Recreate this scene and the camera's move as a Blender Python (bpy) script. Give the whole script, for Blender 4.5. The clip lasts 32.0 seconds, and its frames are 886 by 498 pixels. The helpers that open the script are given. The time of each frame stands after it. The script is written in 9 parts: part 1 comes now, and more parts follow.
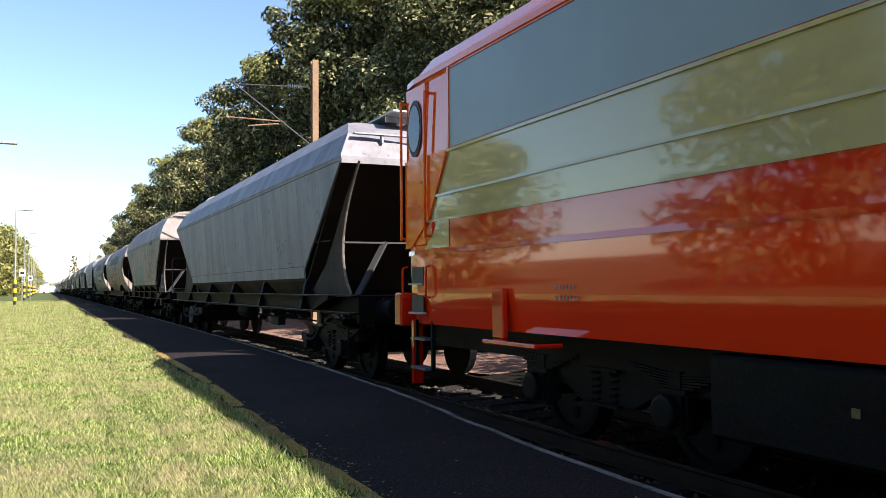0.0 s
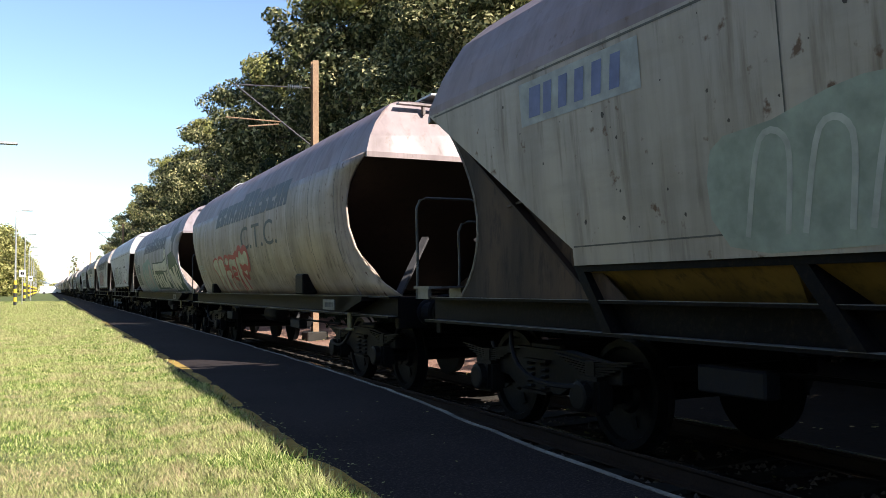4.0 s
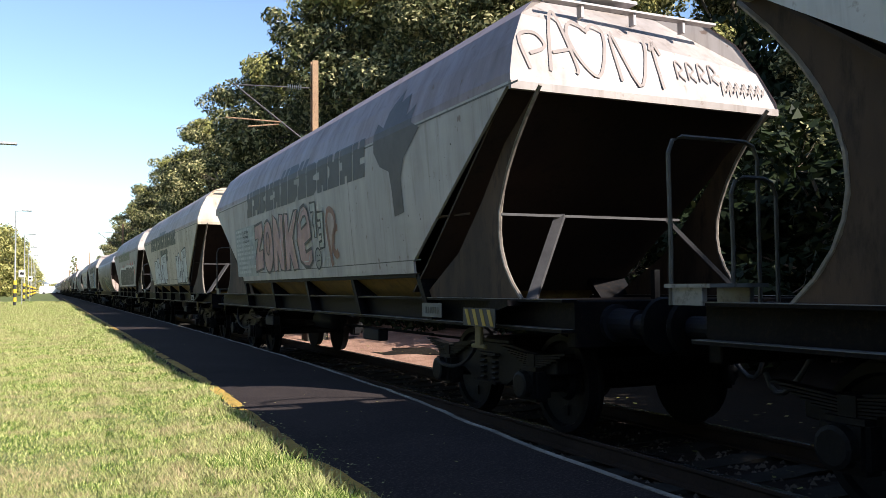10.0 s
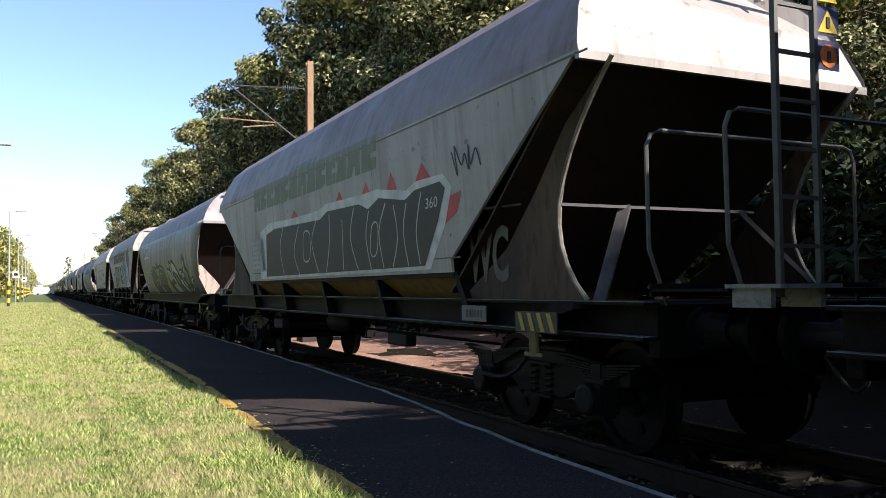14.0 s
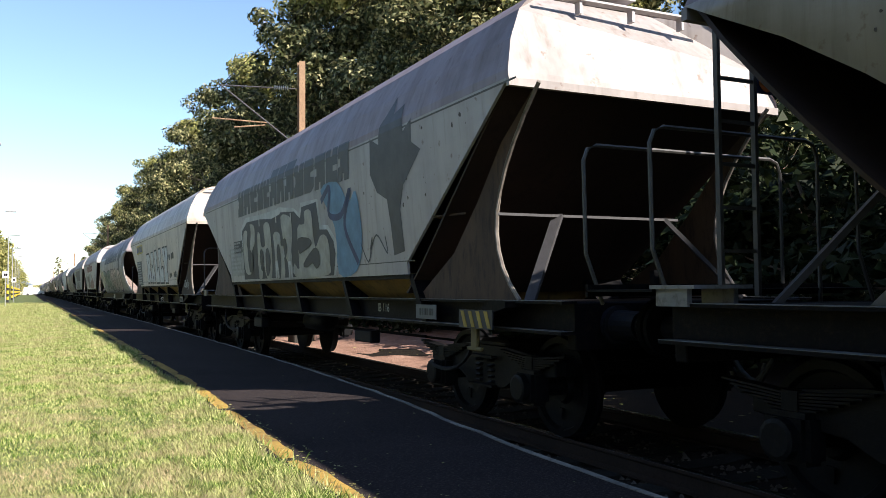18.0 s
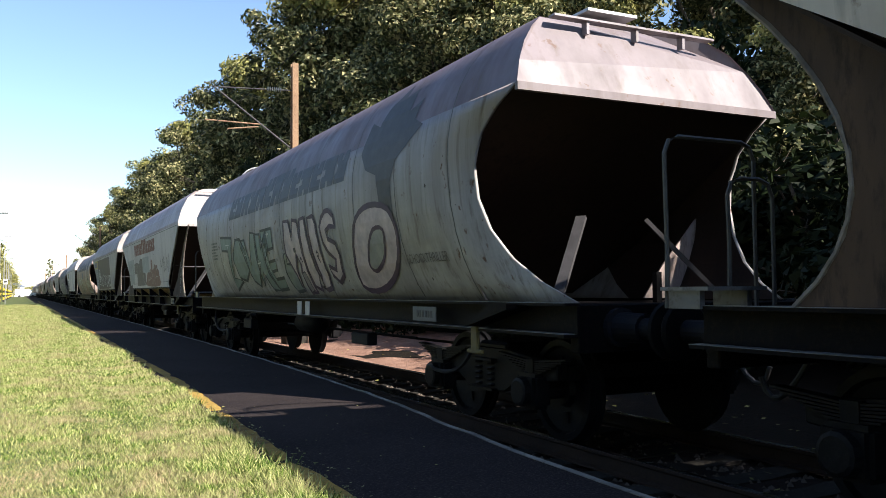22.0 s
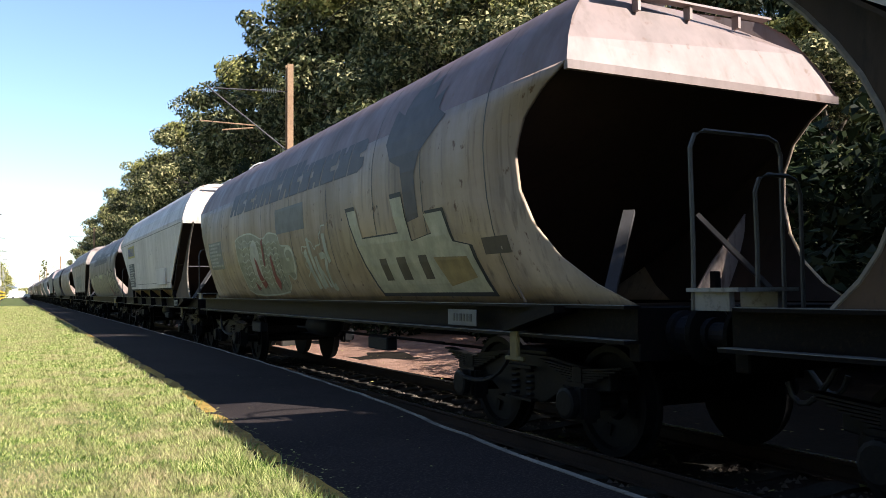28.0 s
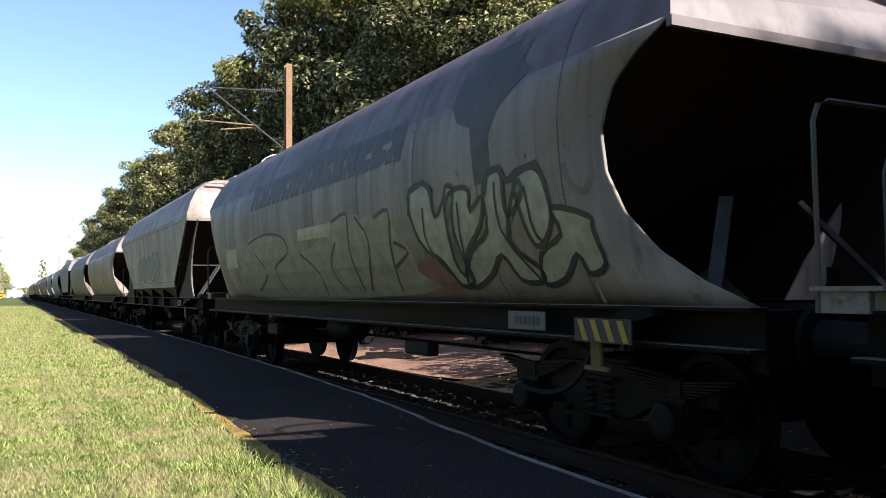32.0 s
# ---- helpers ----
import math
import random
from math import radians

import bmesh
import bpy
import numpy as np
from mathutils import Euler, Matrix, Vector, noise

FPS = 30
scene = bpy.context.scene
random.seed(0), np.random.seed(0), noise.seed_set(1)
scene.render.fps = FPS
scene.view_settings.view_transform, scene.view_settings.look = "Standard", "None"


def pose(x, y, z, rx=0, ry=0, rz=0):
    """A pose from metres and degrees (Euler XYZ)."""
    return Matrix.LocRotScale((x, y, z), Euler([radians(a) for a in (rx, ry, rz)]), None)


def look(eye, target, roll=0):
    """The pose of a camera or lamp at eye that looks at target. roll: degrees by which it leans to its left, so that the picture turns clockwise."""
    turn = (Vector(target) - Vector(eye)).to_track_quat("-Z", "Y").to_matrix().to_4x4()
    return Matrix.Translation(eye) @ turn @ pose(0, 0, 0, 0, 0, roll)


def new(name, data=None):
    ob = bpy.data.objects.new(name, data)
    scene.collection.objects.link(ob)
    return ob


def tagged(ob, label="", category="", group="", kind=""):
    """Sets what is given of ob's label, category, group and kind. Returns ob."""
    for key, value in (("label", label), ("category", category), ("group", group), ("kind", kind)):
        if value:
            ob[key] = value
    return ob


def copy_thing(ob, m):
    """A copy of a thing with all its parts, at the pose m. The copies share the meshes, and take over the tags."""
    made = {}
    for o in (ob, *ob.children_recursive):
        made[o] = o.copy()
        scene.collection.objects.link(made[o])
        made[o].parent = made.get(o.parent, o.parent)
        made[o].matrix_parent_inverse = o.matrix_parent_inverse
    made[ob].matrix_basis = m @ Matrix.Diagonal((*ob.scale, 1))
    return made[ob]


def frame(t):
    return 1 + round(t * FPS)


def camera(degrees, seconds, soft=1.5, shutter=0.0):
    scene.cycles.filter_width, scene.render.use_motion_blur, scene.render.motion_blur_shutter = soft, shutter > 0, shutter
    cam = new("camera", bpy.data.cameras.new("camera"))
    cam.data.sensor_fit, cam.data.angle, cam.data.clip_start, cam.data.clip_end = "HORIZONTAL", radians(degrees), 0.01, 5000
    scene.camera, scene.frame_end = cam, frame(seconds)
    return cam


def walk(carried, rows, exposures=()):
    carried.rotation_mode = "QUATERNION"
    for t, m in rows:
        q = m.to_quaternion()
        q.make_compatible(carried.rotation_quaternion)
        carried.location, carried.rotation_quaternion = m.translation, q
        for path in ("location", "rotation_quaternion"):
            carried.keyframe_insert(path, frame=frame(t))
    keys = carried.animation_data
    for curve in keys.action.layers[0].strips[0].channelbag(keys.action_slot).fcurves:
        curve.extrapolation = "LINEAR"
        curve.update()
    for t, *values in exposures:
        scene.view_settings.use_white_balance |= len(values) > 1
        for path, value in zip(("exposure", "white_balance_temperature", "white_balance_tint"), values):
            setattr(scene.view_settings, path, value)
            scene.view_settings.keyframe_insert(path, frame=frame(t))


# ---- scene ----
cam = camera(55.19, 32.0, soft=0.6)
EYE = (0.0, 0.0, 1.37)
VIEW = [(0, -25.10, 2.54), (2, -25.09, 2.555), (4, -25.09, 2.57), (6, -25.12, 2.575), (8, -25.11, 2.575), (10, -25.11, 2.58), (12, -25.07, 2.61), (12.9, -25.06, 2.63),
        (13.4, -25.36, 2.64), (14.4, -25.45, 2.64), (16, -25.64, 2.68), (17, -25.84, 2.67), (18, -25.99, 2.66), (19, -26.13, 2.69), (20, -26.25, 2.73), (21, -26.34, 2.75),
        (22, -26.44, 2.78), (23, -26.51, 2.79), (24, -26.57, 2.82), (24.7, -26.58, 2.87), (25.5, -26.60, 2.87), (27.5, -26.75, 2.86), (29, -26.81, 2.88), (30.5, -26.82, 2.88), (32, -26.86, 2.85)]
walk(cam, [(t, pose(*EYE, 90 + pitch, 0.44, yaw)) for t, yaw, pitch in VIEW])

# world, sun, exposure
SUN_EL, SUN_AZ = 37.0, 32.0     # degrees up; degrees from straight behind towards the right
world = bpy.data.worlds.new("sky")
scene.world = world
world.use_nodes = True
wn = world.node_tree
sky = wn.nodes.new("ShaderNodeTexSky")
sky.sky_type, sky.sun_disc = "NISHITA", False
sky.sun_elevation, sky.sun_rotation = radians(SUN_EL), radians(180 - SUN_AZ)
sky.air_density, sky.dust_density, sky.ozone_density = 1.0, 0.3, 2.5
wn.nodes["Background"].inputs[1].default_value = 0.083
wn.links.new(sky.outputs[0], wn.nodes["Background"].inputs[0])
sun_data = bpy.data.lights.new("sun", "SUN")
sun_data.energy, sun_data.angle, sun_data.color = 5.0, radians(0.5), (1.0, 0.945, 0.87)
sun_dir = Vector((math.sin(radians(SUN_AZ)) * math.cos(radians(SUN_EL)), -math.cos(radians(SUN_AZ)) * math.cos(radians(SUN_EL)), math.sin(radians(SUN_EL))))
sun = new("sun", sun_data)
sun.matrix_world = look(sun_dir * 100, (0, 0, 0))
scene.view_settings.exposure = 1.5


# ---- materials ----
def shader(name, rough=0.7, metal=0.0, gloss=0.5):
    m = bpy.data.materials.new(name)
    m.use_nodes = True
    b = m.node_tree.nodes["Principled BSDF"]
    b.inputs["Roughness"].default_value, b.inputs["Metallic"].default_value = rough, metal
    b.inputs["Specular IOR Level"].default_value = gloss
    return m, m.node_tree, b


def node(nt, kind, **kw):
    n = nt.nodes.new("ShaderNode" + kind)
    for k, v in kw.items():
        n.inputs[k.replace("_", " ")].default_value = v
    return n


def coords(nt, scale=(1, 1, 1), jitter=True):
    tc = nt.nodes.new("ShaderNodeTexCoord")
    mp = nt.nodes.new("ShaderNodeMapping")
    mp.inputs["Scale"].default_value = scale
    nt.links.new(tc.outputs["Object"], mp.inputs["Vector"])
    if jitter:
        oi = nt.nodes.new("ShaderNodeObjectInfo")
        mul = nt.nodes.new("ShaderNodeMath")
        mul.operation = "MULTIPLY"
        mul.inputs[1].default_value = 37.0
        nt.links.new(oi.outputs["Random"], mul.inputs[0])
        nt.links.new(mul.outputs[0], mp.inputs["Location"])
    return mp.outputs[0]


def noise_at(nt, vec, scale, detail=6.0, rough=0.6):
    n = node(nt, "TexNoise", Scale=scale, Detail=detail, Roughness=rough)
    nt.links.new(vec, n.inputs["Vector"])
    return n.outputs["Fac"]


def ramp(nt, fac, stops):
    r = nt.nodes.new("ShaderNodeValToRGB")
    el = r.color_ramp.elements
    while len(el) < len(stops):
        el.new(0.5)
    for e, (p, c) in zip(el, stops):
        e.position, e.color = p, (*c, 1) if len(c) == 3 else c
    nt.links.new(fac, r.inputs[0])
    return r.outputs[0]


def blend(nt, fac, a, b, mode="MIX"):
    m = nt.nodes.new("ShaderNodeMix")
    m.data_type, m.blend_type = "RGBA", mode
    for sock, v in ((m.inputs[0], fac), (m.inputs[6], a), (m.inputs[7], b)):
        if isinstance(v, (int, float)):
            sock.default_value = v
        elif isinstance(v, tuple):
            sock.default_value = (*v, 1)
        else:
            nt.links.new(v, sock)
    return m.outputs[2]


def bump(nt, b, h, strength=0.3, dist=0.02):
    n = node(nt, "Bump", Strength=strength, Distance=dist)
    nt.links.new(h, n.inputs["Height"])
    nt.links.new(n.outputs[0], b.inputs["Normal"])


def two_scale(name, a, b_, c, s1=1.2, s2=18.0, rough=0.8, metal=0.0, relief=0.3, dist=0.01, jitter=True, stretch=(1, 1, 1), gloss=0.3):
    """Plain surface: colours a to b in broad patches, flecked with c."""
    m, nt, b = shader(name, rough, metal, gloss)
    v = coords(nt, stretch, jitter)
    n1, n2 = noise_at(nt, v, s1, 5), noise_at(nt, v, s2, 8, 0.7)
    col = blend(nt, ramp(nt, n1, [(0.35, (0, 0, 0)), (0.65, (1, 1, 1))]), a, b_)
    col = blend(nt, ramp(nt, n2, [(0.5, (0, 0, 0)), (0.72, (1, 1, 1))]), col, c)
    nt.links.new(col, b.inputs["Base Color"])
    bump(nt, b, n2, relief, dist)
    return m


def wagon_paint(name, top, low, dirt=0.5, rust=0.25):
    """Old wagon paint: top colour above, low colour below, rain streaks, grime and specks of rust."""
    m, nt, b = shader(name, 0.55)
    top, low = (tuple(c * q for c, q in zip(col, (1.34, 1.26, 1.30))) for col in (top, low))
    v = coords(nt)
    tall = coords(nt, (1, 1, 0.12))
    sep = nt.nodes.new("ShaderNodeSeparateXYZ")
    tc = nt.nodes.new("ShaderNodeTexCoord")
    nt.links.new(tc.outputs["Object"], sep.inputs[0])
    mr = node(nt, "MapRange", From_Min=1.7, From_Max=3.7)
    wob = nt.nodes.new("ShaderNodeMath")
    wob.operation = "MULTIPLY_ADD"
    wob.inputs[1].default_value = 1.2
    nt.links.new(noise_at(nt, v, 0.5, 4), wob.inputs[0])
    nt.links.new(sep.outputs["Z"], wob.inputs[2])
    off = nt.nodes.new("ShaderNodeMath")
    off.operation = "SUBTRACT"
    off.inputs[1].default_value = 0.6
    nt.links.new(wob.outputs[0], off.inputs[0])
    nt.links.new(off.outputs[0], mr.inputs["Value"])
    base = blend(nt, mr.outputs[0], low, top)
    streak = noise_at(nt, tall, 2.6, 8, 0.65)
    grime = tuple(c * 0.42 for c in low)
    col = blend(nt, ramp(nt, streak, [(0.45, (0, 0, 0)), (0.75, (dirt, dirt, dirt))]), base, grime)
    patch = noise_at(nt, v, 0.9, 6, 0.6)
    col = blend(nt, ramp(nt, patch, [(0.4, (0, 0, 0)), (0.7, (0.35, 0.35, 0.35))]), col, tuple(min(1, c * 1.25 + 0.03) for c in top))
    fade = noise_at(nt, coords(nt, (1, 0.35, 1.6)), 1.7, 7, 0.7)
    col = blend(nt, ramp(nt, fade, [(0.48, (0, 0, 0)), (0.66, (0.45 * dirt,) * 3)]), col, tuple(c * 0.55 for c in low))
    drip = noise_at(nt, coords(nt, (1, 1, 0.05)), 9.0, 6, 0.6)
    col = blend(nt, ramp(nt, drip, [(0.54, (0, 0, 0)), (0.72, (0.85 * dirt,) * 3)]), col, (0.09, 0.06, 0.04))
    band = noise_at(nt, coords(nt, (1, 1.3, 0.07)), 0.9, 5, 0.7)
    col = blend(nt, ramp(nt, band, [(0.46, (0, 0, 0)), (0.68, (0.5 * dirt,) * 3)]), col, (0.105, 0.085, 0.075))
    spot = noise_at(nt, v, 7.5, 4, 0.55)
    col = blend(nt, ramp(nt, spot, [(0.66 - 0.04 * rust, (0, 0, 0)), (0.72, (rust * 2.4,) * 3)]), col, (0.10, 0.045, 0.022))
    nt.links.new(col, b.inputs["Base Color"])
    nt.links.new(ramp(nt, streak, [(0.3, (0.42,) * 3), (0.8, (0.8,) * 3)]), b.inputs["Roughness"])
    fine = noise_at(nt, v, 2.2, 3)
    bump(nt, b, fine, 0.22, 0.03)
    return m


def plain(name, col, rough=0.5, metal=0.0, vary=0.25, s=9.0):
    m, nt, b = shader(name, rough, metal)
    v = coords(nt)
    nz = noise_at(nt, v, s, 6)
    c = blend(nt, ramp(nt, nz, [(0.35, (0, 0, 0)), (0.7, (1, 1, 1))]), tuple(x * (1 - vary) for x in col), tuple(min(1, x * (1 + vary)) for x in col))
    nt.links.new(c, b.inputs["Base Color"])
    bump(nt, b, nz, 0.1, 0.005)
    return m


M = dict(
    # asphalt, ballast and sleepers are darkened: the train's shade is in their colours
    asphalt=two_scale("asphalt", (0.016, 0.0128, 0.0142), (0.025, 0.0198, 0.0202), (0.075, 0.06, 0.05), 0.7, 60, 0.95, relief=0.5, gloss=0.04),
    kerb=two_scale("worn_concrete", (0.10, 0.09, 0.08), (0.24, 0.22, 0.19), (0.06, 0.05, 0.04), 2.6, 22, 0.9),
    yellow=two_scale("worn_yellow_paint", (0.20, 0.125, 0.04), (0.36, 0.23, 0.055), (0.06, 0.043, 0.028), 1.4, 14, 0.95, gloss=0.1),
    soil=two_scale("soil_and_turf", (0.045, 0.068, 0.016), (0.085, 0.10, 0.028), (0.13, 0.11, 0.05), 0.9, 9, 0.95, relief=0.8, dist=0.04, jitter=False),
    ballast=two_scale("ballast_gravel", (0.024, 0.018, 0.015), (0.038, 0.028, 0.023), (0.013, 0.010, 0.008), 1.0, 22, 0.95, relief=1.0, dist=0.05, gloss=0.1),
    stone=two_scale("ballast_stone", (0.07, 0.055, 0.045), (0.13, 0.105, 0.085), (0.04, 0.03, 0.025), 9, 40, 0.9),
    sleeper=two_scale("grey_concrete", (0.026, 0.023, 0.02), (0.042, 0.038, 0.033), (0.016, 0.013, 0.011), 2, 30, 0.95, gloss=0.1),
    rail=two_scale("rusty_rail_steel", (0.035, 0.021, 0.014), (0.05, 0.03, 0.02), (0.02, 0.012, 0.009), 3, 40, 0.7, 0.3),
    railtop=plain("polished_rail_steel", (0.5, 0.5, 0.52), 0.25, 1.0, 0.1),
    # frame, bogie and box colours hold the shade under the wagons
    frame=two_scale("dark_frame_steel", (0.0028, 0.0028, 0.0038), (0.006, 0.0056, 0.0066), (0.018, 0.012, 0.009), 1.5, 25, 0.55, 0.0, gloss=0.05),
    bogie=two_scale("grimy_shade_dark_bogie_steel", (0.0036, 0.0038, 0.0048), (0.0068, 0.0068, 0.0078), (0.014, 0.012, 0.011), 2.5, 25, 0.5, 0.0, gloss=0.09),
    tread=plain("worn_wheel_tread", (0.35, 0.34, 0.33), 0.3, 1.0, 0.15),
    # end plates and slope sheets are rusty, and darkened for the shade in there
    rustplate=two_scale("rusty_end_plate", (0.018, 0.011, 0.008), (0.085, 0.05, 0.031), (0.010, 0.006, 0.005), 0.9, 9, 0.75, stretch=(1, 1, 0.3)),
    primer=two_scale("shade_dark_rust_brown_sheet", (0.020, 0.011, 0.008), (0.036, 0.020, 0.014), (0.010, 0.006, 0.005), 1.0, 8, 0.7, stretch=(1, 1, 0.3)),
    chute=two_scale("ochre_hopper_steel", (0.14, 0.085, 0.022), (0.23, 0.14, 0.035), (0.035, 0.025, 0.014), 1.3, 10, 0.6, stretch=(1, 1, 0.3)),
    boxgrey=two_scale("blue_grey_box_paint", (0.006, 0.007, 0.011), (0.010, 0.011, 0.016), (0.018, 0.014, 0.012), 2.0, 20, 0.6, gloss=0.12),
    galv=plain("grey_steel_tube", (0.34, 0.34, 0.34), 0.45, 0.4),
    safety=plain("safety_yellow_paint", (0.62, 0.42, 0.03), 0.5),
    post=plain("rusty_cream_post_paint", (0.15, 0.125, 0.105), 0.6, vary=0.4),
    lining=two_scale("sunlit_pink_plate", (0.22, 0.165, 0.145), (0.34, 0.27, 0.24), (0.09, 0.055, 0.04), 1.3, 9, 0.75, stretch=(1, 1, 0.3)),
    brace=plain("dull_brace_steel", (0.035, 0.032, 0.034), 0.7, 0.0),
    tubing=plain("dull_handrail_steel", (0.06, 0.056, 0.053), 0.6, 0.2),
    # flange steel is pale: the sky's sheen on its edges is in the colour
    flange=two_scale("sky_sheen_flange_steel", (0.07, 0.072, 0.082), (0.16, 0.16, 0.17), (0.025, 0.02, 0.017), 0.9, 14, 0.42, gloss=0.5),
    towhook=plain("dirty_yellow_hook_paint", (0.13, 0.10, 0.035), 0.7),
    black=plain("black_paint", (0.02, 0.02, 0.022), 0.55, vary=0.4),
    white=plain("white_paint", (0.72, 0.72, 0.70), 0.5, vary=0.1),
    bark=two_scale("tree_bark", (0.09, 0.07, 0.05), (0.13, 0.105, 0.08), (0.05, 0.04, 0.03), 2, 14, 0.95, relief=0.9, stretch=(1, 1, 0.25)),
    wood_mast=two_scale("rusty_lattice_steel", (0.20, 0.12, 0.07), (0.27, 0.17, 0.1), (0.11, 0.06, 0.035), 1.5, 20, 0.8),
)


def leaf_mat(name, a, b_, c, straw=None):
    m, nt, b = shader(name, 0.6, gloss=0.12)
    g = nt.nodes.new("ShaderNodeNewGeometry")
    col = ramp(nt, g.outputs["Random Per Island"], [(0.0, a), (0.55, b_), (0.9, c)])
    if straw:
        v = coords(nt, jitter=False)
        dry = ramp(nt, noise_at(nt, v, 2.1, 6, 0.7), [(0.44, (0, 0, 0)), (0.64, (0.9, 0.9, 0.9))])
        col = blend(nt, dry, col, blend(nt, g.outputs["Random Per Island"], straw, (0.16, 0.17, 0.055)))
    nt.links.new(col, b.inputs["Base Color"])
    tr = nt.nodes.new("ShaderNodeBsdfTranslucent")
    nt.links.new(col, tr.inputs[0])
    mx = nt.nodes.new("ShaderNodeMixShader")
    mx.inputs[0].default_value = 0.15
    nt.links.new(b.outputs[0], mx.inputs[1])
    nt.links.new(tr.outputs[0], mx.inputs[2])
    nt.links.new(mx.outputs[0], nt.nodes["Material Output"].inputs[0])
    return m


M["cess"] = two_scale("sunlit_reddish_gravel_earth", (0.22, 0.12, 0.085), (0.34, 0.205, 0.15), (0.08, 0.05, 0.04), 1.2, 20, 0.95, relief=1.0, dist=0.05, gloss=0.1)
M["litter"] = two_scale("shade_dark_leaf_litter", (0.007, 0.0055, 0.004), (0.012, 0.009, 0.006), (0.024, 0.015, 0.008), 1.5, 16, 0.95, relief=0.8, dist=0.03, gloss=0.1)
M["leaf"] = leaf_mat("oak_leaves", (0.02, 0.028, 0.011), (0.075, 0.08, 0.03), (0.36, 0.32, 0.16))
M["leaf_gold"] = leaf_mat("turning_leaves", (0.09, 0.10, 0.03), (0.19, 0.18, 0.055), (0.36, 0.32, 0.12))
# shrub green is near black, the shade below the trees put into it
M["leaf_under"] = leaf_mat("shade_dark_shrub_leaves", (0.006, 0.011, 0.004), (0.012, 0.02, 0.006), (0.022, 0.028, 0.009))
M["blade"] = leaf_mat("grass_blades", (0.012, 0.036, 0.004), (0.14, 0.22, 0.032), (0.58, 0.56, 0.24), straw=(0.58, 0.43, 0.27))


# ---- mesh helpers ----
CACHE = {}


def mesh_of(bm, name, smooth=False):
    me = bpy.data.meshes.new(name)
    bmesh.ops.recalc_face_normals(bm, faces=bm.faces[:])
    if smooth:
        for f in bm.faces:
            f.smooth = True
    bm.to_mesh(me)
    bm.free()
    return me


def part(name, src, mat, parent=None, label="", at=None, smooth=False):
    """Links a bmesh, a mesh, or (key, maker) kept for repeats, as one object."""
    if isinstance(src, tuple):
        key, maker = src
        if key not in CACHE:
            CACHE[key] = mesh_of(maker(), name, smooth)
        me = CACHE[key]
    else:
        me = mesh_of(src, name, smooth) if isinstance(src, bmesh.types.BMesh) else src
    if not me.materials:
        me.materials.append(mat)
    ob = new(name, me)
    if me.materials[0] is not mat:
        ob.material_slots[0].link = "OBJECT"
        ob.material_slots[0].material = mat
    if at is not None:
        ob.matrix_basis = at if isinstance(at, Matrix) else Matrix.Translation(at)
    if parent is not None:
        ob.parent = parent
    if label:
        ob["label"] = label
    return ob


def thing(name, label, category, group="", at=None, kind=""):
    ob = tagged(new(name), label, category, group, kind)
    ob.empty_display_size = 0.3
    if at is not None:
        ob.matrix_basis = at if isinstance(at, Matrix) else Matrix.Translation(at)
    return ob


def box(bm, x0, x1, y0, y1, z0, z1, m=None):
    vs = [bm.verts.new((x, y, z)) for x in (x0, x1) for y in (y0, y1) for z in (z0, z1)]
    if m is not None:
        for v in vs:
            v.co = m @ v.co
    for q in ((0, 1, 3, 2), (4, 6, 7, 5), (0, 4, 5, 1), (2, 3, 7, 6), (0, 2, 6, 4), (1, 5, 7, 3)):
        bm.faces.new([vs[i] for i in q])
    return vs


def boxes(*lst, bevel=0.0):
    bm = bmesh.new()
    for b in lst:
        box(bm, *b)
    if bevel:
        bmesh.ops.bevel(bm, geom=bm.edges[:], offset=bevel, segments=1, affect="EDGES")
    return bm


def tube(bm, pts, r, n=8, cap=True):
    """A round bar along a line of points."""
    pts = [Vector(p) for p in pts]
    rings = []
    up = None
    for i, p in enumerate(pts):
        d = (pts[min(i + 1, len(pts) - 1)] - pts[max(i - 1, 0)]).normalized()
        if up is None or abs(up.dot(d)) > 0.95:
            up = Vector((0, 0, 1)) if abs(d.z) < 0.9 else Vector((1, 0, 0))
        a = d.cross(up).normalized()
        b = d.cross(a).normalized()
        rr = r[i] if isinstance(r, (list, tuple)) else r
        rings.append([bm.verts.new(p + (a * math.cos(t) + b * math.sin(t)) * rr) for t in (2 * math.pi * k / n for k in range(n))])
    for u, w in zip(rings, rings[1:]):
        for k in range(n):
            bm.faces.new((u[k], u[(k + 1) % n], w[(k + 1) % n], w[k]))
    if cap:
        bm.faces.new(rings[0])
        bm.faces.new(rings[-1])


def tubes(lines, r, n=8):
    bm = bmesh.new()
    for ln in lines:
        tube(bm, ln, r, n)
    return bm


def lathe(bm, axis_pts, n=20, m=None):
    """Rings (y, radius) turned about the y axis."""
    rings = []
    for y, r in axis_pts:
        rings.append([bm.verts.new((r * math.cos(2 * math.pi * k / n), y, r * math.sin(2 * math.pi * k / n))) for k in range(n)])
    for u, w in zip(rings, rings[1:]):
        for k in range(n):
            bm.faces.new((u[k], u[(k + 1) % n], w[(k + 1) % n], w[k]))
    bm.faces.new(rings[0])
    bm.faces.new(rings[-1])
    if m is not None:
        for ring in rings:
            for v in ring:
                v.co = m @ v.co


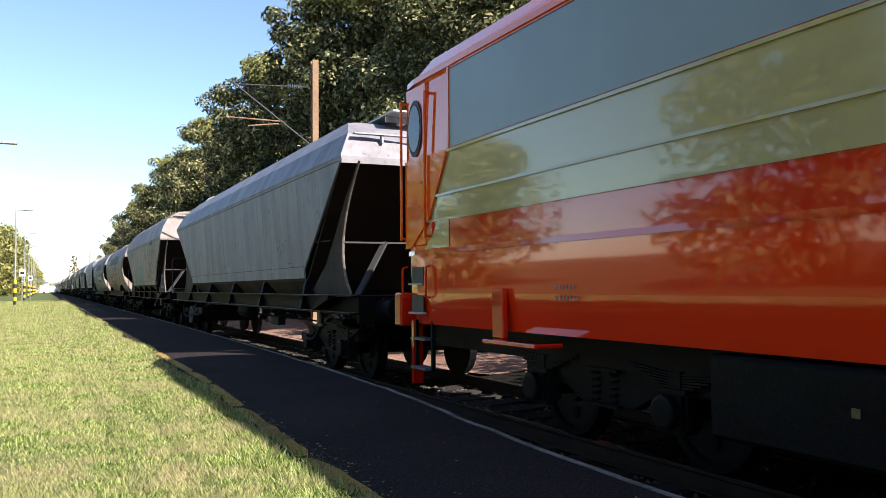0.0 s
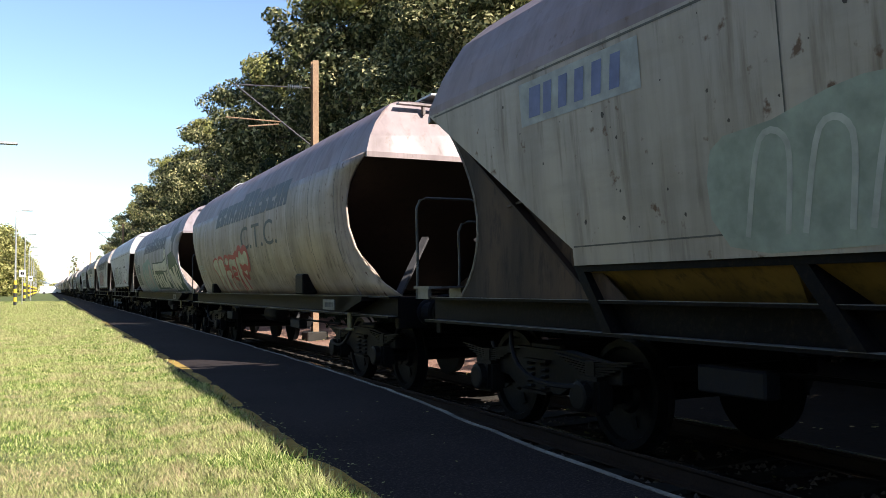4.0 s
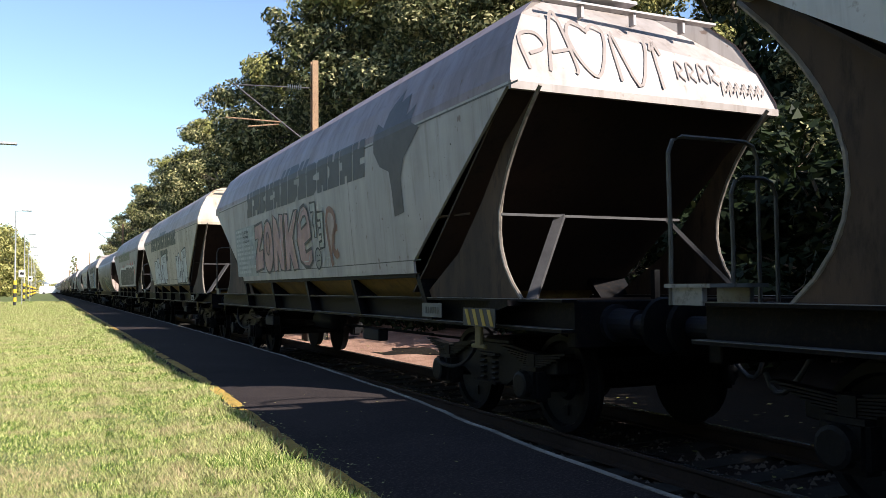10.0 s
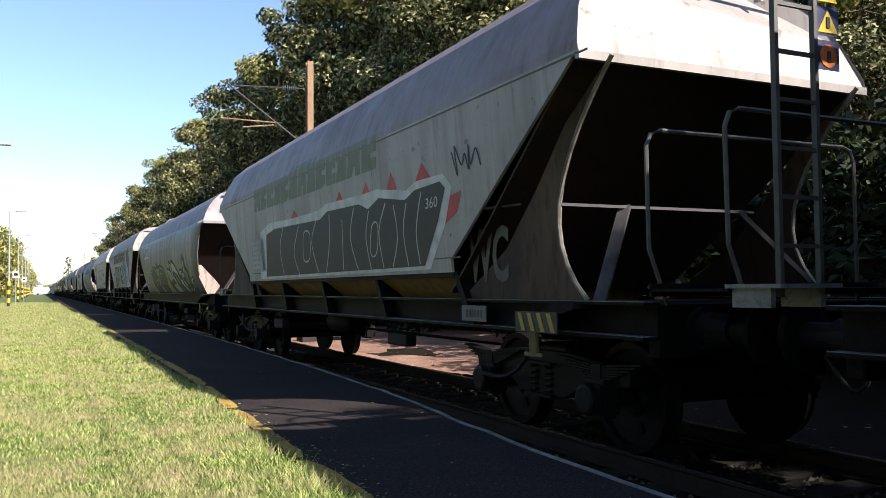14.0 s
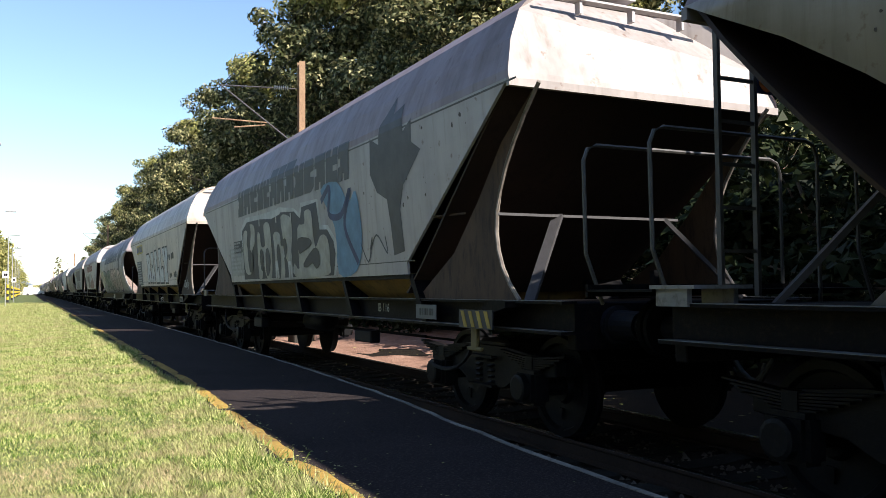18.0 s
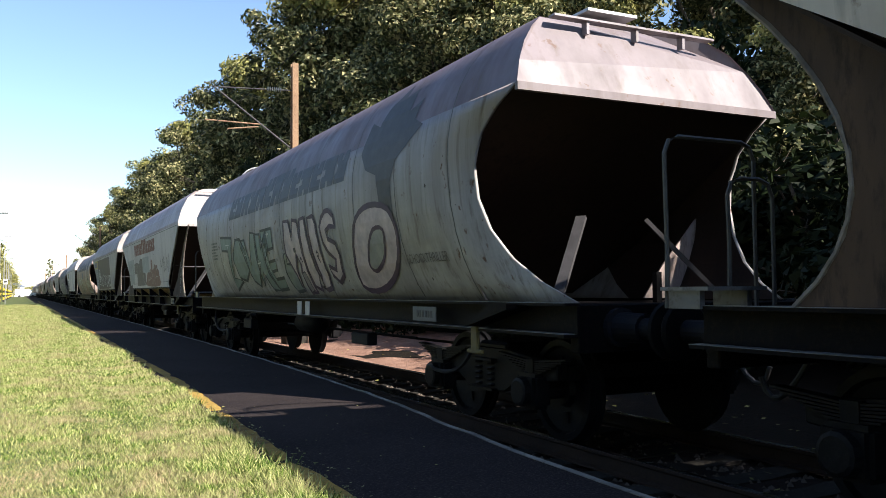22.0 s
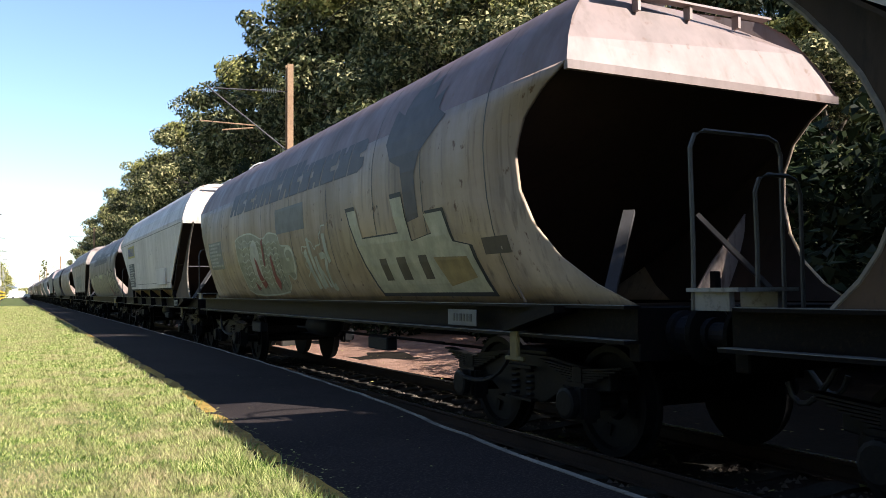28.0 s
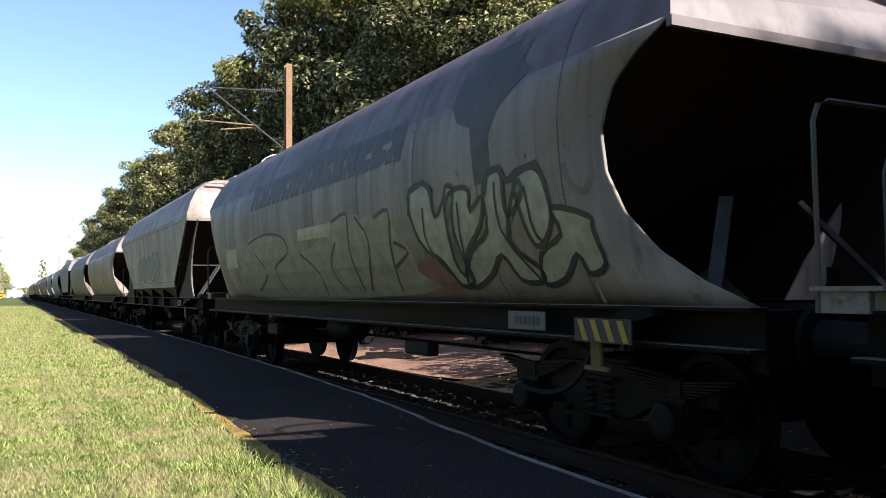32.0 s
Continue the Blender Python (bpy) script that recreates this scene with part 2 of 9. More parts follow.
def prism(bm, poly, axis, a, b):
    """A flat outline pushed out along one axis from a to b. poly: pairs of the two other coordinates in xyz order."""
    def at(p, t):
        return {"x": (t, p[0], p[1]), "y": (p[0], t, p[1]), "z": (p[0], p[1], t)}[axis]
    lo = [bm.verts.new(at(p, a)) for p in poly]
    hi = [bm.verts.new(at(p, b)) for p in poly]
    bm.faces.new(lo)
    bm.faces.new(hi)
    n = len(poly)
    for i in range(n):
        bm.faces.new((lo[i], lo[(i + 1) % n], hi[(i + 1) % n], hi[i]))


def bent(a, b, c, n=6):
    """A curve from a to c drawn towards b."""
    a, b, c = Vector(a), Vector(b), Vector(c)
    return [a * (1 - t) ** 2 + b * 2 * t * (1 - t) + c * t * t for t in (i / n for i in range(n + 1))]


# ---- setting ----
TRACK_X = 5.2
EDGE = [(-60, 2.90), (3.4, 2.91), (4.5, 2.95), (5.4, 3.02), (6.3, 3.10), (7.2, 3.20), (8.2, 3.27), (10, 3.36), (13, 3.46), (19, 3.54), (28, 3.60), (900, 3.60)]


def edge_x(y):
    for (a, xa), (b, xb) in zip(EDGE, EDGE[1:]):
        if y <= b:
            return xa + (xb - xa) * (y - a) / (b - a)
    return EDGE[-1][1]


def strip(bm, ys, left, right, z, low=None):
    """A band along the track between two outlines; with low it gets an outer face on both sides."""
    rows = []
    for y in ys:
        l, r = left(y), right(y)
        row = [bm.verts.new((l, y, z)), bm.verts.new((r, y, z))]
        if low is not None:
            row = [bm.verts.new((l, y, low))] + row + [bm.verts.new((r, y, low))]
        rows.append(row)
    for a, b in zip(rows, rows[1:]):
        for k in range(len(a) - 1):
            bm.faces.new((a[k], a[k + 1], b[k + 1], b[k]))


def build_ground():
    bm = bmesh.new()
    # past x = 30 an added, unseen bank rises to hide low sky
    xs = [(-1500, 0.2), (-60, 0.28), (-6, 0.285), (-2, 0.285), (0, 0.285), (1, 0.285), (1.455, 0.297), (1.50, -0.42), (8.4, -0.42), (9.5, -0.25), (14, -0.1), (30, 0.1), (46, 5.0), (70, 6.0), (1500, 6.0)]
    ys = [-400, -60, 0, 4, 8, 14, 22, 35, 60, 110, 250, 700, 2500]
    grid = [[bm.verts.new((x, y, z)) for x, z in xs] for y in ys]
    for a, b in zip(grid, grid[1:]):
        for k in range(len(xs) - 1):
            bm.faces.new((a[k], a[k + 1], b[k + 1], b[k]))
    g = part("ground", bm, M["soil"])
    tagged(g, "mown turf and bare soil beside the railway", "ground", kind="structure")

    bm = bmesh.new()
    ys = [-60 + i * 2 for i in range(30)] + [i * 0.35 for i in range(0, 100)] + [36 + 6 * i for i in range(60)]
    rnd = random.Random(4)
    wob = {y: rnd.uniform(-0.012, 0.012) for y in ys}
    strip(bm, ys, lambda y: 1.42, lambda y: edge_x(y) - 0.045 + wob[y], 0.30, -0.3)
    p = tagged(part("pavement", bm, M["asphalt"]), "worn asphalt of a low station platform, darkened for the train's shade", "platform", kind="structure")
    bm = bmesh.new()
    strip(bm, ys, lambda y: edge_x(y) - 0.045 + wob[y] * 1.4, lambda y: edge_x(y) + wob[y] * 1.5, 0.305, -0.35)
    tagged(part("platform_edge", bm, M["kerb"]), "pale crumbling concrete edge of the platform", "platform edge", kind="structure")
    bm = bmesh.new()
    def line_x(q):
        return 1.455 + 0.19 * min(1.0, max(0.0, (q - 5.5) / 5)) + 0.003 * max(0.0, q - 12)

    y = 3.0
    while y < 120:
        ln = rnd.uniform(0.7, 2.4)
        qs = [y + ln * j / 10 for j in range(11)]
        inner = {q: line_x(q) + rnd.uniform(-0.008, 0.008) for q in qs}
        outer = {q: line_x(q) + rnd.uniform(0.10, 0.13) - (0.04 if q in (qs[0], qs[-1]) else 0.0) for q in qs}
        strip(bm, qs, inner.get, outer.get, 0.304)
        y += ln + rnd.uniform(0.02, 0.16)
    tagged(part("platform_line", bm, M["yellow"]), "worn yellow safety line beside the turf", "painted line", kind="structure")
    # bed, sleepers, rails
    bm = bmesh.new()
    prof = [(3.0, -0.40), (3.7, -0.20), (6.7, -0.20), (7.6, -0.41)]
    ya, yb = -60, 620
    lo = [bm.verts.new((x, ya, z)) for x, z in prof]
    hi = [bm.verts.new((x, yb, z)) for x, z in prof]
    for k in range(3):
        bm.faces.new((lo[k], lo[k + 1], hi[k + 1], hi[k]))
    tagged(part("ballast_bed", bm, M["ballast"]), "brown crushed-stone bed under the track, darkened for the train's shade", "ballast", kind="structure")
    # the woodland floor is near black, with the trees' shade in its colour
    bm = bmesh.new()
    ys = [-60, -20, 0, 10, 20, 40, 80, 160, 320, 620]
    rows = [[bm.verts.new((x + 0.25 * math.sin(y * 1.7 + x), y, z)) for x, z in ((6.9, -0.245), (7.7, -0.37), (8.6, -0.30), (10.2, -0.12), (14, 0.0), (22, 0.12), (30, 0.2))] for y in ys]
    for a, c in zip(rows, rows[1:]):
        for j in range(6):
            bm.faces.new((a[j], a[j + 1], c[j + 1], c[j]))
    tagged(part("woodland_floor", bm, M["litter"]), "leaf-strewn earth beneath the trees, darkened for their shade", "woodland floor", kind="structure")
    # brighter strip laid where sun strikes the earth; the sunlight is in its colour
    bm = bmesh.new()
    rows = [[bm.verts.new((x + 0.2 * math.sin(y * 0.9 + x), y, z)) for x, z in ((6.85, -0.225), (7.7, -0.345), (8.6, -0.275), (10.2, -0.095), (12.4, 0.0))] for y in [14.5 + 1.5 * q for q in range(24)]]
    for a, c in zip(rows, rows[1:]):
        for j in range(4):
            bm.faces.new((a[j], a[j + 1], c[j + 1], c[j]))
    tagged(part("cess_path", bm, M["cess"]), "reddish-brown gravel and bare earth, brightened where the sun strikes", "path", kind="structure")
    trk = thing("railway_track", "rusty rails on concrete sleepers in gravel", "railway track", at=(TRACK_X, 0, 0), kind="structure")
    for s in (-1, 1):
        bm = bmesh.new()
        x = s * 0.7535
        prism(bm, [(x - 0.065, -0.165), (x + 0.065, -0.165), (x + 0.065, -0.15), (x + 0.012, -0.135), (x + 0.012, -0.045), (x + 0.035, -0.03), (x + 0.035, -0.004), (x - 0.035, -0.004), (x - 0.035, -0.03), (x - 0.012, -0.045), (x - 0.012, -0.135), (x - 0.065, -0.15)], "y", ya, yb)
        r = part("rail", bm, M["rail"], trk)
        part("running_surface", boxes((x - 0.03, x + 0.03, ya, yb, -0.004, 0.0)), M["railtop"], r, "polished bright running surface")
    for i in range(260):
        y = -8 + i * 0.6
        def sl():
            bm = bmesh.new()
            prism(bm, [(-1.25, -0.36), (1.25, -0.36), (1.25, -0.19), (0.95, -0.165), (0.5, -0.165), (0.3, -0.185), (-0.3, -0.185), (-0.5, -0.165), (-0.95, -0.165), (-1.25, -0.19)], "y", -0.13, 0.13)
            return bm
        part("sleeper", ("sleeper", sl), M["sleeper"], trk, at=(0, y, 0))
    rnd = random.Random(8)
    verts, faces = [], []
    for i in range(9000):
        y = 2 + 58 * rnd.random() ** 1.7
        x = rnd.uniform(3.35, 7.7)
        z = -0.2 if 3.7 < x < 6.7 else (-0.2 - 0.23 * (x - 6.7) if x > 6.7 else -0.3)
        r = rnd.uniform(0.018, 0.042)
        k = len(verts)
        for dx, dy, dz in ((1, 0, 0), (-1, 0, 0), (0, 1, 0), (0, -1, 0), (0, 0, 1), (0, 0, -0.5)):
            verts.append((x + dx * r * rnd.uniform(0.6, 1.2), y + dy * r * rnd.uniform(0.6, 1.2), z + dz * r * rnd.uniform(0.6, 1.1)))
        for f in ((0, 2, 4), (2, 1, 4), (1, 3, 4), (3, 0, 4), (2, 0, 5), (1, 2, 5), (3, 1, 5), (0, 3, 5)):
            faces.append(tuple(k + q for q in f))
    me = bpy.data.meshes.new("ballast_stones")
    me.from_pydata(verts, [], faces)
    tagged(part("ballast_stones", me, M["stone"]), "loose brown ballast stones along the rails", "ballast", kind="stuff")


build_ground()


# ---- hopper wagons ----
# side outline of a hopper: half width, height; ends: inset from the shoulder, height
A_SIDE = [(1.43, 1.53), (1.442, 1.66), (1.50, 2.3), (1.57, 3.16)]
A_ROOF = [(1.57, 3.16), (1.565, 3.24), (1.46, 3.55), (1.29, 3.87), (1.07, 4.07), (0.83, 4.16), (0.6, 4.19)]
B_SIDE = [(1.17, 1.26), (1.29, 1.45), (1.40, 1.68), (1.48, 1.92), (1.535, 2.18), (1.56, 2.42), (1.57, 2.62), (1.56, 2.82), (1.53, 3.0), (1.50, 3.12)]
B_ROOF = [(1.50, 3.12), (1.42, 3.34), (1.31, 3.54), (1.17, 3.72), (1.0, 3.86), (0.82, 3.95), (0.55, 4.0)]
C_SIDE = [(1.17, 1.26), (1.36, 1.55), (1.48, 1.92), (1.55, 2.3), (1.57, 2.7), (1.55, 3.0), (1.5, 3.14)]
W_SIDE = [(1.22, 1.53), (1.232, 1.66), (1.30, 2.5), (1.36, 3.24)]
W_ROOF = [(1.36, 3.24), (1.37, 3.28), (1.17, 3.66), (0.85, 4.0), (0.66, 4.04)]
B_REAR = [(0.50, 1.26), (0.72, 1.48), (0.87, 1.68), (0.90, 1.9), (0.84, 2.1), (0.69, 2.4), (0.42, 2.75), (0.16, 3.0), (0.0, 3.12)]
C_REAR = [(1.0, 1.26), (1.25, 1.41), (1.49, 1.55), (1.70, 1.76), (1.73, 1.94), (1.62, 2.17), (1.31, 2.4), (0.83, 2.71), (0.0, 3.14)]
B_ARC = [(-0.36, 1.26), (-0.02, 1.42), (0.28, 1.63), (0.51, 1.9), (0.63, 2.2), (0.645, 2.5), (0.52, 2.77), (0.30, 2.96), (0.0, 3.12)]


def at_height(line, z):
    for (a, za), (b, zb) in zip(line, line[1:]):
        if z <= zb:
            return a + (b - a) * (z - za) / (zb - za)
    return line[-1][0]


KIND = {
    "A": dict(fam="A", side=A_SIDE, roof=A_ROOF, half=6.75, slant=2.45),
    "W": dict(fam="W", side=W_SIDE, roof=W_ROOF, half=8.45, slant=2.4),
    "B": dict(fam="B", side=B_SIDE, roof=B_ROOF, half=7.05, arc=B_ARC, rear=B_REAR),
    "C": dict(fam="C", side=C_SIDE, roof=B_ROOF, half=7.5, slant=1.35, rear=C_REAR, shift=0.4),
}
# longer bodies of the same types; shift: how far the middle lies further back
for key, base, more in (("A+", "A", 0.25), ("B+", "B", 0.16), ("B++", "B", 0.47)):
    KIND[key] = dict(KIND[base], half=KIND[base]["half"] + more, shift=more)


def end_inset(k, z, end=-1):
    """How far the side's end lies inside the shoulder at a height, at the front (-1) or rear (1)."""
    if end > 0 and "rear" in k:
        return at_height(k["rear"], z)
    if "arc" in k:
        return at_height(k["arc"], z)
    z0, z1 = k["side"][0][1] + 0.13, k["side"][-1][1]
    return k["slant"] * min(1.0, 1 - (z - z0) / (z1 - z0)) if z < z1 else 0.0


def side_skin(k, s):
    """The thin outer skin of one side, with its thickness turned inwards."""
    bm = bmesh.new()
    half = k["half"]
    zs = sorted(set([z for _, z in k["side"]] + [z for _, z in k.get("arc", []) + k.get("rear", []) if k["side"][0][1] <= z <= k["side"][-1][1]]))
    outer, inner = [], []
    for z in zs:
        w = at_height(k["side"], z)
        e, f = end_inset(k, z), end_inset(k, z, 1)
        ys = [-half + e + (2 * half - e - f) * i / 12 for i in range(13)]
        outer.append([bm.verts.new((s * w, y, z)) for y in ys])
        inner.append([bm.verts.new((s * (w - 0.03), y, z)) for y in ys])
    for g in (outer, inner):
        for a, b in zip(g, g[1:]):
            for i in range(12):
                bm.faces.new((a[i], a[i + 1], b[i + 1], b[i]))
    for j in range(len(zs) - 1):
        for i in (0, 12):
            bm.faces.new((outer[j][i], outer[j + 1][i], inner[j + 1][i], inner[j][i]))
    for j in (0, len(zs) - 1):
        for i in range(12):
            bm.faces.new((outer[j][i], outer[j][i + 1], inner[j][i + 1], inner[j][i]))
    return bm


ROOF_BACK = 0.42    # how far the upper end leans back


def roof_back(k, z):
    z0, z1 = k["roof"][0][1], k["roof"][-1][1]
    hip = k["roof"][-3][1] - 0.03
    return ROOF_BACK * max(0.0, z - z0 - 0.04) / (z1 - z0) + 2.2 * max(0.0, z - hip)


def roof_skin(k):
    bm = bmesh.new()
    half = k["half"]
    line = [(-w, z) for w, z in k["roof"]] + [(w, z) for w, z in reversed(k["roof"])]
    cols = []
    for w, z in line:
        e = roof_back(k, z) - 0.02
        cols.append([bm.verts.new((w, y, z)) for y in [-half + e + 2 * (half - e) * i / 8 for i in range(9)]])
    for a, b in zip(cols, cols[1:]):
        for i in range(8):
            bm.faces.new((a[i], a[i + 1], b[i + 1], b[i]))
    return bm


def end_sheet(k):
    """The upright upper end between shoulder and roof, at the -y end."""
    bm = bmesh.new()
    for off in (0.0, 0.03):
        line = [(-w, z) for w, z in k["roof"]] + [(w, z) for w, z in reversed(k["roof"])]
        bm.faces.new([bm.verts.new((w, -k["half"] + roof_back(k, z) + off, z)) for w, z in line])
    lip = k["roof"][0][0]
    box(bm, -lip, lip, -k["half"] - 0.03, -k["half"] + 0.02, k["roof"][0][1] - 0.07, k["roof"][0][1])
    return bm


def slope_sheet(k):
    """The hopper's sloping end, running in and down below the end sheet."""
    bm = bmesh.new()
    half, zt = k["half"], k["side"][-1][1]
    zb = 1.32
    run = 2.5 if "slant" in k else 3.0
    if k["fam"] == "C":
        run = 1.7
    rows = []
    for i in range(7):
        t = i / 6
        z = zt + (zb - zt) * t
        w = at_height(k["side"], max(z, k["side"][0][1])) - 0.035
        y = -half + 0.04 + run * t
        rows.append([bm.verts.new((-w, y, z)), bm.verts.new((w, y, z)), bm.verts.new((w, y + 0.04, z)), bm.verts.new((-w, y + 0.04, z))])
    for a, b in zip(rows, rows[1:]):
        for i in range(4):
            bm.faces.new((a[i], a[(i + 1) % 4], b[(i + 1) % 4], b[i]))
    bm.faces.new(rows[0])
    bm.faces.new(rows[-1])
    return bm


def end_curve(h, zt, n):
    return bent((h - 0.10, zt - 0.04, 0), (h + 1.2, 1.95, 0), (h + 0.26, 1.26, 0), n)


def end_side_plate(k, s, full=False):
    """Upright plate beside the slope sheet with a hollow curved front edge."""
    bm = bmesh.new()
    x = s * (k["side"][0][0] - 0.10)
    h, sl = -k["half"], k["slant"]
    z0, zt = k["side"][0][1], k["side"][-1][1]
    out = end_curve(h, zt, 8)
    poly = [(p.x, p.y) for p in out] + [(h + sl - 0.05, 1.26), (h + 1.5, 1.72), (h + 0.98, 2.2), (h + 0.52, 2.7)]
    if full:
        poly = [(p.x, p.y) for p in out] + [(h + sl + 0.55, 1.26), (h + sl + 0.15, z0), (h + 0.32, zt - 0.05)]
    prism(bm, poly, "x", x - 0.008, x + 0.008)
    return bm


def end_post(k, s):
    bm = bmesh.new()
    x = s * (k["side"][0][0] - 0.10)
    h, zt = -k["half"], k["side"][-1][1]
    tube(bm, [(x, p.x - 0.02, p.y) for p in end_curve(h, zt, 10)], 0.02, 6)
    return bm


def hopper_chute(w, y0, y1):
    """One funnel below the sides, narrowing downwards."""
    bm = bmesh.new()
    top = [(-w, y0, 1.54), (w, y0, 1.54), (w, y1, 1.54), (-w, y1, 1.54)]
    d = (y1 - y0) * 0.15
    low = [(-0.8, y0 + d, 0.97), (0.8, y0 + d, 0.97), (0.8, y1 - d, 0.97), (-0.8, y1 - d, 0.97)]
    a, b = [bm.verts.new(p) for p in top], [bm.verts.new(p) for p in low]
    bm.faces.new(b)
    for i in range(4):
        bm.faces.new((a[i], a[(i + 1) % 4], b[(i + 1) % 4], b[i]))
    return bm


def sill(hl):
    bm = bmesh.new()
    prism(bm, [(-1.41, 0.99), (-1.25, 0.99), (-1.25, 1.258), (-1.40, 1.258), (-1.40, 1.236), (-1.28, 1.236), (-1.28, 1.014), (-1.41, 1.014)], "y", -hl, hl)
    return bm


def wheelset():
    bm = bmesh.new()
    for s in (-1, 1):
        x0 = s * 0.68
        lathe(bm, [(x0 - s * 0.005, 0.495), (x0 + s * 0.03, 0.49), (x0 + s * 0.032, 0.46), (x0 + s * 0.13, 0.455), (x0 + s * 0.13, 0.40), (x0 + s * 0.09, 0.38), (x0 + s * 0.07, 0.16), (x0 + s * 0.12, 0.13)], 28, pose(0, 0, 0, 0, 0, -90))
        for a in range(4):
            t = math.pi / 2 * a
            box(bm, x0 + s * 0.085, x0 + s * 0.10, -0.03, 0.03, 0.2, 0.3, Matrix.Rotation(t, 4, "X"))
    lathe(bm, [(-1.05, 0.07), (-0.7, 0.08), (0.7, 0.08), (1.05, 0.07)], 14, pose(0, 0, 0, 0, 0, -90))
    return bm


def bolster():
    bm = bmesh.new()
    box(bm, -1.0, 1.0, -0.28, 0.28, 0.52, 0.86)
    bmesh.ops.bevel(bm, geom=bm.edges[:], offset=0.03, segments=1, affect="EDGES")
    return bm


def bogie_side():
    bm = bmesh.new()
    prism(bm, [(-1.25, 0.72), (-1.25, 0.58), (-0.55, 0.52), (-0.35, 0.40), (0.35, 0.40), (0.55, 0.52), (1.25, 0.58), (1.25, 0.72), (0.45, 0.80), (-0.45, 0.80)], "x", -0.06, 0.06)
    bmesh.ops.bevel(bm, geom=bm.edges[:], offset=0.012, segments=1, affect="EDGES")
    return bm


def axle_box():
    bm = bmesh.new()
    box(bm, -0.13, 0.06, -0.17, 0.17, -0.15, 0.16)
    bmesh.ops.bevel(bm, geom=bm.edges[:], offset=0.035, segments=2, affect="EDGES")
    lathe(bm, [(-0.20, 0.10), (-0.19, 0.125), (-0.12, 0.13)], 14, pose(0, 0, 0, 0, 0, -90) @ pose(0, 0, 0, 0, 0, 0))
    return bm


def spring_nest():
    bm = bmesh.new()
    for oy in (-0.12, 0.12):
        pts = [(0.075 * math.cos(a * 0.9), oy + 0.075 * math.sin(a * 0.9), -0.13 + 0.26 * a / 34) for a in range(35)]
        tube(bm, pts, 0.016, 5)
    box(bm, -0.11, 0.11, -0.22, 0.22, -0.155, -0.13)
    box(bm, -0.11, 0.11, -0.22, 0.22, 0.13, 0.155)
    return bm


def leaf_spring():
    bm = bmesh.new()
    for i in range(6):
        ln = 0.56 - 0.075 * i
        z = -0.018 * i
        prism(bm, [(-ln, z + 0.05 * (ln / 0.56) ** 2), (0, z), (ln, z + 0.05 * (ln / 0.56) ** 2), (ln, z + 0.014 + 0.05 * (ln / 0.56) ** 2), (0, z + 0.014), (-ln, z + 0.014 + 0.05 * (ln / 0.56) ** 2)], "x", -0.05, 0.05)
    box(bm, -0.06, 0.06, -0.06, 0.06, -0.12, 0.03)
    return bm


def buffer_gear():
    bm = bmesh.new()
    lathe(bm, [(0.02, 0.16), (-0.05, 0.16), (-0.055, 0.125), (-0.34, 0.115), (-0.34, 0.085), (-0.58, 0.085)], 18)
    return bm


def buffer_head():
    bm = bmesh.new()
    lathe(bm, [(-0.58, 0.09), (-0.595, 0.20), (-0.615, 0.225), (-0.635, 0.21), (-0.645, 0.10)], 22)
    return bm


def draw_hook():
    bm = bmesh.new()
    prism(bm, [(-0.03, 1.02), (-0.28, 1.0), (-0.42, 0.95), (-0.46, 1.06), (-0.36, 1.16), (-0.30, 1.08), (-0.03, 1.1)], "x", -0.03, 0.03)
    tube(bm, bent((0, -0.36, 1.02), (0, -0.42, 0.72), (0, -0.55, 0.86)), 0.03, 8)
    return bm


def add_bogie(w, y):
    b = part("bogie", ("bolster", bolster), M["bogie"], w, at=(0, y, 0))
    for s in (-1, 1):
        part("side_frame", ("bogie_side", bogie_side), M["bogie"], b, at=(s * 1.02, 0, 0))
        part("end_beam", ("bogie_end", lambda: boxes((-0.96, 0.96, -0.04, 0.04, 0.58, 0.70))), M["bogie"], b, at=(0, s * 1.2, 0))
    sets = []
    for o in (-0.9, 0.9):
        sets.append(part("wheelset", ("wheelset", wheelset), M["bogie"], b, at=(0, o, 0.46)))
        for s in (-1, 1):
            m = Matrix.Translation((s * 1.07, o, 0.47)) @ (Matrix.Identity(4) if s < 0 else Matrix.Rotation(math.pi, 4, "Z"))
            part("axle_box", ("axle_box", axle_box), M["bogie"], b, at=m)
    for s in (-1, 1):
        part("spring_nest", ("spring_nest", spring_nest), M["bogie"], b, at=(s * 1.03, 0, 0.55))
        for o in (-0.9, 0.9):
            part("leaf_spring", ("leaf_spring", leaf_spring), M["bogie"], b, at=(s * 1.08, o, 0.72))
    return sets


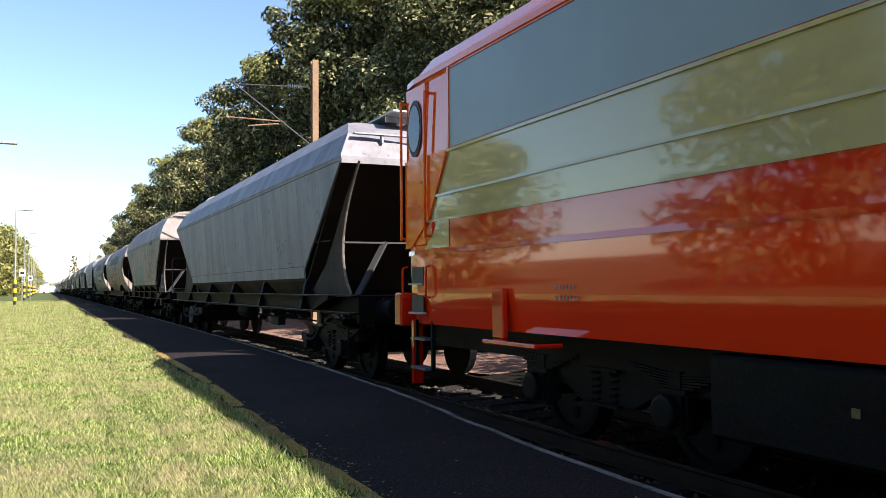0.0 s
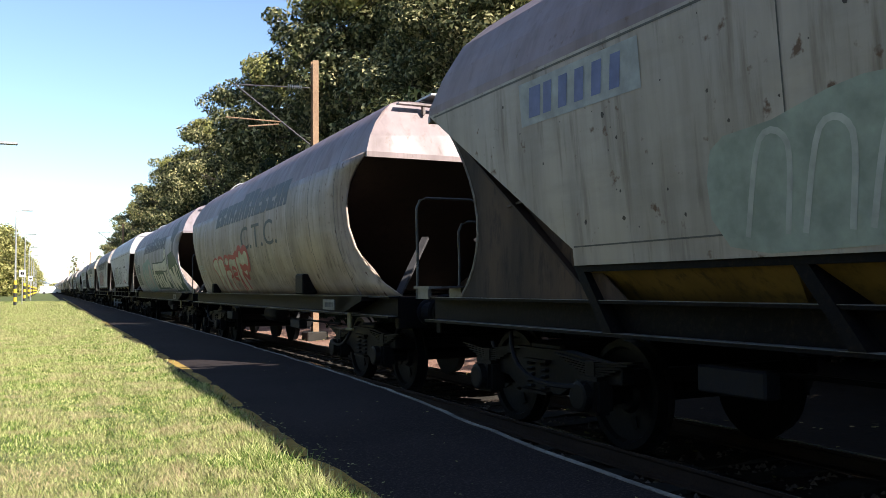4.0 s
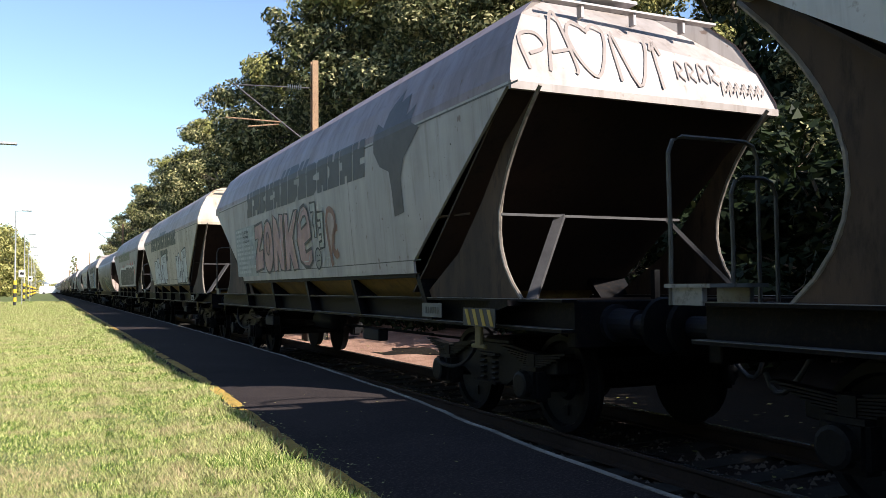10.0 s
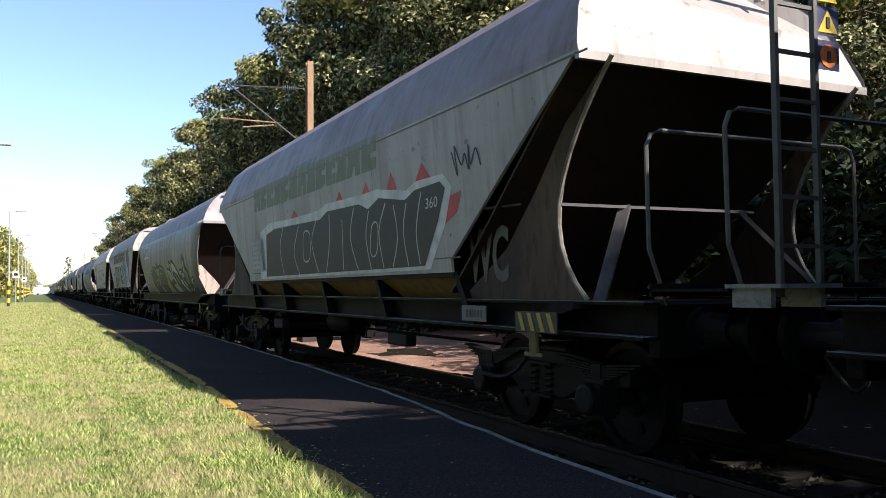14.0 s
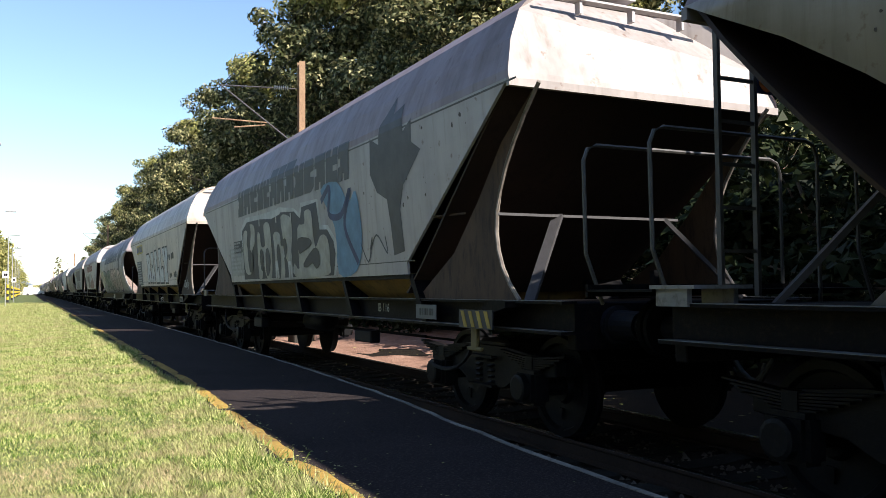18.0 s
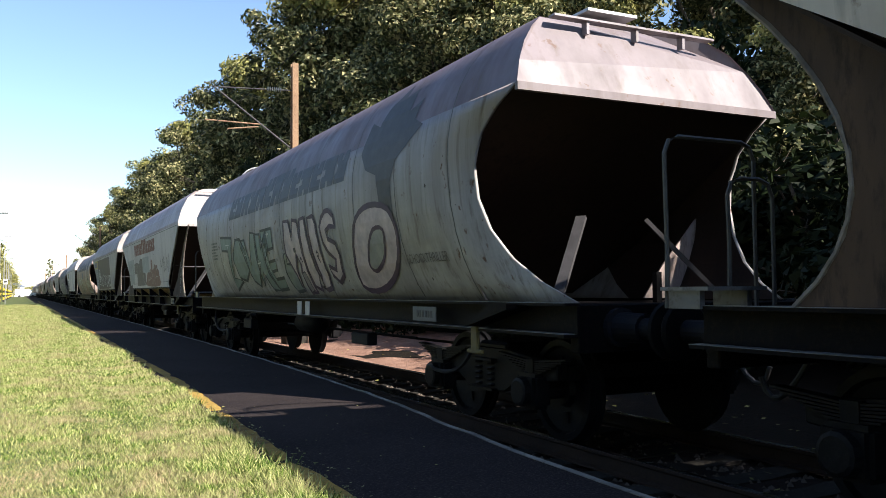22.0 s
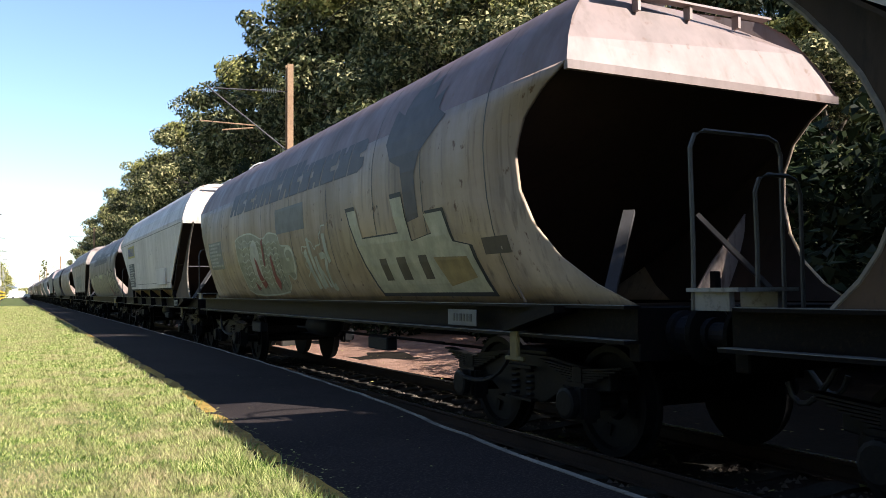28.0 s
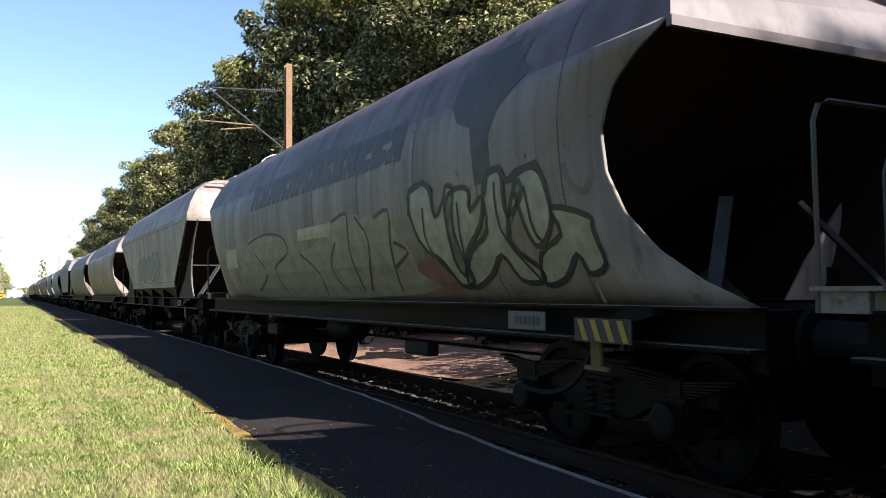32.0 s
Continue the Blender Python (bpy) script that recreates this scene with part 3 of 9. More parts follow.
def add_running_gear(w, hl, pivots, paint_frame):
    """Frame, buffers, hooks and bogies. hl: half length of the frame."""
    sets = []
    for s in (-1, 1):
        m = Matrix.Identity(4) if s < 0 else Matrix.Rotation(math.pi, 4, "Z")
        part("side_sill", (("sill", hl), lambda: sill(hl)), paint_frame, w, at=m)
        # thin pale strips draw the sky light caught on the sill's flanges
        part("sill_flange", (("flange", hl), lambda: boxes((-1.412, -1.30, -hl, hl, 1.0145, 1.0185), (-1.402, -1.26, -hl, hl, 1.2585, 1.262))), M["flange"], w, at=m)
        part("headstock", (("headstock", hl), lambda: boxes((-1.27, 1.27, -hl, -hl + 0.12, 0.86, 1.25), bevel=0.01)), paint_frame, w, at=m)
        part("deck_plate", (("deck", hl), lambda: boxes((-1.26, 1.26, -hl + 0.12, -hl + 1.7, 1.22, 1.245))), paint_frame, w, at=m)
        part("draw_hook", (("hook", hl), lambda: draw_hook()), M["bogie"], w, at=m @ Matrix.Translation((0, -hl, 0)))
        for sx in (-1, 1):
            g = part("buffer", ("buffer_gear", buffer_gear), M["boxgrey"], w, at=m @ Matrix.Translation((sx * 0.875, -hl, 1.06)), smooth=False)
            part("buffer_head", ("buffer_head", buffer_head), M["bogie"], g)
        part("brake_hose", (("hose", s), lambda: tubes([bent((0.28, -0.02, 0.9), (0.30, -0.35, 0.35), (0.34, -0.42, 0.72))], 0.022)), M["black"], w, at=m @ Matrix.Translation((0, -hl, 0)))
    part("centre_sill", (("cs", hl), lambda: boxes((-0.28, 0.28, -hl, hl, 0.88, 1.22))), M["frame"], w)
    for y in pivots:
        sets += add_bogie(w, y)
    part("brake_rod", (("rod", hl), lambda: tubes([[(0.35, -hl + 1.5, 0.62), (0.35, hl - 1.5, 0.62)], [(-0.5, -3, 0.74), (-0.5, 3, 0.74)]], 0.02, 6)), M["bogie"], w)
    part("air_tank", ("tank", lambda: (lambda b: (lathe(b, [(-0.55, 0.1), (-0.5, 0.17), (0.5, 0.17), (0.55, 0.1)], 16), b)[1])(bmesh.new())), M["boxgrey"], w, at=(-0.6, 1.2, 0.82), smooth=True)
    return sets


WAGONS, WHEELSETS = [], []
RIBS = 5


def build_wagon(kind, paint, label, plate=None, slope=None, chute=None, ladder=False):
    k, key = KIND[kind], kind
    kind = kind[0]
    w = thing("hopper_wagon", label, "freight wagon", "wagons of the train")
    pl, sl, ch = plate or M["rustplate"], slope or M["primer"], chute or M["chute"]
    half = k["half"]
    hl = half + (0.42 if kind == "C" else 0.52)
    for s in (-1, 1):
        m = Matrix.Identity(4) if s < 0 else Matrix.Rotation(math.pi, 4, "Z")
        part("side_panel", ((key, "side", s), lambda: side_skin(k, s)), paint, w, smooth=kind in "BC")
        part("end_sheet", ((key, "end"), lambda: end_sheet(k)), M[paint.name + "_end"], w, at=m)
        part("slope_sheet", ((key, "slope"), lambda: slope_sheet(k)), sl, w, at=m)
    if kind in "BC":
        # dark sheets inside the skins stand for the shade within the ends
        for s, e in ((-1, -1), (-1, 1), (1, -1), (1, 1)):
            def lining():
                bm = bmesh.new()
                zs = [z for _, z in k.get("rear" if e > 0 else "arc", k["side"])]
                rows = [[bm.verts.new((s * (at_height(k["side"], z) - 0.036), e * (half - end_inset(k, z, e) - 0.01 - d), z)) for d in (0, 2.2)] for z in zs]
                for a, b in zip(rows, rows[1:]):
                    bm.faces.new((a[0], a[1], b[1], b[0]))
                return bm
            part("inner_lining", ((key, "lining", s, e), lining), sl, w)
        # pale plates cut to the outline of the sunlit patches under the end
        for s in (-1, 1):
            def lit_patch():
                bm = bmesh.new()
                prism(bm, [(s * 1.47, 2.14), (s * 1.43, 1.75), (s * 1.2, 1.27), (s * 0.72, 1.27), (s * 0.98, 1.62)], "y", -half + 1.08, -half + 1.1)
                return bm
            part("saddle_plate", ((key, "lit_patch", s), lit_patch), M["lining"], w, "pink plate shaped like the sunlit patch under the sloping end")
    part("roof", ((key, "roof"), lambda: roof_skin(k)), M[paint.name + "_roof"], w, smooth=kind in "BC")
    ztop = k["roof"][-1][1]
    wk = part("walkway", ((key, "walk"), lambda: boxes((-0.30, 0.30, -half + 0.6, half - 0.6, ztop + 0.08, ztop + 0.11), *[(-0.28, 0.28, y - 0.02, y + 0.02, ztop - 0.02, ztop + 0.08) for y in [-half + 1 + i * (half - 1) / 4 for i in range(9)]])), M["galv"], w)
    zl = k["roof"][-3][1] - 0.03
    for e in (-1, 1):
        m = Matrix.Identity(4) if e < 0 else Matrix.Rotation(math.pi, 4, "Z")
        yl = -half + roof_back(k, zl)
        wl = k["roof"][-3][0] - 0.05
        part("end_ledge", ((key, "ledge"), lambda: boxes((-wl, wl, yl - 0.10, yl, zl, zl + 0.02), *[(x - 0.015, x + 0.015, yl - 0.08, yl, zl - 0.12, zl) for x in (-wl * 0.6, 0, wl * 0.6)])), paint, w, at=m)
        if e > 0:
            part("roof_rail", ((key, "rrail"), lambda: tubes([bent((-0.62, -half + 0.5, ztop - 0.1), (-0.55, -half + 0.46, ztop + 0.36), (0, -half + 0.45, ztop + 0.34)) + bent((0, -half + 0.45, ztop + 0.34), (0.55, -half + 0.46, ztop + 0.36), (0.62, -half + 0.5, ztop - 0.1))[1:]], 0.018, 6)), M["galv"], w, at=m)
    yr = half + (0.70 if kind == "A" else 0.6)
    loops = [(-1.42, -0.62, 2.38, yr), (-0.92, -0.5, 2.12, yr - 0.05)]
    if ladder:
        ya, yb = (half + 1.92, half + 1.18) if kind == "A" else (half + 1.18, half + 0.42)
        loops = [(-1.45, 0.6, 2.45, ya), (-1.45, 0.15, 2.46, yb), (0.45, 1.3, 2.42, yb - 0.1)]
        yr = yb
    if key == "B++":
        loops = []
    for x0, x1, zt, y in loops:
        def hoop():
            foot = x0 + (0.16 if ladder else 0.0)
            return tubes([[(foot, y, 1.24), (x0 + 0.01, y, 1.62), (x0, y, zt - 0.12), (x0 + 0.04, y, zt - 0.03), (x0 + 0.12, y, zt), (x1 - 0.12, y, zt), (x1 - 0.04, y, zt - 0.03), (x1, y, zt - 0.12), (x1, y, 1.24)]], 0.016, 6)
        part("hand_rail", ((key, "hrail", x0, y, ladder), hoop), M["tubing"], w)
    part("foot_plate", ((key, "fplate", ladder), lambda: boxes((-1.45, -0.95, yr - 0.4, yr + 0.03, 1.355, 1.38), (-1.42, -1.38, yr - 0.3, yr, 1.24, 1.36), (-1.02, -0.98, yr - 0.3, yr, 1.24, 1.36))), M["flange"], w)
    if ladder:
        part("end_platform", boxes((-1.45, 1.3, yb, ya, 1.335, 1.352), (-1.45, 1.3, ya - 0.03, ya, 1.30, 1.39)), M["frame"], w)
        yd = yb - 0.12
        xl = -1.15 if kind == "A" else -0.95
        ld = part("end_ladder", boxes(*[(x - 0.015, x + 0.015, yd - 0.02, yd + 0.02, 1.3, 3.9) for x in (xl, xl + 0.34)], *[(xl, xl + 0.34, yd - 0.01, yd + 0.01, 1.6 + 0.3 * i, 1.625 + 0.3 * i) for i in range(8)]), M["tubing"], w, "steel ladder up to the roof")
        navy = plain("navy_sign_paint", (0.02, 0.025, 0.09), 0.5)
        for z, back, disc in ((3.16, None, 0), (2.96, navy, 0), (2.74, navy, 1)):
            bm = bmesh.new()
            if disc:
                lathe(bm, [(-0.004, 0.075), (0.0, 0.075)], 16, Matrix.Translation((xl + 0.48, yd + 0.01, z + 0.09)))
            else:
                prism(bm, [(xl + 0.39, z + 0.02), (xl + 0.57, z + 0.02), (xl + 0.48, z + 0.17)], "y", yd + 0.006, yd + 0.01)
            sg = part("warning_sign", bm, M["safety"] if not disc else plain("orange_sign_paint", (0.65, 0.16, 0.03), 0.5), ld, "small coloured warning sign")
            if back:
                part("sign_back", boxes((xl + 0.38, xl + 0.58, yd + 0.011, yd + 0.015, z, z + 0.19)), back, sg)
            part("symbol", boxes((xl + 0.465, xl + 0.495, yd + 0.0, yd + 0.004, z + 0.05, z + 0.12)), M["black"], sg)
    part("brake_post", ((key, "bpost"), lambda: boxes((-0.03, 0.03, -half + 0.0, -half + 0.06, 1.24, 1.52))), M["bogie"], w)
    part("tow_hook", ((key, "thook"), lambda: boxes((-1.43, -1.39, -half + 0.86, -half + 0.98, 0.8, 1.03), (-1.43, -1.39, -half + 0.78, -half + 1.06, 0.78, 0.82), bevel=0.01)), M["towhook"], w)
    part("tow_bracket", ((key, "tbr"), lambda: (lambda q: (prism(q, [(-half + 0.2, 1.2), (-half + 0.95, 1.03), (-half + 1.0, 1.06), (-half + 0.5, 1.24), (-half + 0.2, 1.25)], "x", -1.5, -1.26), q)[1])(bmesh.new())), M["frame"], w)
    for e in (-1, 1):
        part("brake_pipe", ((key, "pipe", e), lambda: tubes([bent((-1.27, e * (half - 1.15), 0.95), (-1.36, e * (half - 1.25), 0.42), (-1.24, e * (half - 2.3), 0.56), 8)], 0.022, 6)), M["boxgrey"], w)
    for yp, hp in ((half - 3.9, 0.13), (-half + 4.4, 0.11)):
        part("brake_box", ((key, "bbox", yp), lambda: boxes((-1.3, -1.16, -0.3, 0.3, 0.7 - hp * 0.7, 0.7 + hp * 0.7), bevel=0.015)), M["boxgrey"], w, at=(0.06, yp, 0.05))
    for i in range(4):
        y = -half * 0.72 + i * half * 0.48
        part("hatch", ("hatch", lambda: boxes((-0.42, 0.42, -0.5, 0.5, 0.0, 0.07), (-0.03, 0.03, -0.55, 0.55, 0.07, 0.10), bevel=0.012)), paint, w, at=(0, y, ztop + 0.002))
    if kind in "AW":
        z0, wd = k["side"][0][1], k["side"][0][0]
        n = RIBS
        span = half - k["slant"]
        for i in range(n - 1):
            y0 = -span + 2 * span * i / (n - 1)
            y1 = -span + 2 * span * (i + 1) / (n - 1)
            part("hopper_chute", ((key, "chute"), lambda: hopper_chute(wd - 0.02, -span / (n - 1) + 0.02, span / (n - 1) - 0.02)), ch, w, at=(0, (y0 + y1) / 2, 0))
        for i in range(n):
            y = -span + 2 * span * i / (n - 1)
            for s in (-1, 1):
                def strut():
                    bm = bmesh.new()
                    x = s * (wd - 0.03)
                    prism(bm, [(x, 1.53), (x - s * 0.55, 1.53), (s * 0.95, 1.02), (s * 1.42, 1.02)], "y", -0.055, 0.055)
                    lean = Matrix(((1, 0, 0, 0), (0, 1, 0.8, -1.22), (0, 0, 1, 0), (0, 0, 0, 1)))
                    bmesh.ops.transform(bm, matrix=lean, verts=bm.verts[:])
                    return bm
                part("rib", ((key, "rib", s), strut), M["frame"], w, at=(0, y, 0))
        for s in (-1, 1):
            part("lower_beam", ((key, "beam"), lambda: boxes((-0.035, 0.035, -span, span, z0 - 0.05, z0))), M["frame"], w, at=(s * (wd - 0.055), 0, 0))
    if "slant" in k and kind != "C":
        for e in (-1, 1):
            m = Matrix.Identity(4) if e < 0 else Matrix.Rotation(math.pi, 4, "Z")
            for s in (-1, 1):
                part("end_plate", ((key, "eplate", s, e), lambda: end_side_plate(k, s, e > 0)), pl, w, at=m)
                part("end_post", ((key, "post", s), lambda: end_post(k, s)), M["post"], w, at=m)
                def gusset():
                    bm = bmesh.new()
                    ye = -half + end_inset(k, 2.12) + 0.03
                    xo, xi = at_height(k["side"], 2.12) - 0.02, k["side"][0][0] - 0.09
                    prism(bm, [(s * xo, ye), (s * xi, ye - 0.5), (s * xi, ye + 0.35), (s * xo, ye + 0.12)], "z", 2.10, 2.12)
                    return bm
                part("gusset", ((key, "gusset", s), gusset), pl, w, at=m)
    x = k["side"][0][0] - 0.1
    bar = M["brace"]
    for e in (-1, 1):
        m = Matrix.Identity(4) if e < 0 else Matrix.Rotation(math.pi, 4, "Z")
        if kind in "AW":
            part("cross_bar", ((key, "xbar"), lambda: boxes((-x, x * 0.6, -half + 0.60, -half + 0.63, 2.04, 2.065))), bar, w, at=m)
        for s in (-1, 1):
            def brace():
                bm = bmesh.new()
                a, b = Vector((s * (x - 0.68), -half + 0.64, 2.06)), Vector((s * (x - 0.08), -half + 0.2, 1.25))
                d = (b - a)
                box(bm, -0.05, 0.05, -0.02, 0.02, 0, d.length, Matrix.Translation(a) @ d.to_track_quat("Z", "Y").to_matrix().to_4x4())
                return bm
            part("brace", ((key, "brace", s), brace), bar, w, at=m)
    piv = half - 1.32
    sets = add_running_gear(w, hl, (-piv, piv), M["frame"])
    WAGONS.append(w)
    WHEELSETS.append(sets)
    return w, k


def paint_of(name, top, low=None, **kw):
    """The paint of a wagon's sides and, under the same name with _end, that of its sootier ends, also darkened to
    offset the sun on them.
    """
    if name not in M:
        M[name] = wagon_paint(name, top, low or tuple(c * 0.8 for c in top), **kw)
        M[name + "_end"] = wagon_paint(name + "_end", tuple(c * q for c, q in zip(top, (0.74, 0.70, 0.66))), tuple(c * q for c, q in zip(top, (0.72, 0.67, 0.62))), dirt=0.6, rust=0.3)
        q = (0.88, 0.86, 0.90) if name in PALE_ROOFS else (0.64, 0.53, 0.57)
        M[name + "_roof"] = wagon_paint(name + "_roof", tuple(a * b for a, b in zip(top, q)), tuple(a * b for a, b in zip(top, q)), dirt=0.5, rust=0.2)
    return M[name]


PALE_ROOFS = ("blue_grey_paint", "light_blue_grey_paint", "warm_cream_paint", "clean_cream_paint")
# kind, front shoulder along the train at the start (metres ahead of the eye), paint
P = paint_of
TRAIN = [
    ("W", 11.64, P("blue_grey_paint", (0.215, 0.225, 0.255), (0.20, 0.205, 0.22), dirt=0.35), "weathered blue-grey hopper wagon with upright seams"),
    ("A", 31.21, P("pale_grey_paint", (0.245, 0.22, 0.205), (0.285, 0.255, 0.21), dirt=0.7, rust=0.4), "pale grey hopper wagon covered in small scrawled tags"),
    ("B", 46.85, P("tan_grey_paint", (0.215, 0.18, 0.18), (0.275, 0.22, 0.15), dirt=0.95, rust=0.5), "round-sided tan hopper wagon with red-outlined graffiti"),
    ("B++", 62.90, P("violet_grey_paint", (0.185, 0.17, 0.195), (0.255, 0.25, 0.225), dirt=0.7), "round-sided grey hopper wagon with green and cream graffiti"),
    ("A", 79.84, P("light_blue_grey_paint", (0.35, 0.365, 0.38), (0.35, 0.355, 0.355), dirt=0.3), "light blue-grey hopper wagon with black outlined graffiti"),
    ("A+", 95.91, P("cream_grey_paint", (0.265, 0.255, 0.245), (0.285, 0.28, 0.265), dirt=0.4), "cream-grey hopper wagon with pink graffiti"),
    ("A", 112.6, P("beige_paint", (0.34, 0.31, 0.24), (0.35, 0.315, 0.235), dirt=0.6, rust=0.5), "beige hopper wagon with white block graffiti"),
    ("A+", 128.66, P("faded_grey_paint", (0.25, 0.245, 0.235), (0.24, 0.235, 0.225)), "faded grey hopper wagon with a long black graffiti piece"),
    ("C", 145.2, P("dark_grey_paint", (0.20, 0.20, 0.215), (0.14, 0.13, 0.095), dirt=0.6), "smooth dark grey hopper wagon with green graffiti"),
    ("A+", 162.29, P("cream_grey_paint", (0.3, 0.3, 0.3)), "cream-grey hopper wagon with bulky grey and blue graffiti"),
    ("A", 178.64, P("warm_cream_paint", (0.38, 0.35, 0.30), (0.39, 0.36, 0.31), dirt=0.4), "warm cream hopper wagon with white slab-letter graffiti"),
    ("B+", 194.56, P("grey_green_paint", (0.165, 0.148, 0.16), (0.285, 0.285, 0.25), dirt=0.85, rust=0.4), "round-sided grey-green hopper wagon with pink graffiti"),
    ("A", 211.26, P("cool_grey_paint", (0.33, 0.325, 0.32), (0.33, 0.325, 0.30), dirt=0.3), "pale hopper wagon with red-brown letters and blotches"),
    ("A", 226.95, P("faded_grey_paint", (0.3, 0.3, 0.3)), "grey hopper wagon with a dark patch and white lettering"),
    ("B", 242.37, P("ochre_brown_paint", (0.185, 0.145, 0.135), (0.31, 0.235, 0.135), dirt=0.8, rust=0.4), "round-sided ochre-brown hopper wagon with pale graffiti"),
    ("A", 258.42, P("clean_cream_paint", (0.42, 0.40, 0.365), (0.42, 0.40, 0.36), dirt=0.3, rust=0.12), "clean cream hopper wagon with a blue and yellow sign"),
    ("B", 273.62, P("dusty_grey_paint", (0.12, 0.104, 0.112), (0.195, 0.175, 0.135), dirt=0.8), "round-sided dusty grey hopper wagon with rounded graffiti"),
    ("A", 290.1, P("pale_grey_paint", (0.3, 0.3, 0.3)), "pale grey hopper wagon with faded dark graffiti"),
]
MORE = ["tan_grey_paint", "dusty_grey_paint", "violet_grey_paint", "faded_grey_paint", "dark_grey_paint"]
for i in range(14):
    kd = "BBABBCB"[i % 7]
    TRAIN.append((kd, 290.1 + 16.1 * (i + 1), M[MORE[i % 5]], "weathered dark hopper wagon far back in the train"))
START, SHAPES = [], []
for i, (kind, u, paint, text) in enumerate(TRAIN):
    w, k = build_wagon(kind, paint, text, chute=M["rustplate"] if i == 0 else None, ladder=i in (6, 8))
    START.append(u + k["half"])
    SHAPES.append(k)


# ---- paint, signs and graffiti on the wagon sides ----
def full_line(k):
    return k["side"] + [p for p in k["roof"] if p[1] > k["side"][-1][1] + 1e-4]


def lay(bm, k, lift):
    """Drapes a flat shape drawn in (0, y, z) onto the wagon's near side."""
    line = full_line(k)
    for _, z in line:
        bmesh.ops.bisect_plane(bm, geom=bm.verts[:] + bm.edges[:] + bm.faces[:], plane_co=(0, 0, z), plane_no=(0, 0, 1))
    for v in bm.verts:
        z = min(max(v.co.z, line[0][1]), line[-1][1])
        v.co.x = -(at_height(line, z) + lift)
        v.co.y -= k.get("shift", 0.0)
    return bm


INKS = {}


def ink(col, rough=0.6):
    if col not in INKS:
        INKS[col] = plain("spray_paint", col, rough, vary=0.22, s=5.0)
    return INKS[col]


BLACK, WHITE = (0.02, 0.02, 0.025), (0.42, 0.42, 0.42)
BLACK_SOFT = (0.06, 0.06, 0.065)


def shape(i, pts, col, lift=0.004, name="graffiti"):
    """A filled outline of (y, z) corners on wagon i."""
    bm = bmesh.new()
    f = bm.faces.new([bm.verts.new((0, y, z)) for y, z in pts])
    f.normal_update()
    bmesh.ops.triangulate(bm, faces=[f], ngon_method="EAR_CLIP")
    lay(bm, SHAPES[i], lift)
    return part(name, bm, ink(col), WAGONS[i])


def curve_pts(pts, n=5, closed=False):
    """A smooth line through the points."""
    p = [Vector(q) for q in pts]
    out = []
    m = len(p)
    for a in range(m if closed else m - 1):
        p0, p1, p2, p3 = (p[(a + d) % m] if closed else p[min(max(a + d, 0), m - 1)] for d in (-1, 0, 1, 2))
        for j in range(n):
            t = j / n
            out.append(0.5 * (2 * p1 + (p2 - p0) * t + (2 * p0 - 5 * p1 + 4 * p2 - p3) * t * t + (3 * p1 - p0 - 3 * p2 + p3) * t ** 3))
    if not closed:
        out.append(p[-1])
    return out


def line(i, pts, width, col, lift=0.006, closed=False, smooth=5, name="graffiti_line"):
    """A sprayed line of even width."""
    c = curve_pts(pts, smooth, closed) if smooth > 1 else [Vector(q) for q in pts]
    bm = bmesh.new()
    rows = []
    n = len(c)
    for j, q in enumerate(c):
        a, b = (c[(j - 1) % n], c[(j + 1) % n]) if closed else (c[max(j - 1, 0)], c[min(j + 1, n - 1)])
        d = b - a
        s = Vector((-d.y, d.x)).normalized() * width / 2 if d.length > 1e-6 else Vector((0, width / 2))
        rows.append((bm.verts.new((0, q.x + s.x, q.y + s.y)), bm.verts.new((0, q.x - s.x, q.y - s.y))))
    for u, v in zip(rows, rows[1:] + (rows[:1] if closed else [])):
        bm.faces.new((u[0], u[1], v[1], v[0]))
    lay(bm, SHAPES[i], lift)
    return part(name, bm, ink(col), WAGONS[i])


def oval(y, z, ry, rz, n=16, tilt=0.0):
    return [(y + ry * math.cos(a) + tilt * rz * math.sin(a), z + rz * math.sin(a)) for a in (2 * math.pi * j / n for j in range(n))]


def blob(i, y, z, ry, rz, col, lift=0.004, n=16, tilt=0.0):
    return shape(i, oval(y, z, ry, rz, n, tilt), col, lift)


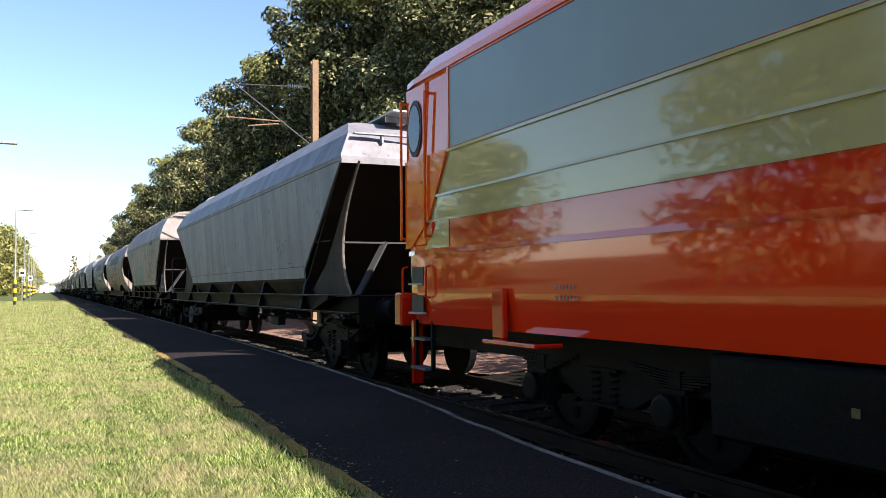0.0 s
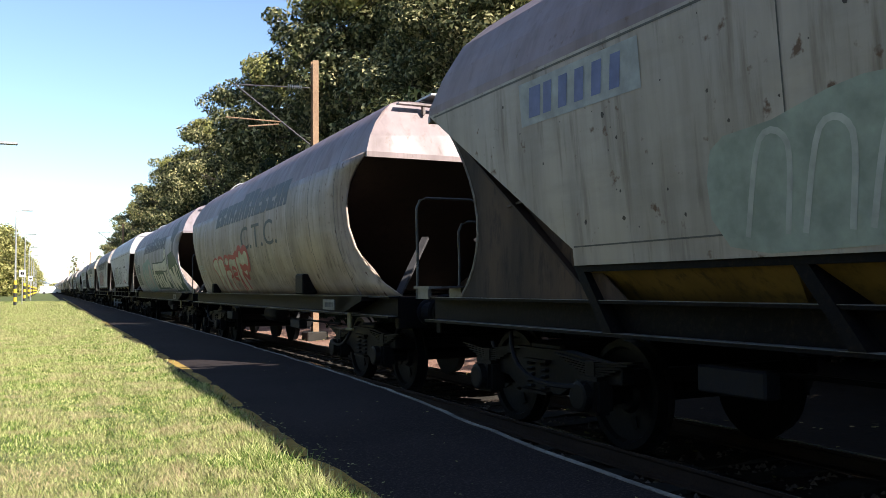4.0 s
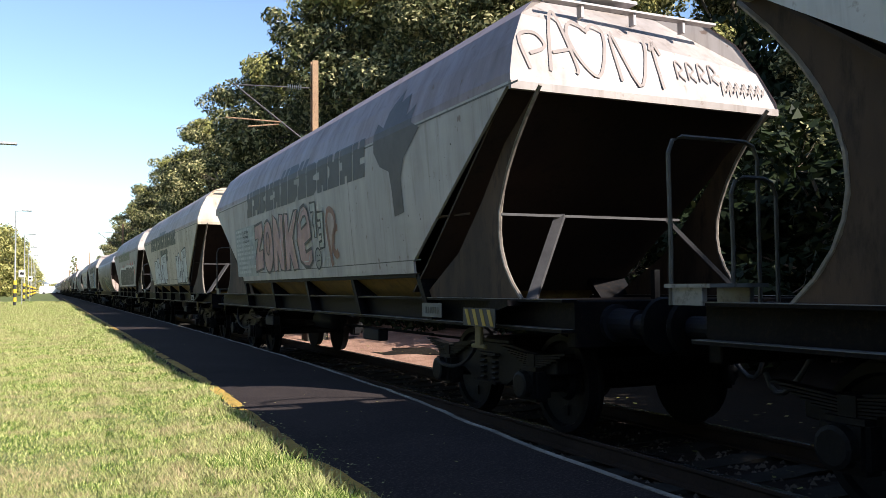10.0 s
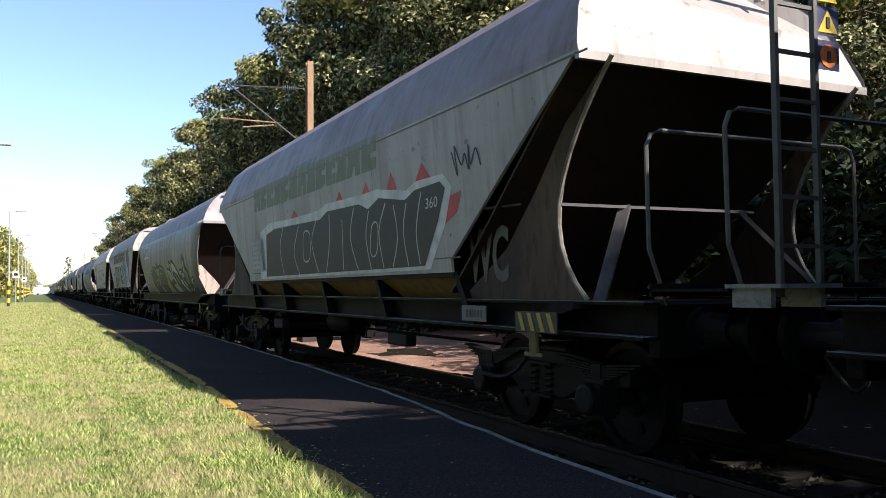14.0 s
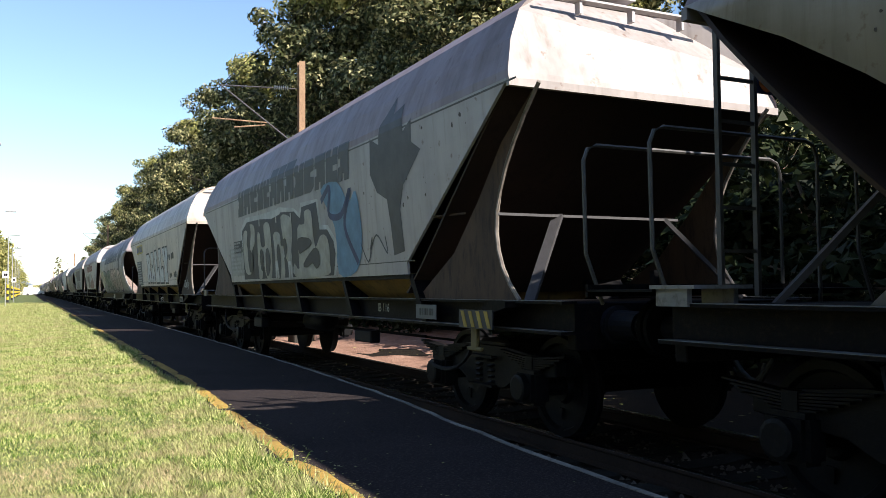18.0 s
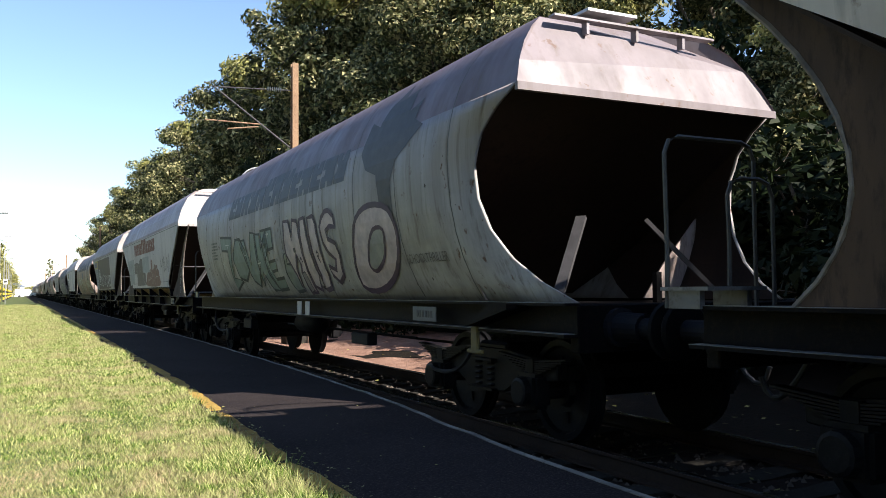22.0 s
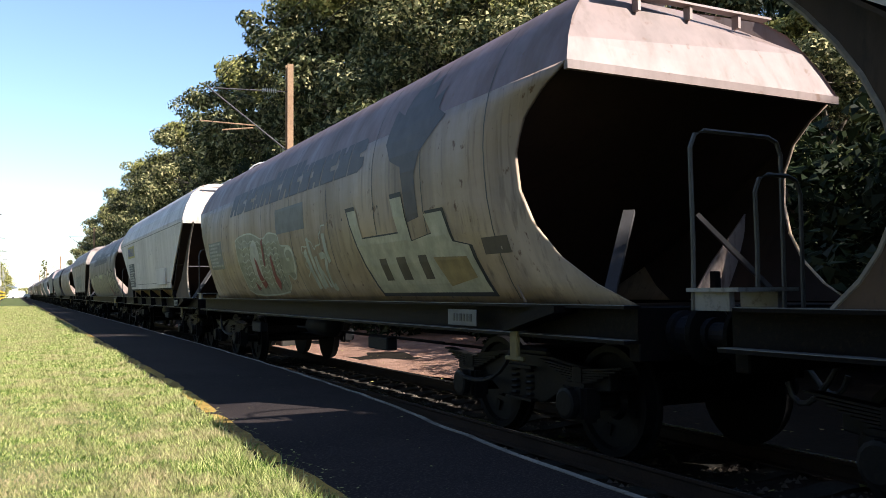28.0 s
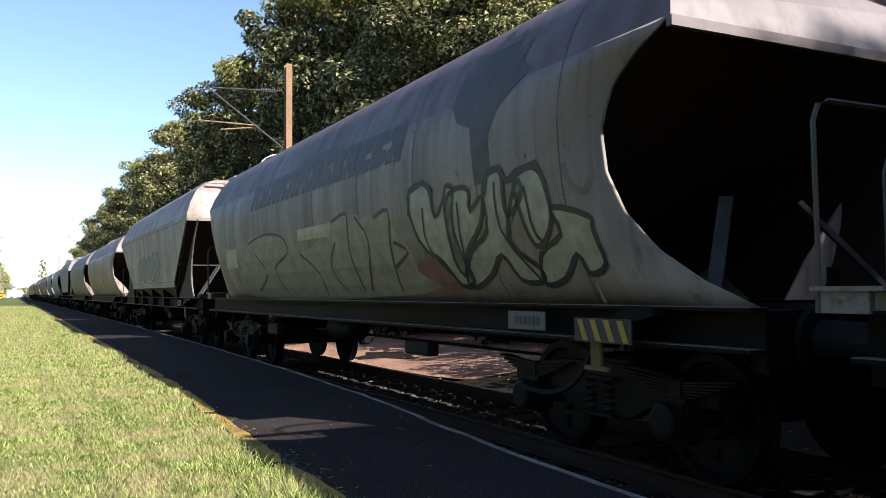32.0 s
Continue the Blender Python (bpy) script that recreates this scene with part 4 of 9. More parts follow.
def words(i, body, box_, col, lift=0.006, fat=0.0, slant=0.0, name="graffiti_letters", rise=0.0, plane=None, wild=None):
    """Letters stretched into a box (y left, y right, z low, z high). rise lifts the far end, slant leans the letters."""
    yl, yr, z0, z1 = box_
    wild = (0.13 if name in ("graffiti_outline", "graffiti_fill") else 0.0) if wild is None else wild
    cu = bpy.data.curves.new("letters", "FONT")
    cu.body, cu.resolution_u, cu.offset, cu.fill_mode = body, 3, fat, "FRONT"
    ob = bpy.data.objects.new("letters", cu)
    me = bpy.data.meshes.new_from_object(ob)
    bpy.data.objects.remove(ob)
    bm = bmesh.new()
    bm.from_mesh(me)
    bpy.data.meshes.remove(me)
    xs, zs = [v.co.x for v in bm.verts], [v.co.y for v in bm.verts]
    xa, xb, za, zb = min(xs), max(xs), min(zs), max(zs)
    for v in bm.verts:
        u, t = (v.co.x - xa) / (xb - xa), (v.co.y - za) / (zb - za)
        if wild:
            ph, q = u * len(body) * 3.1, len(body) * 1.7
            u, t = u + wild * 0.45 / len(body) * math.sin(ph * 0.7 + t * 4.2 + q), t + wild * (0.6 * math.sin(ph + q) + 0.5 * math.sin(ph * 0.53 + 1.3 * t + 2 * q) + 0.35 * math.sin(2.3 * ph) * t)
        v.co = (0, yl + (yr - yl) * u - slant * (t - 0.5) * (z1 - z0), z0 + (z1 - z0) * t + rise * u)
    if plane is None:
        lay(bm, SHAPES[i], lift)
    else:
        for v in bm.verts:
            v.co.x = plane
            v.co.y -= SHAPES[i].get("shift", 0.0)
    return part(name, bm, ink(col), WAGONS[i])


def piece(i, body, box_, fill, edge=BLACK, fat=0.035, slant=0.0, rise=0.0):
    """Graffiti letters with a thick outline behind a paler filling."""
    words(i, body, box_, edge, 0.004, fat, slant, "graffiti_outline", rise)
    yl, yr, z0, z1 = box_
    d = (z1 - z0) * 0.05
    words(i, body, (yl - d, yr + d, z0 + d, z1 - d), fill, 0.008, -0.012, slant, "graffiti_fill", rise)


def bubbles(i, yl, yr, z0, z1, n, fill, edge, seed=0, fat=0.06):
    """Graffiti that cannot be read: a row of bulging shapes with outlines."""
    rnd = random.Random(seed + i)
    step = (yl - yr) / n
    for j in range(n):
        y = yl - step * (j + 0.5)
        h, zc = (z1 - z0) / 2, (z0 + z1) / 2
        pts = []
        for a in range(10):
            t = a * 0.6283
            r = rnd.uniform(0.78, 1.12)
            pts.append((y + step * 0.52 * r * math.cos(t) - 0.15 * h * math.sin(t), zc + h * r * 0.95 * math.sin(t)))
        c = [(q.x, min(max(q.y, z0), z1 + 0.1)) for q in curve_pts(pts, 3, True)]
        shape(i, [(y + (p - y) * (1 + fat * 2), zc + (z - zc) * (1 + fat * 2)) for p, z in c], edge, 0.004 + 0.0006 * j)
        shape(i, c, fill, 0.010 + 0.0006 * j)
        line(i, [(y + step * 0.1, zc + h * 0.3), (y - step * 0.12, zc + h * 0.1), (y + step * 0.05, zc - h * 0.4)], 0.035, edge, 0.02)


# outlines of the plain blocks (across, up) that stand for a company's lettering
BLOCKS = ([(0, 0), (0.42, 0), (0.42, 0.2), (0.58, 0.2), (0.58, 0), (1, 0), (1, 1), (0, 1), (0, 0.62), (0.2, 0.62), (0.2, 0.4), (0, 0.4)],
          [(0, 0), (1, 0), (1, 0.36), (0.62, 0.36), (0.62, 0.52), (1, 0.52), (1, 1), (0.58, 1), (0.58, 0.78), (0.42, 0.78), (0.42, 1), (0, 1)],
          [(0, 0), (0.4, 0), (0.46, 0.3), (0.6, 0.3), (0.62, 0), (1, 0), (0.94, 0.5), (1, 1), (0, 1), (0.06, 0.5)],
          [(0, 0), (1, 0), (1, 1), (0.62, 1), (0.55, 0.72), (0.42, 0.72), (0.38, 1), (0, 1), (0, 0.7), (0.14, 0.6), (0.14, 0.4), (0, 0.3)],
          [(0, 0), (0.7, 0), (1, 0.14), (1, 0.42), (0.66, 0.46), (0.66, 0.58), (1, 0.62), (1, 0.88), (0.8, 1), (0, 1)])


def block_word(i, yl, yr, z0, z1, col, n=13, slant=0.22, tall=(5, 6, 7), lift=0.004):
    """A company's faded name, as a row of leaning plain blocks."""
    rnd = random.Random(i + 3)
    wds = [rnd.uniform(0.85, 1.15) for _ in range(n)]
    tot = sum(wds)
    y, last = yl, -1
    for j, q in enumerate(wds):
        step = (yl - yr) * q / tot
        a, b = y - step * 0.03, y - step * 0.95
        top = z1 + (0.10 * (z1 - z0) / 0.4 if j in tall else 0)
        kind = rnd.choice([c for c in range(5) if c != last])
        last = kind
        pts = [(a + (b - a) * u - slant * (top - z0) * v, z0 + (top - z0) * v) for u, v in BLOCKS[kind]]
        shape(i, pts, col, lift, "name_block")
        y -= step


def leaf_logo(i, y, z0, z1, col, wide=1.25):
    """The faded dark emblem: a sheaf on a stem."""
    h = z1 - z0
    pts = [(0.10, 0), (-0.14, 0.02), (-0.12, 0.28), (-0.22, 0.42), (-0.62, 0.60), (-0.45, 0.66), (-0.48, 0.80), (-0.30, 0.74), (-0.26, 0.92), (-0.06, 0.88), (-0.02, 1.0), (0.12, 0.9), (0.22, 0.84), (0.26, 0.72), (0.46, 0.78), (0.52, 0.55), (0.38, 0.42), (0.16, 0.36), (0.12, 0.2)]
    return shape(i, [(y + a * wide, z0 + b * h) for a, b in pts], col, 0.004, "emblem")


def text_plate(i, yl, yr, z0, z1, back, fore, rows=6, seed=0):
    """A data panel with unreadable rows of small writing."""
    if back is not None:
        shape(i, [(yl, z0), (yl, z1), (yr, z1), (yr, z0)], back, 0.004, "data_panel")
    rnd = random.Random(seed + i)
    bm = bmesh.new()
    hh = (z1 - z0) / (rows + 0.6)
    for r in range(rows):
        y = yl - (yl - yr) * 0.07
        z = z1 - hh * (r + 0.9)
        end = yr + (yl - yr) * rnd.uniform(0.05, 0.4)
        while y > end:
            q = min(rnd.uniform(0.04, 0.16), max(0.02, y - end))
            bm.faces.new([bm.verts.new((0, a, b)) for a, b in ((y, z), (y, z + hh * 0.55), (y - q, z + hh * 0.55), (y - q, z))])
            y -= q + 0.03
    lay(bm, SHAPES[i], 0.007)
    o = part("small_writing", bm, ink(fore), WAGONS[i])
    o["kind"] = "stuff"
    return o


def sign_board(i, yl, yr, z0, z1, back, fore):
    """The owner's sign: a coloured board with leaning bars."""
    shape(i, [(yl, z0), (yl, z1), (yr, z1), (yr, z0)], back, 0.004, "sign_board")
    w = (yl - yr)
    bm = bmesh.new()
    for j in range(6):
        a = yl - w * (0.08 + 0.14 * j)
        b = a - w * (0.11 if j == 0 else 0.075)
        s = 0.12 * (z1 - z0)
        zl, zh = z0 + 0.16 * (z1 - z0), z1 - 0.16 * (z1 - z0)
        bm.faces.new([bm.verts.new((0, p, z)) for p, z in ((a, zl), (a - s, zh), (b - s, zh), (b, zl))])
    lay(bm, SHAPES[i], 0.007)
    part("sign_bars", bm, ink(fore), WAGONS[i])


def seams(i, ys, z0=None, z1=None, wide=0.014, col=(0.07, 0.065, 0.06)):
    k = SHAPES[i]
    z0, z1 = z0 or k["side"][0][1] + 0.02, z1 or full_line(k)[-2][1]
    for y in ys:
        e = z0
        while e < z1 and abs(y) > k["half"] - end_inset(k, e) - 0.05:
            e += 0.1
        shape(i, [(y - wide / 2, e), (y - wide / 2, z1), (y + wide / 2, z1), (y + wide / 2, e)], col, 0.003, "seam")


def long_seam(i, z, wide=0.012, col=(0.07, 0.065, 0.06)):
    k = SHAPES[i]
    h = k["half"] - end_inset(k, z) - 0.04
    shape(i, [(-h, z), (-h, z + wide), (h, z + wide), (h, z)], col, 0.003, "seam")


def sill_plate(i, y, ln, col=(0.09, 0.095, 0.095), z0=1.05, z1=1.2):
    part("sill_plate", boxes((-1.425, -1.415, y - ln / 2, y + ln / 2, z0, z1)), ink(col), WAGONS[i])
    part("small_writing", boxes(*[(-1.429, -1.4255, y - ln * 0.36 + j * ln * 0.12, y - ln * 0.29 + j * ln * 0.12, z0 + 0.04, z1 - 0.04) for j in range(6)]), ink((0.03, 0.03, 0.03)), WAGONS[i])


def striped_plate(i, y):
    p = part("striped_plate", boxes((-1.52, -1.505, y - 0.32, y + 0.32, 1.0, 1.17)), ink(BLACK), WAGONS[i], "yellow and black warning plate")
    for j in range(4):
        bm = bmesh.new()
        a = y - 0.30 + j * 0.15
        prism(bm, [(a, 1.01), (a + 0.06, 1.01), (a + 0.13, 1.16), (a + 0.07, 1.16)], "x", -1.526, -1.521)
        part("stripe", bm, ink((0.30, 0.21, 0.03)), p)


def hand_wheel(i, y, z, r, col=None, solid=False):
    bm = bmesh.new()
    ring = [(-1.46, y + r * math.cos(a), z + r * math.sin(a)) for a in (2 * math.pi * j / 24 for j in range(25))]
    tube(bm, ring, 0.018, 6, cap=False)
    h = part("brake_wheel", bm, ink(col or (0.16, 0.17, 0.18)), WAGONS[i])
    bm = bmesh.new()
    for j in range(3):
        a = 0.5 + j * 2.094
        tube(bm, [(-1.46, y, z), (-1.46, y + r * math.cos(a), z + r * math.sin(a))], 0.014, 5)
    tube(bm, [(-1.47, y, z), (-1.2, y, z)], 0.03, 8)
    part("spokes", bm, ink(col or (0.16, 0.17, 0.18)), h)
    if solid:
        bm = bmesh.new()
        lathe(bm, [(-1.45, r * 0.95), (-1.44, r * 0.97)], 24, Matrix.Translation((0, y, z)) @ Matrix.Rotation(-math.pi / 2, 4, "Z") @ Matrix.Identity(4))
        part("disc", bm, ink((0.04, 0.05, 0.065)), h)


def scribble(i, y, z, w, h, n, col, seed, width=0.03):
    rnd = random.Random(seed)
    pts = [(y - w * j / n + rnd.uniform(-0.9, 0.9) * w / n, z + h * (0.5 + 0.5 * (-1) ** j * rnd.uniform(0.15, 1))) for j in range(n + 1)]
    return line(i, pts, width, col)


def speckles(i, n, seed, col=(0.05, 0.035, 0.03)):
    """Chips and rust dots in the paint."""
    rnd = random.Random(seed)
    k = SHAPES[i]
    bm = bmesh.new()
    for _ in range(n):
        z = rnd.uniform(k["side"][0][1] + 0.1, 3.1)
        y = rnd.uniform(-1, 1) * (k["half"] - end_inset(k, z) - 0.3)
        r = 0.006 + 0.018 * rnd.random() ** 3
        bm.faces.new([bm.verts.new((0, y + r * math.cos(a) * rnd.uniform(0.7, 1.3), z + r * math.sin(a) * rnd.uniform(0.7, 1.5))) for a in (j * 1.047 for j in range(6))])
    for v in bm.verts:
        v.co.x = -(at_height(full_line(k), v.co.z) + 0.0035)
    o = part("paint_wear", bm, ink(col), WAGONS[i])
    o["kind"] = "stuff"


FADE = (0.10, 0.095, 0.10)
for i in range(18):
    k = SHAPES[i]
    if k["fam"] == "A":
        long_seam(i, 1.67)
        long_seam(i, 3.12, 0.018)
        seams(i, (-2.3, 2.1) if i % 2 else (-1.1, 3.2), 1.68, 3.1, 0.01)
        sill_plate(i, -5.0, 0.5)
    elif k["fam"] == "B":
        seams(i, [-5.9, -4.6, -3.3, -1.7, 0.0, 1.6, 3.2, 4.6, 5.9], 1.3, 3.85, 0.018)
        sill_plate(i, -5.2, 0.56)
    elif k["fam"] == "C":
        seams(i, [-4.6, -0.4, 4.0], 1.3, 3.9, 0.03)
    if i in (5, 7, 9, 16):
        striped_plate(i, -SHAPES[i]["half"] + 0.72)
    speckles(i, 90 if i in (1, 6, 9) else 45, i)

# blue-grey wagon
seams(0, [-6.0, -3.4, -0.6, 1.2, 3.0, 4.8, 6.2], 1.68, 3.2, 0.014)
long_seam(0, 1.72)
long_seam(0, 3.2, 0.02)
for q in ([(-4.4, 2.3), (-4.42, 1.9), (-4.4, 2.1), (-4.6, 2.12), (-4.6, 2.32), (-4.62, 1.9)], [(-4.75, 2.1), (-4.85, 2.2), (-4.95, 2.1), (-4.85, 2.0), (-4.75, 2.1)], [(-4.95, 2.22), (-5.15, 2.22), (-5.0, 1.82), (-5.32, 1.8)]):
    line(0, q, 0.018, (0.09, 0.09, 0.1), smooth=1)
words(0, "A", (-3.85, -4.0, 1.66, 1.8), WHITE)
words(0, "B", (0.4, 0.2, 1.70, 1.85), WHITE)
words(0, "C", (4.21, 4.08, 1.68, 1.84), WHITE)
text_plate(0, 6.2, 5.7, 1.9, 2.7, None, (0.34, 0.35, 0.37), 8)
text_plate(0, 5.2, 4.45, 2.2, 2.72, None, (0.34, 0.35, 0.37), 7)
hand_wheel(0, 4.68, 0.64, 0.22, (0.10, 0.105, 0.11))
# scrawled pale wagon
sign_board(1, 4.9, 3.3, 2.72, 3.08, (0.3, 0.31, 0.33), (0.12, 0.14, 0.3))
shape(1, curve_pts([(2.6, 1.6), (2.7, 2.2), (2.2, 2.3), (1.6, 2.42), (0.9, 2.35), (0.1, 2.25), (0.0, 1.7), (0.1, 1.58), (1.4, 1.57)], 3, True), (0.25, 0.28, 0.245))
for j in range(6):
    line(1, [(2.45 - j * 0.42, 1.65), (2.3 - j * 0.42, 2.2), (2.1 - j * 0.42, 2.15), (2.15 - j * 0.42, 1.65)], 0.04, (0.36, 0.36, 0.34))
scribble(1, -1.9, 1.68, 0.9, 0.5, 9, BLACK_SOFT, 1, 0.03)
line(1, [(-2.85, 1.85), (-2.9, 2.35), (-3.2, 2.28), (-3.5, 2.36), (-3.9, 2.25), (-3.88, 1.8), (-3.4, 1.74), (-3.1, 1.8)], 0.03, BLACK_SOFT, closed=True)
scribble(1, -2.95, 1.86, 0.85, 0.34, 9, BLACK_SOFT, 21, 0.03)
for j in range(5):
    line(1, [(-4.55 - j * 0.25, 2.0 + j * 0.19), (-4.6 - j * 0.25, 1.74 + j * 0.19), (-4.72 - j * 0.25, 1.8 + j * 0.19), (-4.7 - j * 0.25, 1.98 + j * 0.19)][:4 if j in (1, 2) else 3], 0.04, (0.035, 0.035, 0.04), closed=j in (1, 2))
words(1, "SOUL!", (-5.25, -6.1, 1.38, 1.9), (0.30, 0.30, 0.32), plane=-1.345, slant=0.15)
scribble(1, -3.45, 2.62, 1.4, 0.42, 8, (0.15, 0.11, 0.10), 22, 0.05)
scribble(1, -1.4, 2.38, 1.0, 0.5, 5, (0.19, 0.175, 0.16), 23, 0.06)
shape(1, [(-3.45, 3.02), (-3.4, 3.12), (-3.9, 3.22), (-4.25, 3.2), (-4.2, 3.06)], (0.04, 0.04, 0.045))
# tan wagon, red outline
red, tan = (0.36, 0.035, 0.032), (0.40, 0.36, 0.255)
shape(2, [(3.9, 1.95), (3.63, 2.06), (3.29, 2.06), (3.2, 1.72), (3.15, 2.04), (2.96, 2.09), (2.62, 2.04), (2.59, 1.85), (2.86, 1.35), (3.13, 1.32), (3.1, 1.63), (3.32, 1.56), (3.58, 1.33), (3.58, 1.65), (3.82, 1.83)], tan, 0.005)
shape(2, [(2.4, 2), (2.23, 2.06), (2.07, 1.99), (2.1, 1.89), (2.29, 1.88)], tan, 0.005)
shape(2, [(2.55, 1.81), (2.08, 1.81), (1.94, 1.69), (2.01, 1.6), (2.14, 1.62), (2.11, 1.35), (2.44, 1.34), (2.39, 1.57), (2.55, 1.62)], tan, 0.005)
shape(2, [(1.98, 1.98), (1.72, 2.03), (1.38, 2), (1.22, 1.92), (1.21, 1.76), (1.32, 1.67), (1.23, 1.42), (1.07, 1.35), (1.41, 1.33), (1.38, 1.55), (1.79, 1.61), (1.74, 1.69), (1.4, 1.74), (1.69, 1.77), (1.97, 1.87)], tan, 0.005)
shape(2, [(1.13, 2.03), (0.85, 2.09), (0.67, 2.21), (0.47, 2.13), (0.24, 2.17), (0.01, 2.13), (-0.05, 2), (-0.01, 1.86), (0.12, 1.78), (0.32, 1.77), (0.38, 1.63), (0.54, 1.61), (0.79, 1.69), (0.71, 1.36), (0.62, 1.34), (1.08, 1.33), (1.12, 1.73), (1.22, 1.95)], tan, 0.005)
line(2, [(3.58, 1.33), (3.58, 1.65), (3.93, 1.88), (3.87, 2.01), (3.53, 2.08), (3.29, 2.04), (3.2, 1.72), (3.1, 1.59), (3.13, 1.32)], 0.04, red, 0.009, False, 3)
line(2, [(3.17, 2.05), (2.96, 2.1), (2.62, 2.04), (2.55, 1.84), (2.65, 1.58), (2.61, 1.33)], 0.07, red, 0.009, False, 3)
line(2, [(2.47, 1.99), (2.38, 2.07), (2.18, 2.1), (1.99, 2.05), (2.07, 1.89), (2.23, 1.86), (2.5, 1.91)], 0.08, red, 0.009, False, 3)
line(2, [(2.58, 1.73), (2.51, 1.8), (2.08, 1.81), (1.93, 1.67), (2.15, 1.61), (2.1, 1.33)], 0.07, red, 0.009, False, 3)
line(2, [(2, 2.02), (1.82, 2.08), (1.47, 2.05), (1.19, 2.04), (1.21, 1.76), (1.19, 1.58), (1.07, 1.35)], 0.1, red, 0.009, False, 3)
line(2, [(1.44, 1.57), (1.79, 1.61), (1.74, 1.68), (1.4, 1.7), (1.39, 1.79), (1.7, 1.83), (1.78, 1.73)], 0.08, red, 0.009, False, 3)
line(2, [(1.25, 2.07), (1.04, 2.12), (0.87, 2.09), (0.81, 2.18), (0.63, 2.22), (0.44, 2.13), (0.3, 2.19), (0.14, 2.2), (-0.02, 2.14), (-0.06, 2), (0, 1.84), (0.15, 1.77), (0.38, 1.82), (0.6, 1.79), (0.87, 1.86)], 0.13, red, 0.009, False, 3)
line(2, [(0.3, 1.77), (0.35, 1.64), (0.49, 1.6), (0.77, 1.71), (0.82, 1.62), (0.72, 1.48), (0.72, 1.35)], 0.11, red, 0.009, False, 3)
line(2, [(1.25, 1.58), (1.27, 1.42), (1.25, 1.33)], 0.1, red, 0.009, False, 3)
block_word(2, 3.2, -3.3, 2.78, 3.22, (0.045, 0.045, 0.05))
words(2, "C.T.C.", (0.4, -2.6, 2.16, 2.62), (0.035, 0.04, 0.045))
text_plate(2, 5.9, 5.0, 1.7, 2.0, None, (0.3, 0.3, 0.27), 4)
part("side_hatch", boxes((-1.45, -1.2, -3.9, -3.45, 1.27, 1.6), bevel=0.02), M["frame"], WAGONS[2])
part("side_hatch", boxes((-1.4, -1.2, 4.4, 4.65, 1.27, 1.5), bevel=0.02), M["frame"], WAGONS[2])
# grey wagon, green and cream piece
shape(3, [(-4.0, 1.3), (-4.0, 2.5), (-5.2, 2.6), (-6.35, 2.1), (-6.4, 1.6), (-6.6, 1.3)], (0.022, 0.05, 0.024), 0.0035)
crm, green, seal = (0.50, 0.465, 0.36), (0.022, 0.05, 0.024), (0.025, 0.03, 0.022)
shape(3, [(0.71, 2.11), (0.38, 2.19), (0.22, 2.33), (-0.98, 2.35), (-2.59, 2.33), (-2.97, 2.4), (-3.01, 2.59), (-3.22, 2.7), (-3.47, 2.65), (-3.65, 2.47), (-3.78, 2.44), (-3.53, 1.4), (0.41, 1.36), (0.52, 1.53), (0.6, 1.69)], green, 0.004)
shape(3, [(0.35, 2.34), (-0.98, 2.31), (-2.64, 2.31), (-3.35, 2.39), (-3.43, 2), (-3.06, 1.98), (-2.54, 1.99), (-1.57, 2.02), (-0.06, 2.03), (-0.02, 1.57), (0.27, 1.49), (0.42, 1.84)], crm, 0.0065)
line(3, [(0.35, 2.34), (-0.98, 2.31), (-2.64, 2.31), (-3.35, 2.39), (-3.43, 2), (-3.06, 1.98), (-2.54, 1.99), (-1.57, 2.02), (-0.06, 2.03), (-0.02, 1.57), (0.27, 1.49), (0.42, 1.84)], 0.04, seal, 0.0095, True, 1)
shape(3, [(-0.15, 1.93), (-0.58, 1.92), (-0.66, 1.74), (-0.87, 1.75), (-0.84, 1.93), (-1.11, 1.92), (-1.3, 1.42), (-1.03, 1.42), (-0.95, 1.59), (-0.79, 1.59), (-0.74, 1.42), (-0.25, 1.42)], crm, 0.007)
line(3, [(-0.15, 1.93), (-0.58, 1.92), (-0.66, 1.74), (-0.87, 1.75), (-0.84, 1.93), (-1.11, 1.92), (-1.3, 1.42), (-1.03, 1.42), (-0.95, 1.59), (-0.79, 1.59), (-0.74, 1.42), (-0.25, 1.42)], 0.03, seal, 0.01, True, 1)
shape(3, [(-1.28, 1.9), (-1.69, 1.91), (-1.83, 1.42), (-1.4, 1.42)], crm, 0.007)
line(3, [(-1.28, 1.9), (-1.69, 1.91), (-1.83, 1.42), (-1.4, 1.42)], 0.03, seal, 0.01, True, 1)
shape(3, [(-1.8, 1.9), (-2.2, 1.91), (-2.29, 1.63), (-2.5, 1.64), (-2.55, 1.42), (-1.93, 1.42)], crm, 0.007)
line(3, [(-1.8, 1.9), (-2.2, 1.91), (-2.29, 1.63), (-2.5, 1.64), (-2.55, 1.42), (-1.93, 1.42)], 0.03, seal, 0.01, True, 1)
shape(3, [(-2.51, 2.01), (-3, 1.99), (-3.09, 1.41), (-2.63, 1.41)], crm, 0.0085)
line(3, [(-2.51, 1.98), (-2.63, 1.41)], 0.035, seal, 0.01, False, 1)
line(3, [(-3.01, 1.99), (-3.09, 1.41)], 0.035, seal, 0.01, False, 1)
line(3, [(-3.01, 2.43), (-3.11, 2.58), (-3.31, 2.61), (-3.49, 2.45), (-3.61, 2.03), (-3.62, 1.78), (-3.52, 1.69), (-3.37, 1.75), (-3.24, 1.91)], 0.34, seal, 0.01, False, 3)
